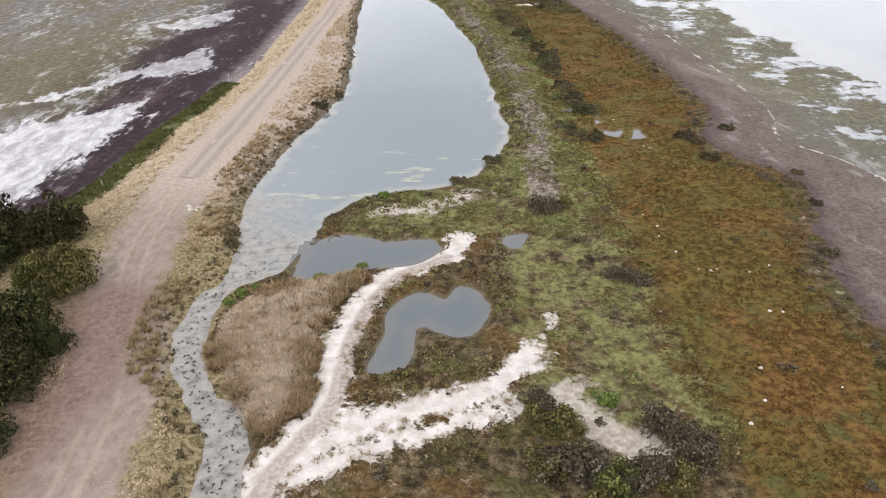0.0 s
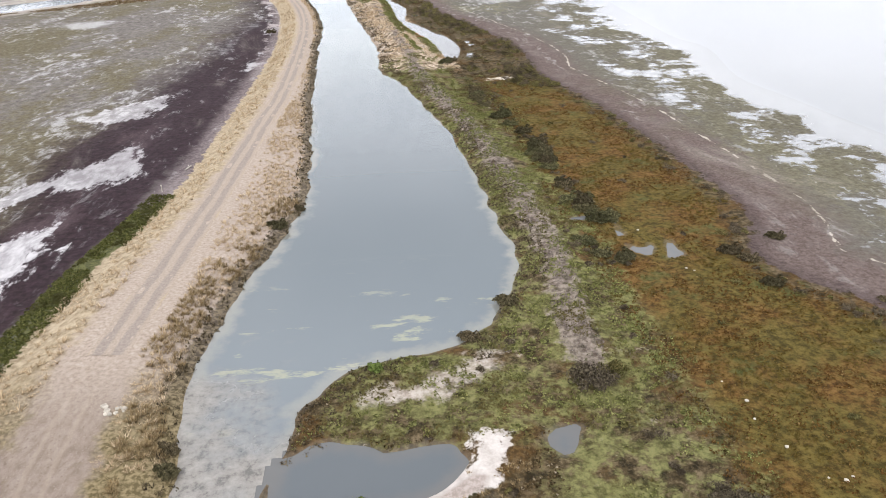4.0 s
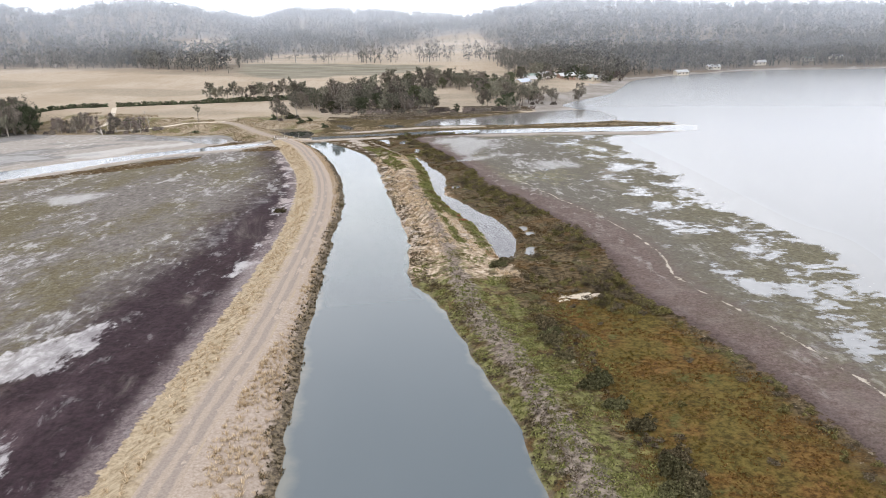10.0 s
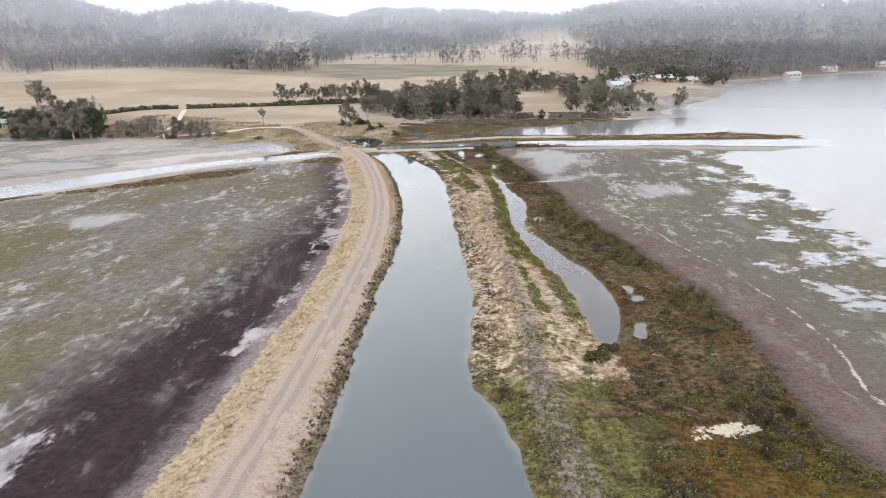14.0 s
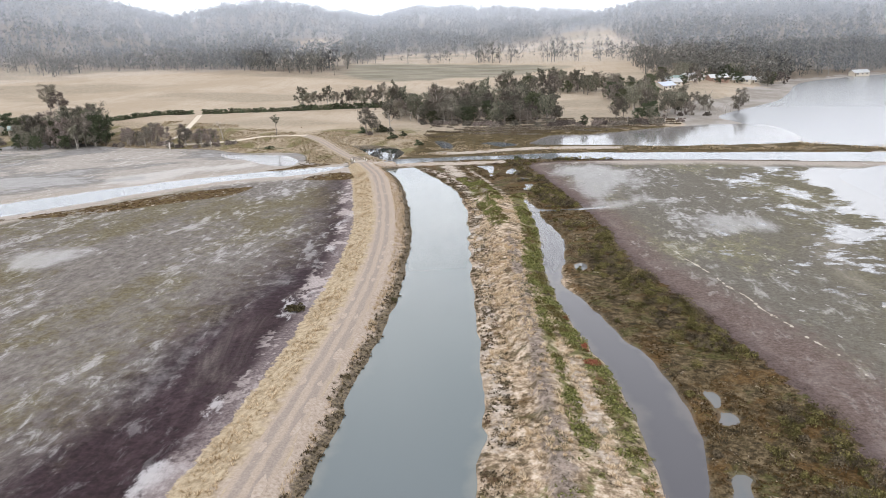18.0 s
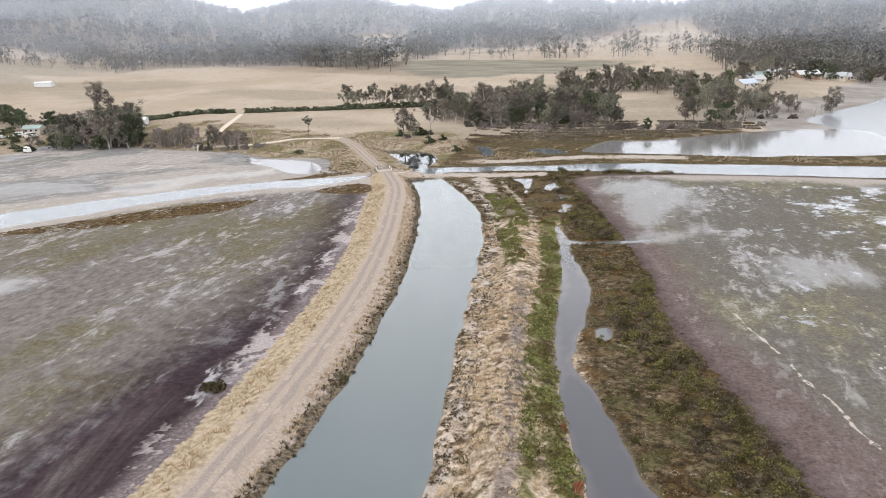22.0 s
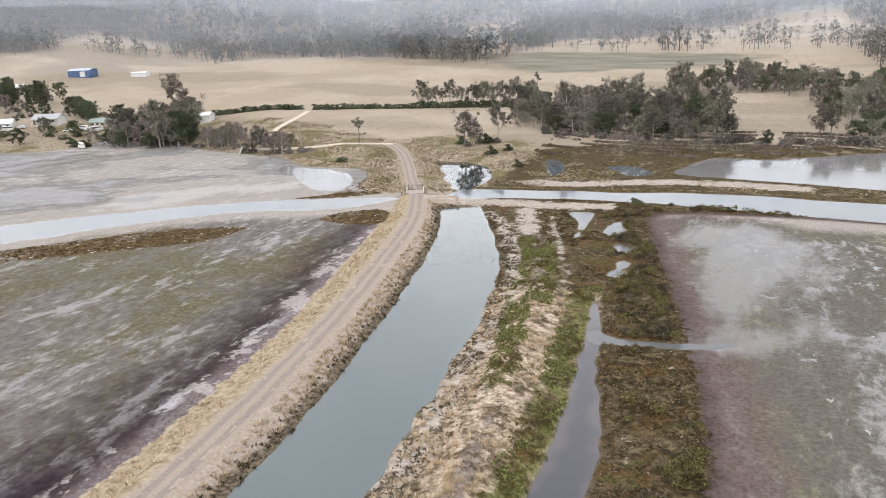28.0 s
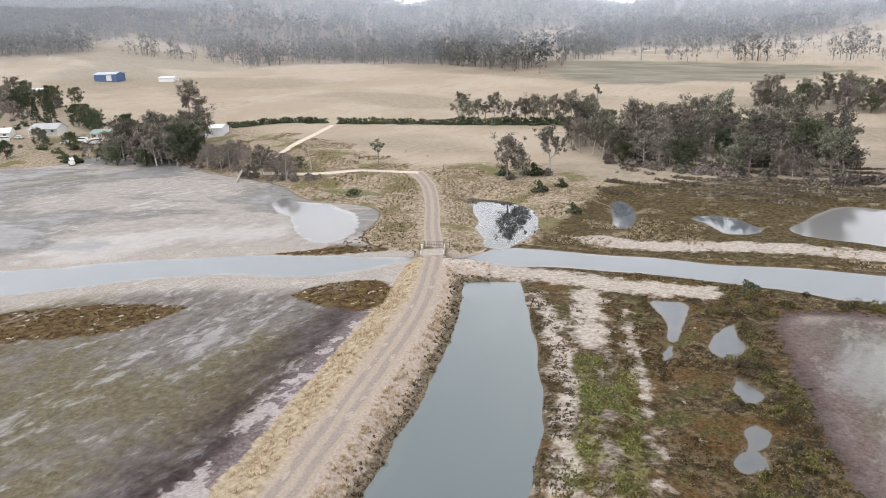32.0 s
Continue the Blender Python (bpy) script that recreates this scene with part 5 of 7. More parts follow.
def tree_mesh(name, seed, tall, wide, bark, leaf_mat, clumps=26, per=34, leaf=0.5, open_trunk=0.35, bare=False, fork=5):
    """One tree as a pair of meshes: trunk with limbs, and crown."""
    rng = np.random.default_rng(seed)
    wood, ends = [], []
    bend = rng.normal(0, 0.05 * tall, 2)
    s = np.linspace(0, 1, 6)
    top = tall * 0.84
    trunk = np.stack([bend[0] * s**2, bend[1] * s**2, top * s], 1)
    r0 = 0.022 * tall + 0.05
    wood.append(tube(trunk, r0 * (1 - 0.8 * s)))
    limbs = fork + rng.integers(0, 3)
    for i in range(limbs):
        f = open_trunk + (0.95 - open_trunk) * (i + rng.uniform(0, 0.8)) / limbs
        a = i * 2.4 + rng.uniform(-0.4, 0.4)
        start = np.array([np.interp(f, s, trunk[:, k]) for k in range(3)])
        reach = wide * rng.uniform(0.5, 1.0) * (1.15 - 0.7 * f)
        end = start + np.array([math.cos(a) * reach, math.sin(a) * reach, tall * rng.uniform(0.12, 0.30)])
        midp = (start + end) / 2 + np.array([0, 0, -0.04 * tall])
        wood.append(tube([start, midp, end], r0 * np.array([0.5, 0.33, 0.12]) * (1.1 - 0.5 * f), 5))
        twigs = 3 + rng.integers(0, 3)
        for j in range(twigs):
            b = a + rng.uniform(-1.2, 1.2)
            frm = midp + (end - midp) * rng.uniform(0.2, 1)
            to = frm + np.array([math.cos(b), math.sin(b), rng.uniform(0.3, 1.1)]) * wide * rng.uniform(0.16, 0.36)
            wood.append(tube([frm, to], r0 * np.array([0.16, 0.04]), 4))
            ends.append(to)
            if bare:
                for _ in range(4):
                    to2 = to + unit(rng.normal(size=3) + [0, 0, 0.6]) * wide * rng.uniform(0.12, 0.3)
                    wood.append(tube([to, to2], r0 * np.array([0.06, 0.02]), 3))
        ends.append(end)
        ends += [midp + (end - midp) * q + np.array([0, 0, 0.05 * tall]) for q in (0.1, 0.4, 0.7)]
    ends = np.array(ends + [trunk[-1], trunk[-1] + [0, 0, 0.1 * tall]])
    trunk_mesh = soup(name + "_trunk", np.concatenate(wood), bark)
    if bare:
        return trunk_mesh, None
    pick = ends[rng.integers(0, len(ends), clumps)] + rng.normal(0, 0.12 * wide, (clumps, 3)) * np.array([1, 1, 1.5])
    pick[:, 2] = np.clip(pick[:, 2], tall * open_trunk * 0.7, tall * 0.98)
    crown = leaves_on(rng, pick, wide * rng.uniform(0.13, 0.34, clumps), per, leaf, 0.95, 0.3, True)
    return trunk_mesh, soup(name + "_crown", crown, leaf_mat)


def heaps(rng, at, wide, tall, clumps, per, leaf):
    """Rounded low bushes, each a heap of leaf clumps over its point."""
    n = len(at)
    d = unit(np.stack([rng.normal(size=(n, clumps)), rng.normal(size=(n, clumps)), np.abs(rng.normal(size=(n, clumps))) * 0.8 + 0.15], -1))
    c = at[:, None] + d * rng.uniform(0.3, 0.8, (n, clumps, 1)) * np.stack([wide, wide, tall], 1)[:, None]
    r = np.repeat(wide * 0.42, clumps) * rng.uniform(0.7, 1.25, n * clumps)
    return leaves_on(rng, c.reshape(-1, 3), r, per, leaf, 0.75, 0.55)


def bush_mesh(name, seed, tall, wide, bark, leaf_mat, clumps=30, per=60, leaf=0.2):
    """A dense shrub: short stems, and leaf clumps heaped to a rough dome down to the ground."""
    rng = np.random.default_rng(seed)
    d = unit(np.stack([rng.normal(size=clumps), rng.normal(size=clumps), np.abs(rng.normal(size=clumps)) * 0.9 + 0.1], 1))
    k = rng.uniform(0.45, 0.86, (clumps, 1))
    lop = 1 + 0.25 * np.sin(np.arctan2(d[:, 1], d[:, 0]) * 2 + seed)[:, None]
    c = d * k * lop * np.array([wide, wide, tall])
    c[:, 2] = np.maximum(c[:, 2], 0.14 * tall)
    wood = [tube([(0, 0, -0.1), p * 0.5 + [0, 0, 0.1 * tall], p], [0.05 * wide, 0.03 * wide, 0.012 * wide], 4) for p in c[:9]]
    crown = leaves_on(rng, c, 0.28 * min(tall, wide) * rng.uniform(0.6, 1.3, clumps), per, leaf, 0.8, 0.66)
    return soup(name + "_stems", np.concatenate(wood), bark), soup(name + "_foliage", crown, leaf_mat)


def conifer_mesh(name, seed, tall, wide, bark, leaf_mat):
    rng = np.random.default_rng(seed)
    wood = [tube([(0, 0, -0.2), (0, 0, tall * 0.5), (0, 0, tall)], [0.3, 0.18, 0.03])]
    rings = []
    for i in range(16):
        f = (i + 0.6) / 16.5
        for j in range(9):
            a = j * 0.7 + i * 1.1 + rng.uniform(-0.2, 0.2)
            r = wide * (1 - f) * rng.uniform(0.75, 1.1)
            rings.append((math.cos(a) * r * 0.7, math.sin(a) * r * 0.7, tall * (0.08 + 0.92 * f)))
    crown = leaves_on(rng, np.array(rings), np.full(len(rings), wide * 0.22), 12, 0.5, 0.5, 0.2)
    return soup(name + "_trunk", np.concatenate(wood), bark), soup(name + "_crown", crown, leaf_mat)


def plant(name, meshes, label, category, group="", parts=("trunk", "crown")):
    """A thing from a pair of meshes, laid aside as the first of its kind."""
    root = tagged(new(name), label, category, group)
    for part_name, m in zip(parts, meshes):
        if m is not None:
            new(part_name, m).parent = root
    return root


class Kind:
    """A kind of plant: the first one stands, the rest are copies."""

    def __init__(self, *args, **kw):
        self.args, self.kw, self.first = args, kw, None

    def at(self, x, y, scale=1.0, turn=0.0, sink=0.08, label="", tall=1.0):
        z = float(height(x, y)[0]) - sink
        m = pose(x, y, z, 0, 0, turn) @ Matrix.Diagonal((scale, scale, scale * tall, 1))
        if self.first is None:
            self.first = ob = plant(*self.args, **self.kw)
            ob.matrix_basis = m
        else:
            ob = self.first.copy()
            scene.collection.objects.link(ob)
            ob.matrix_basis = m
            for child in self.first.children:
                c = child.copy()
                scene.collection.objects.link(c)
                c.parent = ob
        if label:
            ob["label"] = label
        return ob


def place_points(rng, count, lo, hi):
    return rng.uniform(lo[0], hi[0], count), rng.uniform(lo[1], hi[1], count)


def stuff(name, tris, mat, label, category):
    return tagged(new(name, soup(name, tris, mat)), label, category, kind="stuff")


rng = np.random.default_rng(11)


def sown(count, lo, hi, rule):
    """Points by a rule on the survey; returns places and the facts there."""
    x, y = place_points(rng, count, lo, hi)
    f = survey(x, y)
    keep = rule(x, y, f)
    return np.stack([x, y, f["z"]], 1)[keep], {k: v[keep] for k, v in f.items()}


# causeway: straw tussocks on both slopes, weeds along the water
p, f = sown(120000, (-62, 60), (-12, 362), lambda x, y, f: (f["bank"] > 0.2) & (f["canal"] > 1.2) & (f["road"] > np.interp(y, [60, 75, 120], [4.2, 3.6, 2.5])) & (rng.random(len(x)) < np.where(f["canal"] < 6, 0.75, 0.32) * (0.35 + 0.65 * (fbm(x, y, 5, 3) > -0.12))))
stuff("straw_tussocks", blades(rng, p, rng.uniform(0.22, 0.62, len(p)) * np.where(rng.random(len(p)) < 0.12, 1.5, 1.0), 20, 0.8, 0.05, 0.58), straw_leaf, "dry golden tussock grass on the causeway slopes", "grass")
p, f = sown(40000, (-62, 22), (-12, 362), lambda x, y, f: (f["side"] > 0) & (f["canal"] > 0.0) & (f["canal"] < 1.9) & (f["bank"] > 0))
stuff("bank_weeds", np.concatenate([blades(rng, p, rng.uniform(0.2, 0.5, len(p)), 8, 0.7, 0.14, 0.7), leaves_on(rng, p[::3], rng.uniform(0.15, 0.45, len(p[::3])), 14, 0.16)]), bank_weed, "dark brown weeds along the canal bank", "weeds")
p, f = sown(30000, (-30, 28), (-14, 110), lambda x, y, f: (f["side"] > 0) & (f["canal"] > 0.9) & (f["canal"] < np.interp(y, [28, 45, 70, 110], [2.4, 3.2, 4.6, 2.8])) & (fbm(x, y, 3, 2) > 0.0) & (rng.random(len(x)) < 0.3))
stuff("brown_tussocks", blades(rng, p, rng.uniform(0.3, 0.7, len(p)), 30, 0.8, 0.04, 0.7), brown_tuft, "brown and ochre tussocks above the creek bank", "grass")
p, f = sown(24000, (-60, 20), (-14, 70), lambda x, y, f: (f["side"] > 0) & (f["road"] > 3.4) & (f["toe"] < -2) & (f["canal"] > 1.5) & (fbm(x, y, 7, 3) > 0.0))
stuff("yard_grass", blades(rng, p, rng.uniform(0.15, 0.4, len(p)), 7, 0.9, 0.12, 0.45), straw_leaf, "short dry grass at the edge of the track", "grass")
p, f = sown(3600, (-23, 22), (-10, 60), lambda x, y, f: (f["canal"] < -0.35) & (y < 57) & (rng.random(len(x)) < np.interp(y, [30, 45, 57], [0.5, 0.35, 0.08])))
p[:, 2] = 0.0
stuff("bed_weed", leaves_on(rng, p, rng.uniform(0.06, 0.17, len(p)), 9, 0.13, 0.12, 0.0), plain("bed_weed", (0.13, 0.127, 0.115), 0.3, 4.0), "dark weed clumps lying in the shallow creek bed", "weeds")
# straw hummock beside the creek
p, f = sown(6000, (-19, 33), (-6, 56), lambda x, y, f: (f["hummock"] > 0.0))
stuff("tussock_hummock", blades(rng, p, rng.uniform(0.35, 0.8, len(p)), 32, 0.9, 0.030, 0.55), buff_leaf, "dense mound of pale dry tussock grass", "grass")
p, f = sown(5000, (-20, 32), (-5, 57), lambda x, y, f: (f["hummock"] > -0.9) & (f["water"] > 0.2) & (f["sand"] < 1.0) & ((f["hummock"] < 0.8) | (rng.random(len(x)) < 0.10)) & (fbm(x, y, 2.5, 2) > -0.1))
stuff("hummock_tussocks", blades(rng, p, rng.uniform(0.45, 0.9, len(p)), 30, 0.75, 0.034, 0.8), island("hummock_tussocks", ((0.0, (0.11, 0.07, 0.035)), (0.5, (0.24, 0.165, 0.085)), (1.0, (0.44, 0.335, 0.20)))), "brown tussocks round the pale grass mound", "grass")
p, f = sown(9000, (-22, 24), (12, 58), lambda x, y, f: (f["side"] < 0) & (f["water"] > 0.2) & (f["hummock"] < 0.3) & (f["sand"] > -1.6) & (f["sand"] < 0.5) & (rng.random(len(x)) < 0.5))
stuff("sand_tussocks", blades(rng, p, rng.uniform(0.18, 0.5, len(p)), 24, 0.8, 0.045, 0.65), brown_tuft, "brown tussocks scattered along the white sand", "grass")
# spit: straw tussocks, green herbs, heath
p, f = sown(70000, (-40, 172), (20, 345), lambda x, y, f: (f["straw"] > 0.0) & (f["water"] > 0.9) & (f["green"] < 0.4) & (fbm(x, y, 3.2, 3) > -0.18))
p = p[fbm(p[:, 0], p[:, 1], 5.5, 3) > -0.22][::2]
stuff("spit_tussocks", blades(rng, p, rng.uniform(0.3, 0.72, len(p)), 34, 0.85, 0.034, 0.62), island("spit_tussocks", ((0.0, (0.26, 0.19, 0.12)), (0.5, (0.57, 0.445, 0.30)), (1.0, (0.80, 0.68, 0.52))), patch=0.25, patch_color=(0.44, 0.325, 0.20)), "straw-coloured tussocks on the spit beside the canal", "grass")
spots = [(7.6, 219.5, 1.6), (6.9, 214.5, 0.9), (4.8, 229, 0.7)]
p, f = sown(9000, (3, 210), (10, 232), lambda x, y, f: np.any([np.hypot(x - a, y - b) < r for a, b, r in spots], 0) & (f["water"] > 0.3))
stuff("rust_tussocks", blades(rng, p, rng.uniform(0.25, 0.55, len(p)), 9, 0.6, 0.1, 0.6), island("rust_tussocks", ((0.0, (0.16, 0.05, 0.03)), (0.5, (0.28, 0.10, 0.06)), (1.0, (0.42, 0.2, 0.13)))), "rust-red tussocks among the straw grass", "grass")
p, f = sown(5000, (-10, 178), (13, 300), lambda x, y, f: (f["straw"] > 0.3) & (f["creek"] > 0.3) & (f["creek"] < 2.0) & (rng.random(len(x)) < 0.8))
stuff("ochre_tussocks", blades(rng, p, rng.uniform(0.4, 0.85, len(p)), 34, 0.8, 0.036, 0.7), island("ochre_tussocks", ((0.0, (0.20, 0.12, 0.06)), (0.5, (0.38, 0.255, 0.145)), (1.0, (0.58, 0.44, 0.29)))), "large ochre tussocks along the creek side", "grass")
p, f = sown(60000, (-30, 60), (20, 350), lambda x, y, f: (f["spit"] > 0.1) & (f["water"] > 0.25) & (f["green"] > 0.1) & (fbm(x, y, 3.5, 3) > np.where(y > 185, 0.02, -0.12)) & (rng.random(len(x)) < 0.75))
stuff("green_herbs", leaves_on(rng, p, rng.uniform(0.18, 0.5, len(p)), 12, 0.16, 0.6), herb, "low green herbs along the spit and creek bank", "herbs")
p, f = sown(90000, (-45, 60), (14, 356), lambda x, y, f: (f["side"] < 0) & (f["canal"] > 0.1) & (f["canal"] < 3.2) & (f["spit"] > 0) & (fbm(x, y, 3, 2) > -0.1))
stuff("shore_weeds", leaves_on(rng, p, rng.uniform(0.14, 0.4, len(p)), 10, 0.14, 0.6), bank_weed, "dark weeds along the edge of the spit", "weeds")
p, f = sown(22000, (-14, 60), (20, 300), lambda x, y, f: (f["heather"] + 1.6 * fbm(x, y, 4, 3) > 0.25))
stuff("dry_heath", np.concatenate([leaves_on(rng, p, rng.uniform(0.16, 0.42, len(p)), 9, 0.15, 0.6)]), island("dry_heath", ((0.0, (0.12, 0.095, 0.082)), (0.5, (0.205, 0.168, 0.146)), (1.0, (0.34, 0.29, 0.255))), patch=0.3, patch_color=(0.10, 0.10, 0.045)), "dry grey-mauve heath on the spoil ridge", "heath")
# salt marsh: rounded bushes along the mud edge, lower clumps within
grey_bush = island("grey_saltbush", ((0.0, (0.055, 0.043, 0.028)), (0.5, (0.112, 0.089, 0.060)), (1.0, (0.20, 0.165, 0.118))), patch=0.6, patch_color=(0.042, 0.032, 0.021))
olive_bush = island("olive_saltbush", ((0.0, (0.062, 0.056, 0.020)), (0.5, (0.135, 0.118, 0.044)), (1.0, (0.25, 0.22, 0.095))), patch=0.6, patch_color=(0.036, 0.030, 0.014))


def marsh_bush(x, y, f):
    inland = (y > 158) & (f["spit"] > 0.5) & (f["water"] > 0.8) & (f["straw"] < -0.2) & (f["silt"] < -0.3) & (f["salt"] < -0.3) & (f["green"] < 0.3) & (x > np.interp(y, [158, 190, 300, 356], [8, 13, 1, -16]))
    n = fbm(x, y, 11, 3)
    edge = (f["marsh"] > -7.5) & (n > np.interp(y, [190, 225, 260, 300, 320], [-0.2, -0.1, 0.02, -0.05, -0.25])) & (rng.random(len(x)) < np.where(f["marsh"] > -5.5, 0.95, 0.5))
    near = (y < 208) & (n > 0.12) & (rng.random(len(x)) < 0.2)
    loose = rng.random(len(x)) < 0.035
    return inland & (edge | near | loose)


for share, mat_b, label_b in ((0.62, olive_bush, "dark olive saltbush mounds along the edge of the marsh"), (0.38, grey_bush, "grey-brown saltbush mounds on the marsh")):
    p, f = sown(int(11000 * share), (-26, 158), (42, 366), marsh_bush)
    w = 0.5 + 1.35 * rng.random(len(p)) ** 1.8
    stuff("saltbush_mounds", heaps(rng, p, w, w * rng.uniform(0.8, 1.2, len(p)), 9, 36, 0.13), mat_b, label_b, "shrubs")
p, f = sown(42000, (-26, 160), (42, 366), lambda x, y, f: (f["spit"] > 0.2) & (f["water"] > 0.2) & (f["straw"] < -0.2) & (f["silt"] < 0.1) & (f["salt"] < 0) & (f["green"] < 0.3) & (x > np.interp(y, [160, 190, 300, 356], [10, 13, 0, -18])) & (rng.random(len(x)) < np.where(f["creek"] < 2.2, 0.8, 0.3)) & (fbm(x, y, 3.5, 3) > np.where(f["creek"] < 2.2, -0.3, 0.05)))
stuff("grey_samphire", leaves_on(rng, p, rng.uniform(0.14, 0.42, len(p)), 16, 0.11, 0.6), island("grey_samphire", ((0.0, (0.062, 0.043, 0.026)), (0.5, (0.14, 0.104, 0.068)), (0.85, (0.24, 0.19, 0.13)), (1.0, (0.42, 0.36, 0.28))), patch=0.16, patch_color=(0.12, 0.075, 0.035)), "low grey and brown samphire clumps beside the creek", "herbs")
p, f = sown(36000, (-46, 178), (4, 358), lambda x, y, f: (f["side"] < 0) & (f["canal"] > 0.15) & (f["canal"] < np.interp(y, [180, 250, 330], [2.6, 4.5, 8.0])) & (f["spit"] > 0) & (f["green"] < 0.5) & (fbm(x, y, 2.6, 3) > 0.1) & (rng.random(len(x)) < 0.6))
stuff("red_samphire", leaves_on(rng, p, rng.uniform(0.12, 0.36, len(p)), 14, 0.11, 0.6), island("red_samphire", ((0.0, (0.06, 0.032, 0.022)), (0.5, (0.13, 0.08, 0.052)), (1.0, (0.24, 0.17, 0.115)))), "dark red-brown samphire clumps on pale silt by the canal", "herbs")


def near_heath(x, y, f):
    ok = (f["spit"] > 0.3) & (f["water"] > 0.5) & (f["ridge"] > 2.2) & (f["sand"] < -0.6) & (f["hummock"] < -0.5)
    n = fbm(x, y, 7, 3)
    belt = (np.abs(x - np.interp(y, [24, 60, 90, 130, 166], [13, 14, 17.5, 17.5, 14])) < 3.2) & (n > 0.1) & (rng.random(len(x)) < np.where(y > 84, 0.5, 0.16))
    edge = (f["marsh"] > -3.5) & (n > -0.1) & (rng.random(len(x)) < 0.3)
    loose = rng.random(len(x)) < 0.012
    ponds = (x < 9) & (y < 60) & (n > 0.02) & (rng.random(len(x)) < 0.3)
    return ok & (belt | edge | loose | ponds)


for count_h, mat_b, label_b in ((3400, grey_bush, "low grey-brown heath mounds on the rust-coloured marsh"), (2800, olive_bush, "low olive heath mounds on the marsh")):
    p, f = sown(count_h, (-14, 24), (42, 164), near_heath)
    w = 0.3 + 0.6 * rng.random(len(p)) ** 1.5
    stuff("heath_mounds", heaps(rng, p, w, w * rng.uniform(0.6, 0.9, len(p)), 8, 34, 0.10), mat_b, label_b, "shrubs")
p, f = sown(50000, (-14, 24), (42, 170), lambda x, y, f: (f["spit"] > 0.2) & (f["water"] > 0.3) & (f["sand"] < -0.2) & (x < 20) & (fbm(x, y, 5, 4) > 0.1) & (f["hummock"] < 0))
stuff("marsh_herbs", leaves_on(rng, p, rng.uniform(0.12, 0.34, len(p)), 8, 0.13, 0.55), herb, "low olive-green herbs of the marsh", "herbs")
p, f = sown(30000, (-24, 195), (14, 340), lambda x, y, f: (f["green"] > 0.15) & (f["water"] > 0.1) & (f["spit"] > 0.1) & (fbm(x, y, 3, 3) > -0.06))
stuff("creek_herbs", leaves_on(rng, p, rng.uniform(0.25, 0.6, len(p)), 12, 0.2, 0.6), herb, "band of green herbs along the creek bank", "herbs")
brown_cover = island("brown_cover", ((0.0, (0.028, 0.019, 0.009)), (0.5, (0.074, 0.051, 0.024)), (0.9, (0.145, 0.106, 0.055)), (1.0, (0.32, 0.27, 0.20))), patch=0.17, patch_color=(0.075, 0.045, 0.017))
p, f = sown(120000, (-24, 30), (42, 368), lambda x, y, f: (f["spit"] > 0.1) & (f["water"] > 0.3) & (f["straw"] < -0.3) & (f["silt"] < 0) & (f["sand"] < 0) & (f["salt"] < 0.0) & (fbm(x + 9, y, 2.6, 3) > np.where(y > 165, 0.0, -0.3)) & (f["orange"] < 1.0) & (f["green"] < 0.2) & (f["ridge"] > 2) & (fbm(x, y, 5, 3) > -0.2) & ((y > 165) | (x < 19)))
stuff("marsh_cover", leaves_on(rng, p, rng.uniform(0.15, 0.42, len(p)), 7, 0.16, 0.5), brown_cover, "low brown ground cover of the salt marsh", "herbs")
p, f = sown(26000, (-60, 60), (-28, 112), lambda x, y, f: (f["toe"] > -0.4) & (f["toe"] < 2.9) & (y > 66) & (fbm(x, y, 5, 3) > -0.3))
stuff("toe_samphire", leaves_on(rng, p, rng.uniform(0.15, 0.4, len(p)), 10, 0.16, 0.6), island("toe_samphire", ((0.0, (0.042, 0.046, 0.013)), (0.5, (0.085, 0.090, 0.026)), (1.0, (0.16, 0.158, 0.055))), patch=0.3, patch_color=(0.05, 0.046, 0.016)), "strip of dark green samphire below the causeway", "herbs")
p, f = sown(9000, (-165, 258), (-52, 388), lambda x, y, f: (f["isle"] > 0.2) & (f["water"] > 0.2))
stuff("island_samphire", leaves_on(rng, p, rng.uniform(0.2, 0.45, len(p)), 10, 0.2, 0.5), brown_cover, "brown samphire on the low islands by the river", "herbs")
p, f = sown(26000, (12, 24), (42, 170), lambda x, y, f: (f["orange"] > -1.5) & (f["water"] > 0.2) & (f["salt"] < 0) & (fbm(x, y, 2.4, 3) > -0.1))
stuff("rust_samphire", leaves_on(rng, p, rng.uniform(0.12, 0.36, len(p)), 7, 0.13, 0.4), island("rust_samphire", ((0.0, (0.062, 0.031, 0.009)), (0.5, (0.102, 0.053, 0.015)), (0.9, (0.155, 0.090, 0.029)), (1.0, (0.26, 0.185, 0.085))), patch=0.11, patch_color=(0.105, 0.082, 0.021)), "low rust-orange samphire over the marsh", "herbs")
# north shore: pale tussocks, brown scrub belts
p, f = sown(60000, (-200, 366), (110, 480), lambda x, y, f: (f["north"] > 0.6) & (f["north"] < 46) & (f["water"] > 1.0) & (f["road"] > 2.9) & (f["track"] < -0.3) & (fbm(x, y, 12, 3) > np.where(f["north"] < 26, -0.35, 0.0)) & ((x < -42) | (fbm(x, y, 8, 3) > 0.12)))
stuff("shore_tussocks", blades(rng, p, rng.uniform(0.3, 0.75, len(p)), 12, 0.7, 0.10, 0.7), island("shore_tussocks", ((0.0, (0.19, 0.14, 0.09)), (0.5, (0.36, 0.285, 0.19)), (1.0, (0.55, 0.455, 0.33))), patch=0.12, patch_color=(0.20, 0.155, 0.085)), "pale tussocks on the far river bank", "grass")
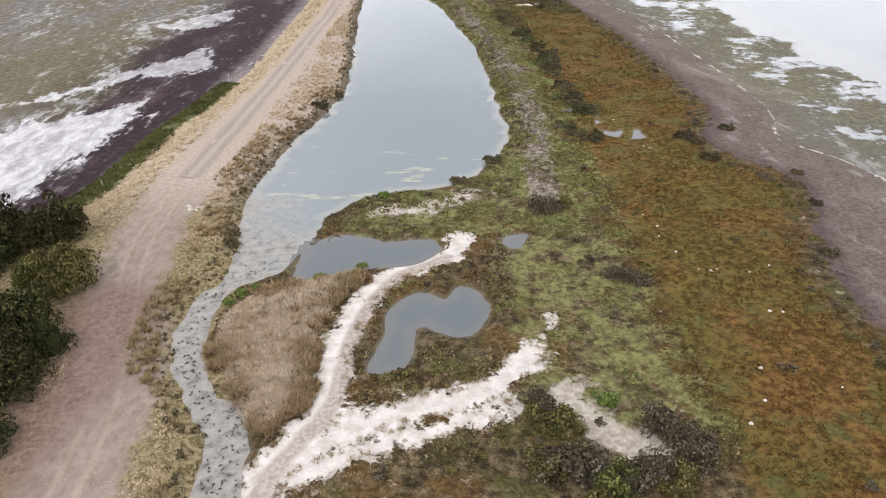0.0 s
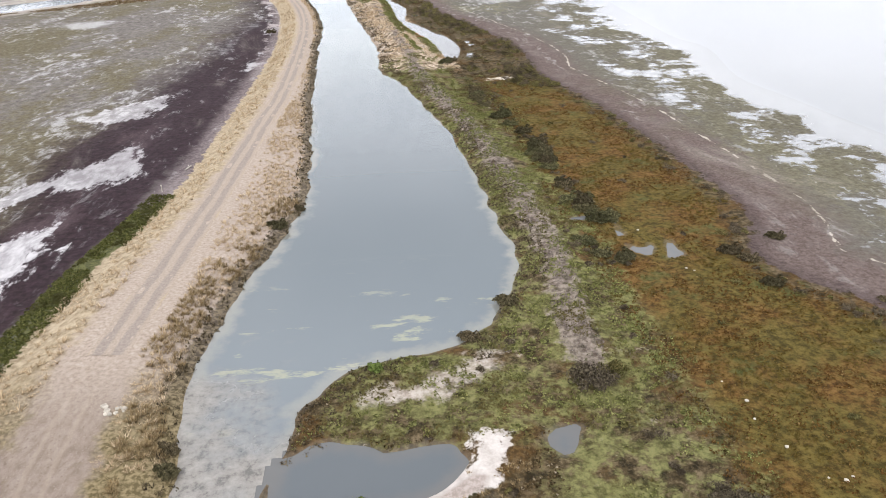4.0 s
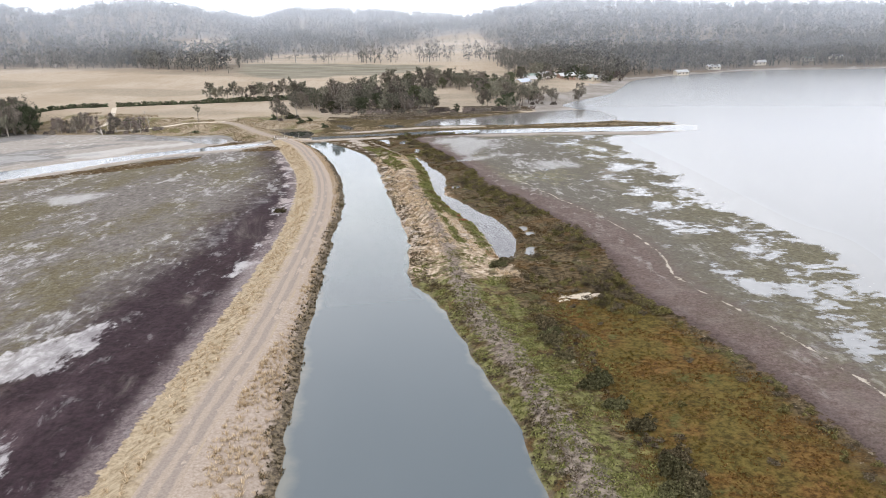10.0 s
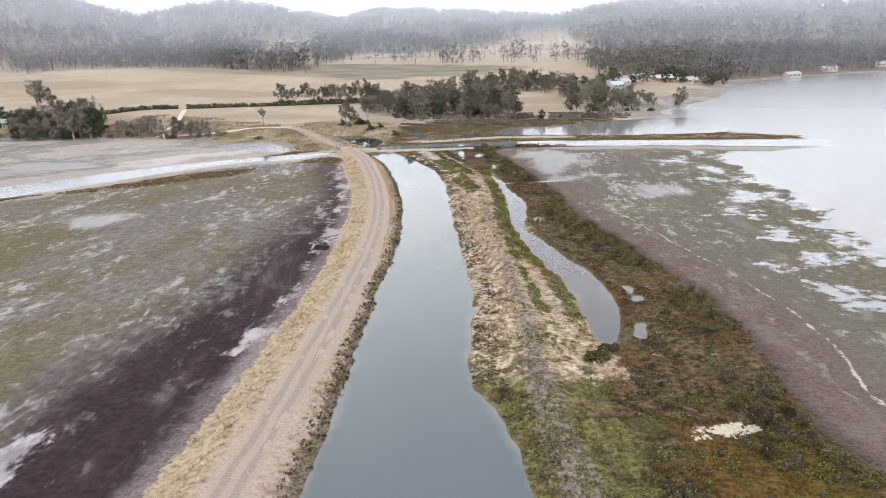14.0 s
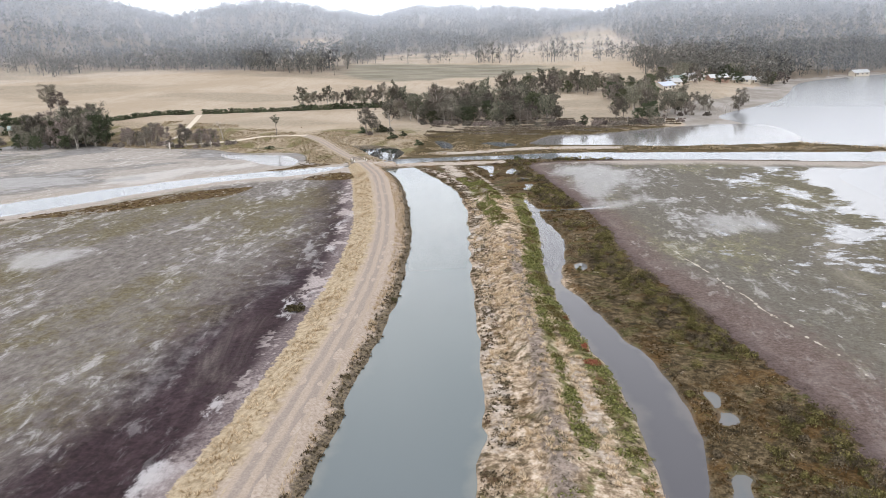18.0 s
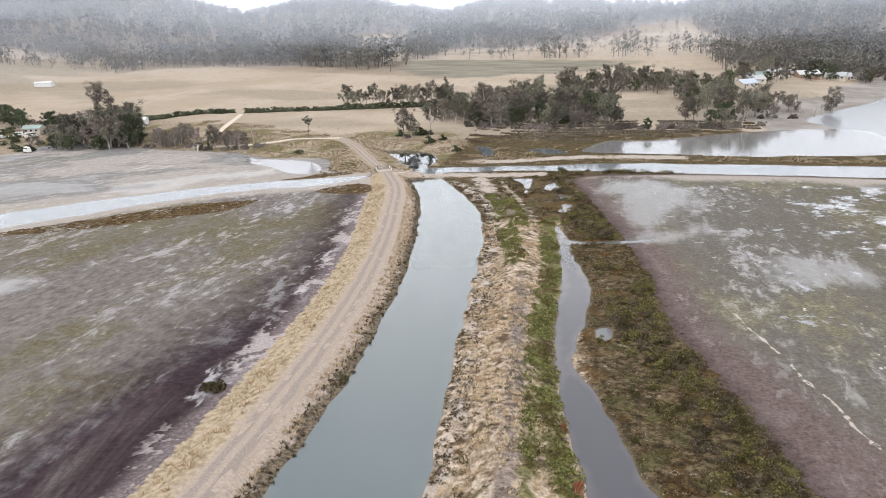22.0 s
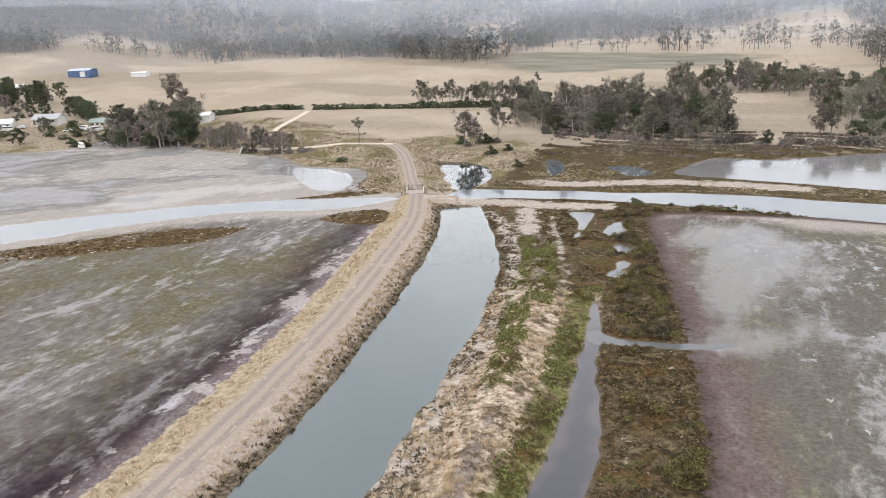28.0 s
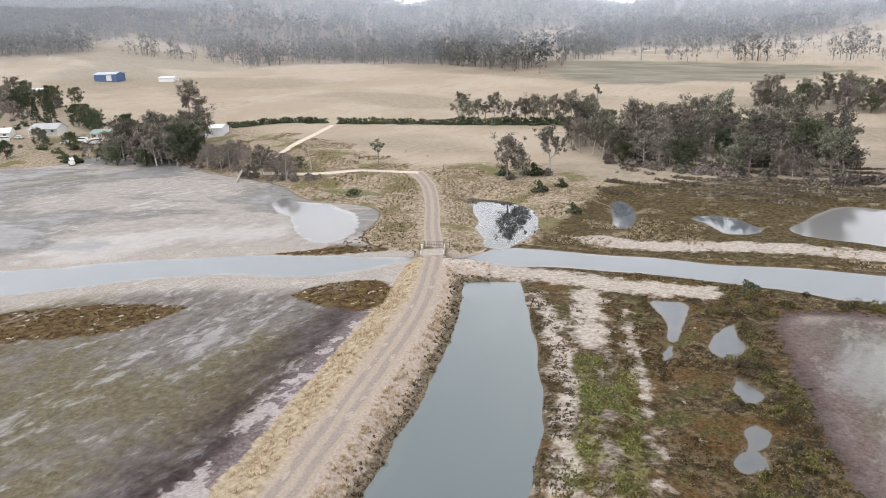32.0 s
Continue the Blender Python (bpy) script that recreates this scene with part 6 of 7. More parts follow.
p, f = sown(14000, (-45, 425), (60, 470), lambda x, y, f: (f["north"] > 30) & (f["water"] > 2.5) & (np.abs(np.sin((y + 0.12 * x + 9 * fbm(x, y, 30, 2)) * 0.5)) > 0.76) & (fbm(x, y, 10, 3) > -0.15))
stuff("scrub_belts", leaves_on(rng, p, rng.uniform(0.35, 0.95, len(p)), 14, 0.34, 0.6), island("scrub_belts", ((0.0, (0.055, 0.044, 0.034)), (0.5, (0.15, 0.125, 0.098)), (1.0, (0.34, 0.295, 0.245))), patch=0.08, patch_color=(0.10, 0.075, 0.045)), "belts of brown scrub and wrack below the grove", "scrub")

# ---- near shrubs: each its own thing ----
parts_bush = ("stems", "foliage")
wattle_a = Kind("wattle_bush", bush_mesh("wattle_a", 1, 3.6, 3.4, bark_dark, wattle_leaf, 64, 110, 0.19), "large olive-yellow wattle bush beside the gravel track", "bush", "bushes by the track", parts_bush)
wattle_b = Kind("wattle_bush", bush_mesh("wattle_b", 2, 3.4, 3.6, bark_dark, wattle_dark, 66, 110, 0.19), "large dark green wattle bush beside the gravel track", "bush", "bushes by the track", parts_bush)
for k, x, y, s, t, up in ((wattle_b, -44.0, 60.5, 1.35, 0, 1.3), (wattle_b, -38.4, 60.2, 1.05, 70, 1.3), (wattle_b, -42.5, 55.2, 1.0, 200, 1.1), (wattle_a, -33.4, 52.4, 0.98, 30, 1.35), (wattle_a, -36.6, 53.2, 0.6, 110, 1.3), (wattle_b, -34.6, 45.2, 1.2, 250, 1.25), (wattle_b, -31.0, 43.4, 0.62, 20, 1.4), (wattle_a, -38.4, 47.0, 1.0, 300, 1.2), (wattle_b, -39.6, 42.0, 1.1, 10, 1.1), (wattle_b, -34.4, 37.4, 0.72, 180, 1.2), (wattle_b, -31.4, 39.6, 1.0, 140, 1.15), (wattle_b, -35.6, 41.2, 1.15, 60, 1.2), (wattle_a, -33.0, 36.2, 0.8, 330, 1.15), (wattle_b, -30.6, 33.4, 0.75, 215, 1.1)):
    k.at(x, y, s, t, tall=up)
heath_a = Kind("heath_bush", bush_mesh("heath_a", 3, 1.9, 1.9, bark_dark, heath_leaf, 36, 70, 0.16), "grey-brown heath bush on the salt marsh", "bush", "bushes on the marsh", parts_bush)
heath_g = Kind("green_bush", bush_mesh("heath_g", 4, 1.8, 1.9, bark_dark, wattle_leaf, 36, 70, 0.16), "rounded green coastal bush on the marsh", "bush", "bushes on the marsh", parts_bush)
bright_b = Kind("bright_shrub", bush_mesh("bright_b", 5, 0.9, 0.8, bark_dark, bright_leaf, 20, 40, 0.16), "small bright green shrub on bare sand", "shrub", "", parts_bush)
for k, x, y, s, t in ((heath_a, 14.7, 34.4, 1.0, 0), (heath_a, 15.9, 32.2, 1.0, 90), (heath_g, 7.2, 35.0, 1.0, 40), (heath_a, 6.6, 36.6, 0.85, 140), (heath_a, 8.0, 31.0, 1.25, 200), (heath_g, 6.2, 31.2, 0.8, 20), (heath_g, 10.2, 29.6, 0.95, 300), (heath_a, 12.3, 30.2, 1.1, 250), (heath_g, 14.2, 30.0, 0.85, 120), (heath_g, 9.4, 27.4, 0.9, 10), (heath_a, 10.6, 66.0, 0.95, 33), (heath_g, 12.5, 66.8, 0.65, 70), (heath_a, 16.9, 52.5, 0.7, 15), (heath_a, 15.4, 53.4, 0.6, 95)):
    k.at(x, y, s, t)
for x, y, s in ((11.2, 37.4, 1.1), (-17.6, 51.3, 0.9), (-18.4, 50.1, 0.8), (-16.5, 52.2, 0.7), (-11.3, 54.4, 0.9), (-7.6, 56.2, 0.9), (-6.4, 70.0, 0.9)):
    bright_b.at(x, y, s, 50 * s)
salt_leaf = island("saltbush_leaves", ((0.0, (0.035, 0.031, 0.016)), (0.5, (0.080, 0.072, 0.036)), (1.0, (0.17, 0.152, 0.085))), each=0.3)
mud_bush = Kind("saltbush", bush_mesh("saltbush", 6, 0.9, 1.0, bark_dark, salt_leaf, 34, 60, 0.13), "dark saltbush alone at the edge of bare ground", "bush", "bushes on the marsh", parts_bush)
for x, y, s in ((-33.8, 231.6, 1.35), (-17.4, 99.0, 1.25), (-15.4, 104.6, 0.75), (6.2, 79.0, 1.1), (2.0, 73.6, 1.0), (-20.6, 60.0, 0.9), (-21.0, 62.2, 0.8), (10.6, 182.0, 1.6), (12.3, 184.5, 1.1), (31.4, 86.0, 1.2), (37.8, 88.6, 1.0), (41, 74.5, 0.7), (39.6, 66.8, 0.7), (36.2, 56.6, 0.9), (32.5, 79.0, 1.1), (-20.3, 236.0, 0.6), (18.3, 113.4, 1.2), (19.2, 124.5, 1.5), (18.0, 130, 1.4), (16.6, 134, 1.3), (15.2, 138.5, 1.35), (14, 146, 1.2), (13.2, 151.5, 1.3), (17.6, 120, 1.2), (18.6, 106.5, 1.2), (16.4, 90.4, 1.0), (17.8, 87.0, 1.1), (32.6, 84.0, 1.0)):
    mud_bush.at(x, y, s, 97 * s)
# thicket between the spoil ridge and the rust-coloured marsh
thick = random.Random(9)
for i in range(64):
    y = thick.uniform(84, 156)
    x = float(np.interp(y, [84, 106, 125, 140, 156], [17.2, 18.6, 18.2, 15.4, 12.6])) + thick.gauss(0, 1.3)
    if fbm(np.array([x]), np.array([y]), 12, 2)[0] > -0.12:
        mud_bush.at(x, y, thick.uniform(0.8, 1.7), thick.uniform(0, 360), label="dark saltbush in the thicket beside the spoil ridge")


# ---- trees of the far bank ----
gum_a = Kind("gum_tree", tree_mesh("gum_a", 21, 11.5, 4.6, bark_grey, gum_leaf, 84, 52, 0.30, 0.16, fork=7), "grey-green gum tree with an open crown", "tree", "gum trees of the grove")
gum_b = Kind("gum_tree", tree_mesh("gum_b", 22, 13, 4.0, bark_pale, gum_leaf, 70, 50, 0.30, 0.28, fork=7), "pale-trunked gum tree with a tufted crown", "tree", "gum trees of the grove")
gum_c = Kind("gum_tree", tree_mesh("gum_c", 23, 10, 4.0, bark_pale, brown_leaf, 80, 46, 0.29, 0.12, fork=7), "brownish gum tree with a dense crown", "tree", "gum trees of the grove")
gum_d = Kind("dark_tree", tree_mesh("gum_d", 24, 8.5, 4.0, bark_dark, dark_leaf, 80, 54, 0.29, 0.06, fork=7), "dark green dense tree of the grove", "tree", "gum trees of the grove")
thin_gum = Kind("gum_sapling", tree_mesh("gum_e", 25, 9, 2.6, bark_grey, gum_leaf, 12, 34, 0.45, 0.5, fork=3), "slender gum tree with a sparse crown", "tree", "trees along the field")
dead = Kind("dead_tree", tree_mesh("gum_f", 26, 8, 4.0, bark_pale, gum_leaf, bare=True, open_trunk=0.2), "bare pale dead tree", "tree", "trees along the field")
spruce = Kind("spruce_tree", conifer_mesh("spruce", 27, 15, 4.0, bark_dark, dark_leaf), "dark conical spruce beside a house", "tree", "garden trees")
hedge_bush = Kind("hedge_shrub", bush_mesh("hedge", 28, 2.6, 2.6, bark_dark, dark_leaf, 26, 26, 0.46), "dark green shrub of the field hedge", "shrub", "hedge along the field", parts_bush)
scrub_bush = Kind("scrub_bush", bush_mesh("scrub", 29, 2.2, 2.4, bark_dark, brown_leaf, 26, 34, 0.42), "brown-grey scrub bush on the shore", "bush", "scrub on the shore", parts_bush)

trng = random.Random(5)


def grove(kinds, loop, count, low=0.8, high=1.2, gap=2.2):
    """Trees strewn in a loop, none nearer than the gap to another."""
    loop = np.array(loop, float)
    lo, hi = loop.min(0), loop.max(0)
    placed, tries = [], 0
    while len(placed) < count and tries < 4000:
        tries += 1
        x, y = trng.uniform(lo[0], hi[0]), trng.uniform(lo[1], hi[1])
        if nearest(np.array([x]), np.array([y]), loop, True)[0] > 0 or any((x - a) ** 2 + (y - b) ** 2 < gap * gap for a, b in placed):
            continue
        placed.append((x, y))
        trng.choice(kinds).at(x, y, trng.uniform(low, high), trng.uniform(0, 360), 0.15, tall=trng.uniform(0.85, 1.15))


# the grove right of the bridge, its far end, and the one by the bay
grove([gum_a, gum_a, gum_b, gum_c, gum_c, gum_d, dead], [(-66, 472), (-50, 456), (-32, 452), (-14, 450), (4, 452), (10, 456), (8, 474), (0, 494), (-20, 500), (-60, 504), (-74, 494)], 130, 0.55, 1.25, 3.2)
grove([gum_a, gum_d, gum_b, gum_c], [(-26, 578), (18, 576), (36, 560), (42, 520), (34, 484), (50, 476), (60, 520), (64, 560), (48, 600), (10, 606), (-24, 600)], 66, 0.7, 1.1, 4.2)
grove([gum_a, gum_c, gum_d, gum_d, gum_b], [(-228, 428), (-204, 430), (-186, 436), (-198, 450), (-214, 468), (-238, 464), (-248, 456)], 54, 0.65, 1.4, 3.0)
grove([scrub_bush, scrub_bush, gum_c], [(-186, 432), (-150, 420.5), (-128, 415), (-122, 419), (-150, 426), (-180, 438)], 30, 0.5, 0.95, 2.4)
grove([scrub_bush], [(-66, 468), (-48, 452), (-20, 446), (20, 445), (60, 452), (62, 458), (20, 452), (-20, 455), (-50, 462)], 42, 0.6, 1.1, 2.4)
grove([gum_a, gum_d, dead, scrub_bush], [(22, 452), (50, 455), (58, 470), (42, 480), (36, 468), (26, 462)], 12, 0.6, 0.9, 3.0)
gum_a.at(-272, 515, 1.35, 40, label="tall olive gum tree above the bay grove")
gum_c.at(-262, 508, 1.3, 80)
for k, x, y, s in ((gum_a, -70, 430, 0.95), (gum_c, -67.5, 431.5, 0.7), (gum_b, -62, 441, 0.95), (hedge_bush, -72, 432.5, 0.9), (hedge_bush, -64.5, 435.5, 1.1), (scrub_bush, -61, 436, 0.8), (scrub_bush, -68, 428, 0.7), (hedge_bush, -104.5, 409.6, 1.0), (hedge_bush, -106.6, 411.4, 0.8), (thin_gum, -108, 428, 0.95), (dead, -132, 428, 1.0), (dead, -153, 430, 0.8), (gum_d, -142, 428, 0.6), (gum_d, -136.5, 429, 0.45), (gum_c, -164, 432, 0.85), (thin_gum, -150, 431, 0.7), (hedge_bush, -44, 404, 0.75), (hedge_bush, -57, 419, 0.9), (hedge_bush, -53.5, 425, 0.7), (thin_gum, 9, 606, 1.1), (gum_b, 10, 610, 1.0), (gum_d, 20, 447, 0.5), (hedge_bush, -5.9, 366.2, 0.5), (thin_gum, -86, 572, 1.1), (dead, 54, 452, 0.8)):
    k.at(x, y, s, 61 * s + x)
for x, y, s in ((-318, 474, 1.0), (-326, 472, 0.8), (-345, 492, 0.95)):
    spruce.at(x, y, s, 10 * s)
grove([gum_a, gum_d, gum_d, gum_c], [(66, 596), (84, 592), (100, 622), (132, 636), (172, 660), (178, 690), (140, 700), (96, 668), (74, 628)], 34, 0.7, 1.15, 6)
grove([gum_a, gum_c, scrub_bush, dead], [(38, 470), (62, 470), (92, 484), (104, 512), (92, 530), (64, 500), (44, 482)], 26, 0.6, 1.0, 4)
grove([hedge_bush, gum_d], [(-300, 462), (-240, 466), (-238, 474), (-300, 478)], 14, 0.7, 1.1, 5)
grove([gum_a, gum_c, gum_d], [(-480, 470), (-340, 455), (-318, 480), (-345, 520), (-480, 540)], 40, 0.9, 1.3, 6)
for x, y, s in ((-245, 428, 1.0), (-241, 429, 1.1), (-251, 431, 1.0), (-262, 444, 0.9)):
    hedge_bush.at(x, y, s, 30 * s)
garden_rng = random.Random(3)
homes = ((-291, 454), (-268, 463), (-258, 470), (-314, 446), (-340, 444), (-372, 458), (-268, 453), (-271, 447), (-263, 455), (-241, 428), (-238.5, 425.5), (-300, 446), (-304, 441))
for i in range(90):
    x = garden_rng.uniform(-385, -236)
    y = 412 + 0.10 * (-236 - x) + garden_rng.uniform(14, 66)
    if min(math.hypot(x - a, y - b) for a, b in homes) > 8.5:
        garden_rng.choice([hedge_bush, hedge_bush, scrub_bush, scrub_bush, gum_d, gum_c]).at(x, y, garden_rng.uniform(0.45, 0.95), garden_rng.uniform(0, 360))
for k, x, y, s, up in ((gum_d, -306, 424, 1.15, 1.7), (gum_c, -309, 426, 1.0, 1.6), (gum_d, -290, 420, 1.25, 1.6), (gum_c, -287, 422, 0.9, 1.4), (gum_d, -268, 420, 0.8, 1.0), (gum_c, -318, 430, 1.0, 1.3)):
    k.at(x, y, s, 40 * s + x, tall=up)
# field hedge, broken by the farm track; gums at its far end
for i in range(74):
    f = i / 73
    x, y = -229 + f * 150, 497 + f * 28
    if -182.5 < x < -177:
        continue
    hedge_bush.at(x + trng.uniform(-0.6, 0.6), y + trng.uniform(-1, 1), trng.uniform(0.75, 1.05) * (1.0 if x < -128 else 1.2), trng.uniform(0, 360), 0.3)
for i in range(15):
    x = -126 + i * 3.6
    trng.choice([gum_a, thin_gum, gum_b]).at(x, 517 + 0.19 * (x + 126) + trng.uniform(-1.5, 3), trng.uniform(0.7, 1.0), trng.uniform(0, 360))


# ---- woods: far trees as stuff ----
def far_trees(count, lo, hi, rule, tall, mat, name, label, per=30, leaf=0.09, k=4, low=0.2):
    x, y = place_points(rng, count, lo, hi)
    keep = rule(x, y)
    x, y = x[keep], y[keep]
    z = height(x, y) - 0.3
    h = tall[0] + (tall[1] - tall[0]) * rng.random(len(x)) ** 1.4
    base = np.stack([x, y, z], 1)
    a = rng.uniform(0, np.pi, len(x))
    w = np.stack([np.cos(a), np.sin(a), 0 * a], 1) * (0.022 * h)[:, None]
    top = base + np.stack([0 * h, 0 * h, 0.85 * h], 1)
    stems = np.stack([base - w, base + w, top], 1)
    c = np.repeat(base, k, 0)
    hh = np.repeat(h, k)
    f = rng.uniform(low, 0.9, len(c))
    c = c + np.stack([rng.normal(0, 0.12, len(c)) * hh, rng.normal(0, 0.12, len(c)) * hh, f * hh], 1)
    crowns = leaves_on(rng, c, hh * rng.uniform(0.10, 0.22, len(c)), per // k + 2, hh * leaf, 1.0, 0.2, True)
    return stuff(name, np.concatenate([stems, crowns]), mat, label, "forest")


def off_lagoon(x, y, gap):
    return nearest(x, y, loops["lagoon"], True) > gap


def polar(x, y):
    return np.hypot(x - 5, y - 150), np.degrees(np.arctan2(x - 5, y - 150))


def hill_rule(x, y):
    r, az = polar(x, y)
    ok = (r > 560) & (r < 1420) & (np.abs(az) < 75) & (x * 0.8 + y > -100)
    ok[ok] &= woods(x[ok], y[ok]) > 0
    ok[ok] &= (rng.random(ok.sum()) < np.interp(r[ok], [600, 1000, 1400], [0.85, 0.8, 0.55])) & off_lagoon(x[ok], y[ok], 22)
    return ok


far_trees(66000, (-1400, 300), (1200, 1600), hill_rule, (8, 19), hazed_hill_leaf, "hill_forest", "grey-green gum forest covering the hills", 25, 0.095, 5)


def paddock_rule(x, y):
    r, az = polar(x, y)
    d = (x + 58) * -0.46 + (y - 367) * 0.888
    edge = np.abs(np.hypot(x - 5, y - 150) - np.interp(az, WOOD_AZ, WOOD_R) + 14) < 14
    edge &= (az < -13) & (fbm(x, y, 30, 2) > -0.3)
    roadside = (np.abs(y - np.interp(x, [-206, -73, 35, 107], [790, 784, 799, 809])) < 7) & (x > -190) & (x < 130) & (fbm(x, y, 22, 2) > 0.15)
    front = (np.abs(y - 824 - 0.1 * (x - 20)) < 13) & (x > 14) & (x < 210) & (fbm(x, y, 18, 2) > 0.1)
    belt = (np.abs(x + 405) < 9) & (y > 698) & (y < 790)
    shed_row = (np.abs(d - 497) < 9) & (x < -405) & (x > -520)
    sparse = (rng.random(len(x)) < 0.07) & (d > 380) & (y > 800) & (fbm(x, y, 60, 2) > -0.25) & (az > -17) & (az < 12)
    right = (x > 78) & (y > 640) & (y < 900) & (x < 700) & (fbm(x, y, 60, 3) > -0.35) & (d > 90) & ~((x < 150) & (y < 665)) & (y < 800 + 0.35 * (x - 80))
    return (r < 1000) & (np.abs(az) < 75) & (edge | roadside | front | belt | shed_row | sparse | right) & (d > 60) & off_lagoon(x, y, 15)


far_trees(30000, (-700, 480), (750, 1060), paddock_rule, (6, 20), near_hill_leaf, "paddock_trees", "rows of gum trees between the far paddocks", 54, 0.065, 7, 0.28)


# ---- bridge, gate and small things by the road ----
concrete = plain("concrete", (0.38, 0.335, 0.29), 0.2, 2.5)
white_paint = plain("white_paint", (0.78, 0.77, 0.74), 0.08, 3.0, 0.6)
steel = plain("steel", (0.16, 0.155, 0.15), 0.25, 4.0, 0.5, 0.8)
old_wood = plain("old_wood", (0.20, 0.165, 0.13), 0.3, 5.0)
stone = plain("stone", (0.46, 0.42, 0.36), 0.25, 3.0, random_tint=0.15)


def box(sx, sy, sz, at=(0, 0, 0), bevel=0.03, taper=1.0):
    bm = bmesh.new()
    bmesh.ops.create_cube(bm, size=1, matrix=Matrix.Translation(at) @ Matrix.Diagonal((sx, sy, sz, 1)))
    if taper != 1.0:
        for v in bm.verts:
            if v.co.z > at[2]:
                v.co.x, v.co.y = at[0] + (v.co.x - at[0]) * taper, at[1] + (v.co.y - at[1]) * taper
    if bevel:
        bmesh.ops.bevel(bm, geom=bm.edges[:], offset=min(bevel, 0.3 * min(sx, sy, sz)), segments=1, affect="EDGES")
    return bm


def part(name, bm, mat, parent, label="", at=None):
    m = bpy.data.meshes.new(name)
    bm.to_mesh(m)
    bm.free()
    m.materials.append(mat)
    ob = new(name, m)
    ob.parent = parent
    if at is not None:
        ob.matrix_basis = at
    if label:
        ob["label"] = label
    return ob


def rod(a, b, r, sides=6):
    """A thin round bar from a to b as a bmesh."""
    a, b = Vector(a), Vector(b)
    bm = bmesh.new()
    bmesh.ops.create_cone(bm, cap_ends=True, segments=sides, radius1=r, radius2=r, depth=(b - a).length, matrix=Matrix.Translation((a + b) / 2) @ (b - a).to_track_quat("Z", "Y").to_matrix().to_4x4())
    return bm


turn = math.degrees(math.atan2(0.43, 0.90))
bridge = tagged(new("bridge"), "short concrete road bridge over the narrow river", "bridge")
bridge.matrix_basis = pose(-57.0, 364.6, CREST, 0, 0, turn)
part("deck", box(4.0, 4.4, 0.28, (0, 0, -0.06), 0.05), concrete, bridge, "pale worn concrete deck")
for s in (-1, 1):
    part("kerb", box(0.22, 4.4, 0.2, (1.98 * s, 0, 0.17), 0.04), concrete, bridge)
    part("abutment", box(4.6, 0.5, 1.7, (0, 2.1 * s, -1.0), 0.06), concrete, bridge, "dark stained abutment")
    for q in (-1, 1):
        part("marker_post", box(0.2, 0.2, 0.85, (2.0 * s, 2.0 * q, 0.5), 0.03, 0.9), white_paint, bridge, "white painted corner post")
gate = tagged(new("metal_gate"), "closed dark steel farm gate across the track", "gate")
gate.matrix_basis = pose(-57.9, 366.9, CREST + 0.02, 0, 0, turn)
for s in (-1, 1):
    part("gate_post", rod((1.75 * s, 0, -0.3), (1.75 * s, 0, 1.45), 0.09, 8), old_wood, gate, "dark wooden gate post")
    part("wing_post", rod((2.7 * s, 0.1, -0.4), (2.7 * s, 0.1, 1.2), 0.07, 8), old_wood, gate)
    for h in (0.5, 1.0):
        part("wing_rail", rod((1.75 * s, 0, h), (2.7 * s, 0.1, h), 0.03), steel, gate)
for h in (0.2, 0.45, 0.72, 1.0, 1.22):
    part("rail", rod((-1.66, 0, h), (1.66, 0, h), 0.028), steel, gate)
for i in range(9):
    part("upright", rod((-1.6 + 0.4 * i, 0.03, 0.18), (-1.6 + 0.4 * i, 0.03, 1.24), 0.02), steel, gate)


def post(name, x, y, tall, r, mat, label, lean=0.0):
    ob = tagged(new(name), label, "post")
    ob.matrix_basis = pose(x, y, float(height(x, y)[0]) - 0.25, lean, lean * 0.6, 0)
    part("shaft", rod((0, 0, 0), (0, 0, tall + 0.25), r, 8), mat, ob)
    part("cap", box(2.2 * r, 2.2 * r, 0.06, (0, 0, tall + 0.26), 0.01), mat, ob)
    return ob


post("fence_post", -89.5, 432, 1.6, 0.12, old_wood, "dark wooden post beside the end of the track")
post("marker_stake", -34.3, 113.2, 1.0, 0.07, bark_pale, "pale weathered stake in the dark mud", 6)
post("marker_stake", -38.9, 74.0, 0.7, 0.05, bark_pale, "pale weathered stake in the dark mud", -8)
log = tagged(new("driftwood_log"), "pale driftwood log at the foot of the causeway", "log")
log.matrix_basis = pose(-32.8, 122.0, 0.18, 0, 0, 70)
part("stem", rod((-0.8, 0, 0), (0.8, 0, 0.06), 0.11, 8), bark_pale, log)
part("stub", rod((0.3, 0, 0), (0.5, 0.3, 0.25), 0.05, 6), bark_pale, log)
log = tagged(new("fallen_tree"), "bleached fallen tree lying over the bay shore", "log")
log.matrix_basis = pose(-150.6, 417.0, 0.6, 0, -12, 118)
part("stem", rod((-4.5, 0, 0), (4.5, 0, 1.0), 0.3, 8), bark_pale, log)
for i, (x, s) in enumerate(((2.0, 1), (3.2, -1), (0.5, 1))):
    part("branch", rod((x, 0, 0.6), (x + 1.4, 1.5 * s, 1.3), 0.1, 6), bark_pale, log)


def lump(seed, size):
    rng2 = random.Random(seed)
    bm = bmesh.new()
    bmesh.ops.create_icosphere(bm, subdivisions=1, radius=size)
    for v in bm.verts:
        v.co *= rng2.uniform(0.75, 1.2)
        v.co.z *= 0.6
    return bm


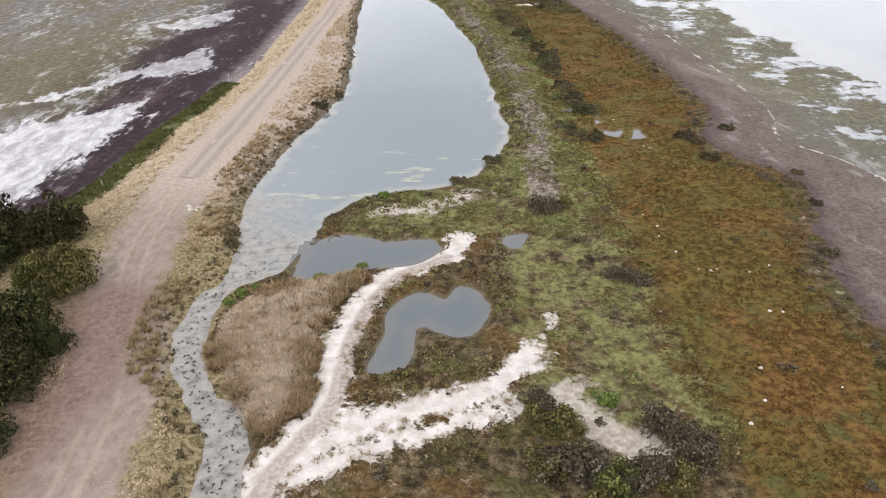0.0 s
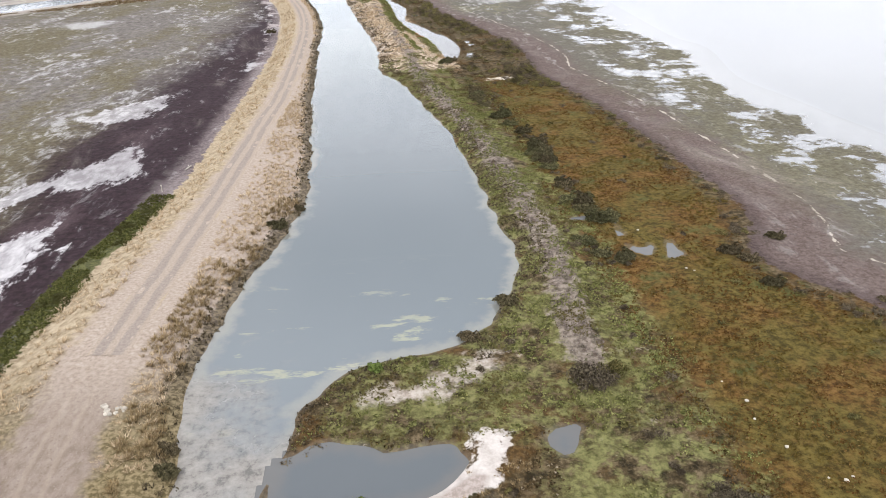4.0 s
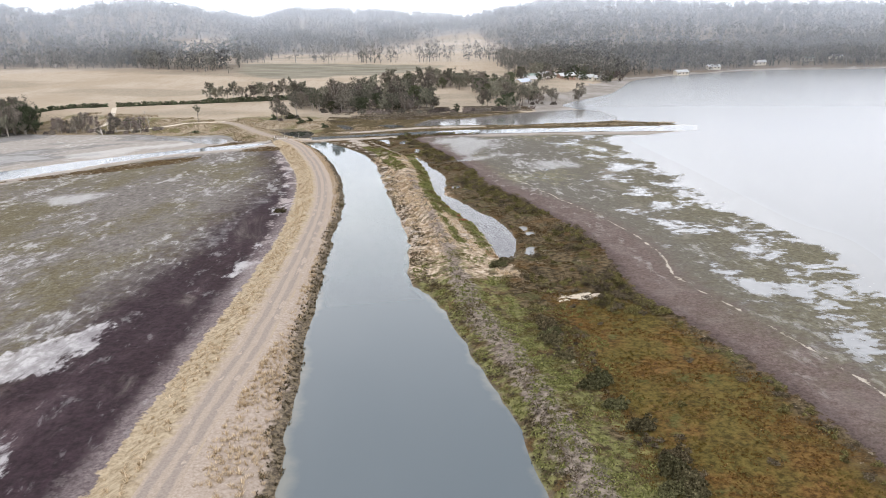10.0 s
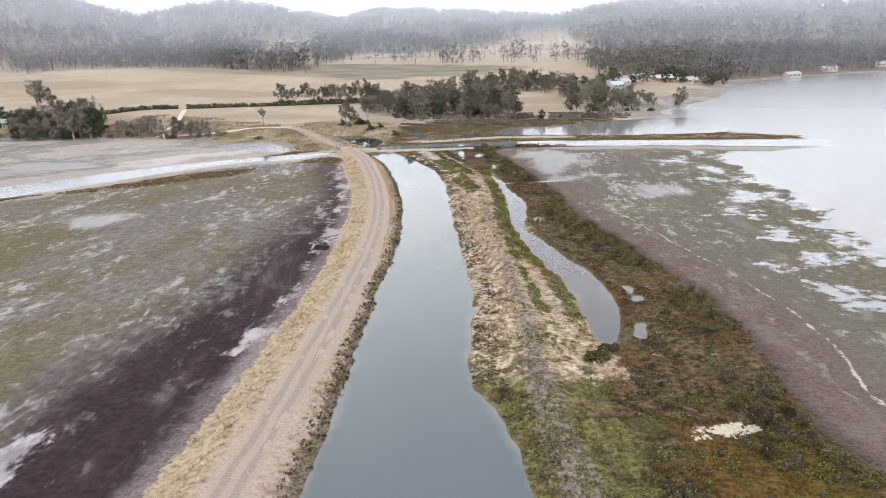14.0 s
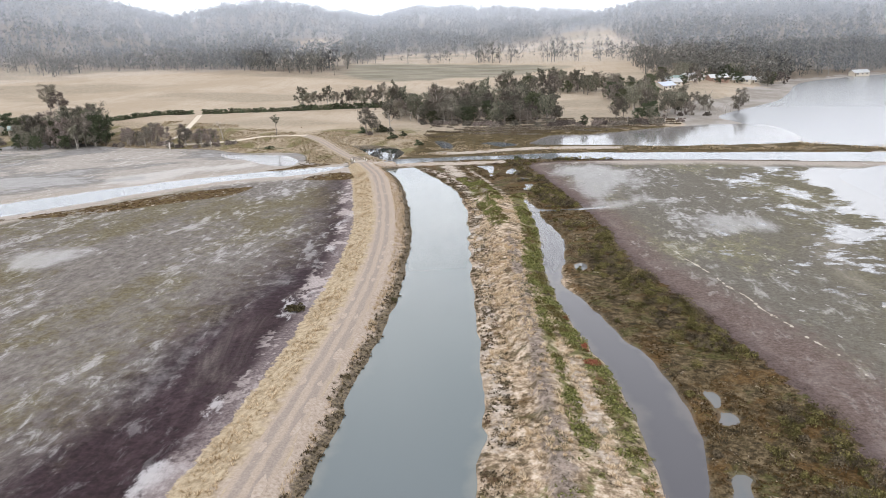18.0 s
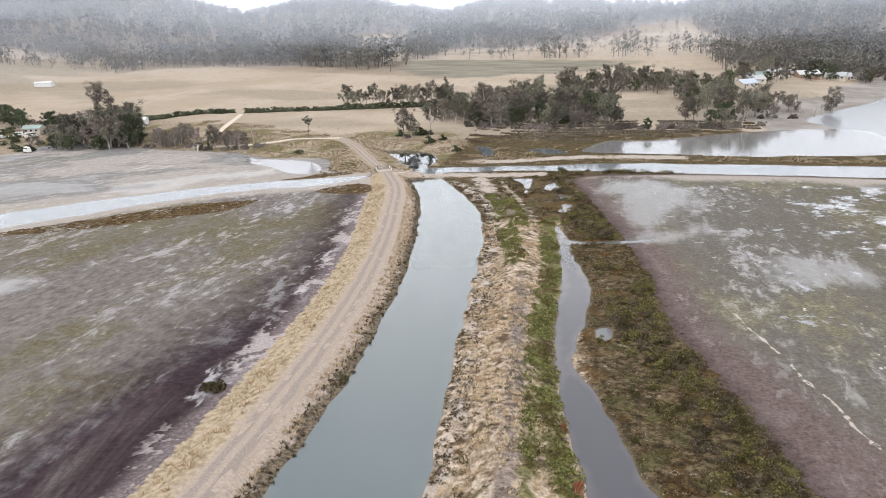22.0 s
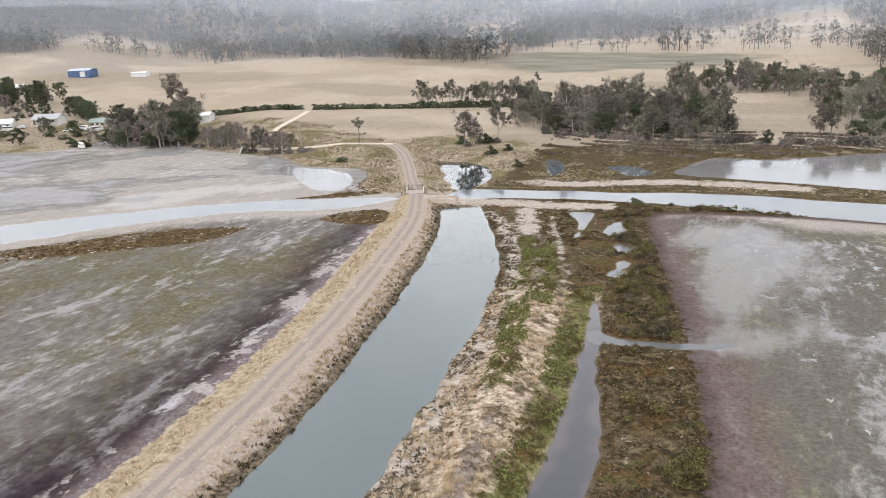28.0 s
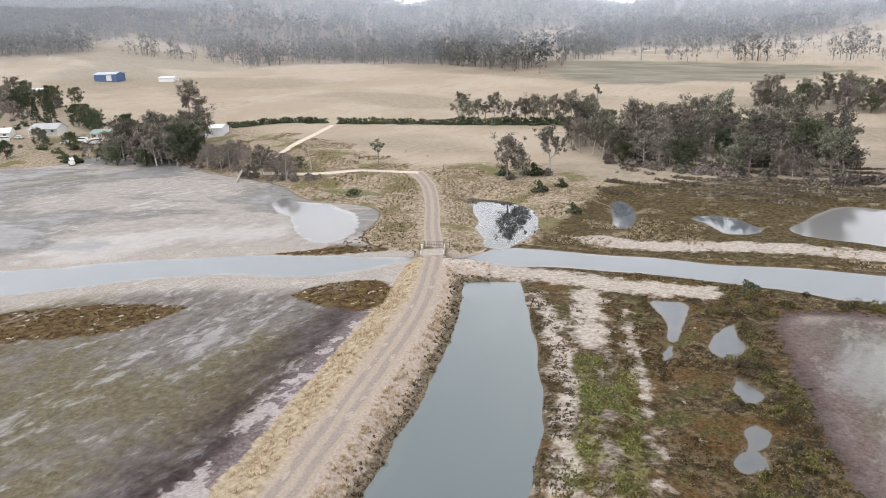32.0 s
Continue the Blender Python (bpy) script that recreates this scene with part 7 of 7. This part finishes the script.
def rock(x, y, size, seed, label, mat=stone):
    m = bpy.data.meshes.new("rock")
    bm = lump(seed, size)
    bm.to_mesh(m)
    bm.free()
    m.materials.append(mat)
    ob = tagged(new("rock", m), label, "rock", "rocks")
    ob.matrix_basis = pose(x, y, float(height(x, y)[0]) + 0.15 * size, 0, 0, seed * 40)


for i in range(11):
    rock(-28.7 + trng.uniform(-0.9, 0.9) + 2.6, 66.6 + trng.uniform(-0.6, 0.6), trng.uniform(0.15, 0.32), i, "pale rough stone heaped beside the gravel track")
chalk = plain("salt_crust", (0.52, 0.48, 0.42), 0.12, 4.0)
for i, (x, y) in enumerate(((22.0, 57.5), (21.2, 60.5), (21.6, 62.5), (20.8, 65.0), (23.2, 54.4), (24.2, 54.0), (24.8, 54.3), (27.6, 53.8), (28.0, 47.6), (27.0, 47.8), (29.8, 54.8), (23.4, 40.6), (22.4, 37.2), (23.6, 92.6), (25.4, 83.2), (26.0, 82.6), (20.6, 35.0), (28.4, 38.4))):
    rock(x, y, trng.uniform(0.08, 0.2), 20 + i, "pale salt-crusted lump on the rust-coloured marsh", chalk)


# ---- farm sheds, houses, vehicles ----
def sheet_metal(name, color):
    n = Nodes(name)
    wave = n.tree.nodes.new("ShaderNodeTexWave")
    wave.inputs["Scale"].default_value = 2.2
    coords_o = n.tree.nodes.new("ShaderNodeTexCoord")
    n.link(coords_o.outputs["Object"], wave.inputs["Vector"])
    c = n.mix(n.step(n.noise(0.4, 4), 0.4, 0.7, 0.0, 0.4), color, tuple(0.75 * v for v in color))
    n.bump(wave.outputs["Fac"], 0.4, 0.03)
    return n.done(c, 0.5, 0.4)


glass = plain("window_glass", (0.05, 0.06, 0.07), 0.1, 1.0, 0.08, spec=0.6)
wall_white = plain("wall_white", (0.72, 0.71, 0.68), 0.08, 2.0)
wall_cream = plain("wall_cream", (0.55, 0.50, 0.42), 0.1, 2.0)
wall_brick = plain("wall_brick", (0.33, 0.22, 0.17), 0.2, 3.0)
roof_white = sheet_metal("roof_white", (0.70, 0.71, 0.72))
roof_pale = sheet_metal("roof_pale", (0.50, 0.51, 0.52))
roof_grey = sheet_metal("roof_grey", (0.42, 0.43, 0.44))
roof_green = sheet_metal("roof_green", (0.28, 0.36, 0.33))
roof_blue = sheet_metal("roof_blue", (0.45, 0.5, 0.6))
wall_blue = sheet_metal("wall_blue", (0.07, 0.12, 0.24))
trim_mat = plain("trim", (0.65, 0.64, 0.62), 0.08, 3.0)


def gable(sx, sy, low, high, over=0.4, thick=0.12):
    """A pitched roof with its ridge along x."""
    bm = bmesh.new()
    x, y = sx / 2 + over, sy / 2 + over
    drop = (high - low) * over / (sy / 2)
    prof = [(-y, low - drop), (0, high), (y, low - drop), (y, low - drop - thick), (0, high - thick), (-y, low - drop - thick)]
    rings = [[bm.verts.new((sx_, py, pz)) for py, pz in prof] for sx_ in (-x, x)]
    for i in range(6):
        j = (i + 1) % 6
        bm.faces.new((rings[0][i], rings[0][j], rings[1][j], rings[1][i]))
    bm.faces.new(rings[0][::-1])
    bm.faces.new(rings[1])
    bmesh.ops.recalc_face_normals(bm, faces=bm.faces[:])
    return bm


def walls(sx, sy, low, high):
    bm = bmesh.new()
    x, y = sx / 2, sy / 2
    prof = [(-y, -1.0), (y, -1.0), (y, low), (0, high - 0.05), (-y, low)]
    rings = [[bm.verts.new((q, py, pz)) for py, pz in prof] for q in (-x, x)]
    for i in range(5):
        j = (i + 1) % 5
        bm.faces.new((rings[0][i], rings[0][j], rings[1][j], rings[1][i]))
    bm.faces.new(rings[0][::-1])
    bm.faces.new(rings[1])
    bmesh.ops.recalc_face_normals(bm, faces=bm.faces[:])
    return bm


def building(name, x, y, turn, sx, sy, low, high, wall, roof, label, windows=3, door=True, category="house", verandah=False):
    ob = tagged(new(name), label, category, "houses" if category == "house" else "")
    zs = [float(height(x + a, y + b)[0]) for a in (-3, 3) for b in (-3, 3)]
    ob.matrix_basis = pose(x, y, sum(zs) / 4 + 0.1, 0, 0, turn)
    part("wall", walls(sx, sy, low, high), wall, ob)
    part("roof", gable(sx, sy, low, high), roof, ob)
    for side_y in (-1, 1):
        for i in range(windows):
            wx = (i + 0.5) / windows * (sx - 1.2) - (sx - 1.2) / 2 + 0.3
            win = part("window", box(1.4, 0.1, 1.15, (wx, side_y * (sy / 2 + 0.02), low * 0.58), 0.03), trim_mat, ob)
            part("pane", box(1.2, 0.06, 0.95, (wx, side_y * (sy / 2 + 0.06), low * 0.58), 0.0), glass, win)
    if door:
        part("door", box(0.95, 0.08, 2.05, (-sx / 2 + 1.0, -sy / 2 - 0.03, 1.02), 0.02), old_wood, ob)
        part("chimney", box(0.6, 0.6, 1.2, (sx * 0.2, sy * 0.2, high), 0.04), wall_brick, ob)
    if verandah:
        part("verandah_roof", box(sx, 2.2, 0.1, (0, -sy / 2 - 1.1, low - 0.15), 0.02), roof, ob)
        for q in (-1, 0, 1):
            part("verandah_post", rod((q * sx * 0.45, -sy / 2 - 2.0, -0.6), (q * sx * 0.45, -sy / 2 - 2.0, low - 0.15), 0.07), trim_mat, ob)
    return ob


shed = building("farm_shed", -225.5, 484, 20, 9.5, 7.5, 3.4, 4.6, roof_white, roof_white, "white metal farm shed at the end of the hedge", 0, False, "shed")
part("roller_door", box(3.0, 0.1, 2.8, (1.5, -3.8, 1.4), 0.03), trim_mat, shed)
shed = building("blue_shed", -434, 600, 15, 17, 10, 4.4, 5.8, wall_blue, roof_blue, "large dark blue metal shed in the paddock", 0, False, "shed")
part("roller_door", box(4.0, 0.1, 3.6, (3.0, -5.05, 1.8), 0.03), trim_mat, shed)
building("farm_shed", -392, 613, 12, 12, 6, 2.6, 3.4, roof_white, roof_white, "low white shed in the paddock", 0, False, "shed")
HOUSES = ((-291, 454, 24, 12, 8, 2.7, 4.6, wall_white, roof_grey, 1), (-268, 463, 10, 9, 6, 2.6, 3.9, wall_cream, roof_green, 0), (-258, 470, 30, 10, 7, 2.6, 4.2, wall_cream, roof_green, 0), (-314, 446, 40, 11, 8, 2.6, 4.4, wall_white, roof_white, 0), (-340, 444, 15, 13, 8, 2.7, 4.7, wall_white, roof_grey, 1), (-372, 458, 30, 12, 8, 2.7, 4.6, wall_cream, roof_grey, 0), (-425, 540, 20, 12, 8, 2.7, 4.5, wall_white, roof_white, 0))
for x, y, turn_h, sx, sy, low, high, wall, roof, ver in HOUSES:
    building("house", x, y, turn_h, sx, sy, low, high, wall, roof, "weatherboard cottage with a pale metal roof by the bay", 3, True, verandah=bool(ver))
HOUSES = ((76, 588, 40, 11, 8, wall_cream, roof_blue), (83, 610, 20, 12, 8, wall_cream, roof_grey), (90, 634, 0, 12, 9, wall_cream, roof_green), (104, 650, 30, 14, 9, wall_white, roof_grey), (120, 648, 10, 12, 9, wall_brick, roof_pale), (138, 655, -20, 11, 8, wall_cream, roof_grey), (134, 676, 15, 13, 9, wall_cream, roof_grey), (154, 672, 0, 12, 8, wall_cream, roof_pale), (250, 748, 10, 12, 8, wall_cream, roof_grey), (298, 790, 0, 12, 8, wall_cream, roof_pale), (352, 806, -10, 12, 8, wall_cream, roof_grey), (400, 800, 0, 12, 8, wall_cream, roof_green), (425, 795, 12, 12, 8, wall_cream, roof_pale))
for x, y, turn_h, sx, sy, wall, roof in HOUSES:
    building("house", x, y, turn_h, sx, sy, 2.7, 4.7, wall, roof, "pale lagoon-side house with a low metal roof", 3, True)

tyre_mat = plain("tyre", (0.03, 0.03, 0.03), 0.2, 5.0)


def vehicle(name, label, color, length, tall, cabin):
    ob = tagged(new(name), label, name.replace("_", " "), "vehicles by the bay")
    paint = plain(name + "_paint", color, 0.05, 3.0, 0.35)
    part("body", box(length, 1.85, tall * 0.5, (0, 0, 0.35 + tall * 0.25), 0.15), paint, ob)
    part("cabin", box(length * cabin, 1.7, tall * 0.48, (-length * 0.05, 0, 0.35 + tall * 0.72), 0.12, 0.85), paint, ob)
    part("windscreen", box(length * cabin * 0.96, 1.72, tall * 0.2, (-length * 0.05, 0, 0.35 + tall * 0.72), 0.02, 0.92), glass, ob)
    for sx in (-1, 1):
        for sy in (-1, 1):
            part("wheel", rod((sx * length * 0.3, sy * 0.78, 0.32), (sx * length * 0.3, sy * 0.95, 0.32), 0.32, 12), tyre_mat, ob)
    return ob


car = vehicle("parked_car", "pale parked car on the grass by the bay", (0.7, 0.7, 0.7), 4.4, 1.3, 0.55)
van = vehicle("caravan", "white caravan parked by the bay houses", (0.78, 0.77, 0.74), 5.6, 2.3, 0.92)
for i, (ob, x, y) in enumerate(((van, -268, 453), (car, -271, 447), (van, -263, 455), (car, -241, 428), (van, -238.5, 425.5), (car, -300, 446), (van, -304, 441))):
    m = pose(x, y, float(height(x, y)[0]), 0, 0, 37 * i)
    if i < 2:
        (van if i == 0 else car).matrix_basis = m
    else:
        copy_thing(ob, m)


# ---- haze and low cloud before the hills: added see-through sheets that glow ----
def haze_bank(name, thin, thick, top):
    n = Nodes(name)
    n.tree.nodes.remove(n.bsdf)
    pos = n.tree.nodes.new("ShaderNodeSeparateXYZ")
    n.link(n.where(), pos.inputs[0])
    h = n.math("MULTIPLY_ADD", n.math("SUBTRACT", n.noise(0.004, 5, 0.6, (1, 1, 2)), 0.5), 60.0, pos.outputs[2])
    fac = n.math("MULTIPLY", n.step(h, 20, top, thin, thick), n.step(h, top * 1.05, top * 1.45, 1.0, 0.0))
    mixer, clear, mist = (n.tree.nodes.new(k) for k in ("ShaderNodeMixShader", "ShaderNodeBsdfTransparent", "ShaderNodeBsdfDiffuse"))
    mist.inputs["Color"].default_value = (0.73, 0.79, 0.90, 1)
    # emission lifts the sheets to the paleness of lit haze
    shine, both = n.tree.nodes.new("ShaderNodeEmission"), n.tree.nodes.new("ShaderNodeAddShader")
    shine.inputs["Color"].default_value, shine.inputs["Strength"].default_value = (0.84, 0.91, 1.0, 1), 0.28
    n.link(mist.outputs[0], both.inputs[0])
    n.link(shine.outputs[0], both.inputs[1])
    n.put(mixer.inputs[0], fac)
    n.link(clear.outputs[0], mixer.inputs[1])
    n.link(both.outputs[0], mixer.inputs[2])
    n.link(mixer.outputs[0], n.tree.nodes["Material Output"].inputs["Surface"])
    return n.mat


for far, thin, thick, top in ((640, 0.06, 0.08, 86), (780, 0.10, 0.12, 98), (940, 0.13, 0.17, 110), (1120, 0.14, 0.22, 124)):
    a = np.radians(np.linspace(-85, 80, 60))
    ring_xy = np.stack([5 + far * np.sin(a), 150 + far * np.cos(a)], 1)
    foot = rise(ring_xy[:, 0], ring_xy[:, 1]) - 4
    m = bpy.data.meshes.new("backdrop_low_cloud")
    rows_z = (0, 50, 100, 150, 210, 290)
    verts = [(x, y, max(float(g), -2.0) + z) for z in rows_z for (x, y), g in zip(ring_xy, foot)]
    k = len(ring_xy)
    m.from_pydata(verts, [], [(r * k + i, r * k + i + 1, (r + 1) * k + i + 1, (r + 1) * k + i) for r in range(len(rows_z) - 1) for i in range(k - 1)])
    m.materials.append(haze_bank("low_cloud", thin, thick, top))
    tagged(new("backdrop_low_cloud", m), "thin low cloud hanging over the hill tops", "cloud", kind="structure")
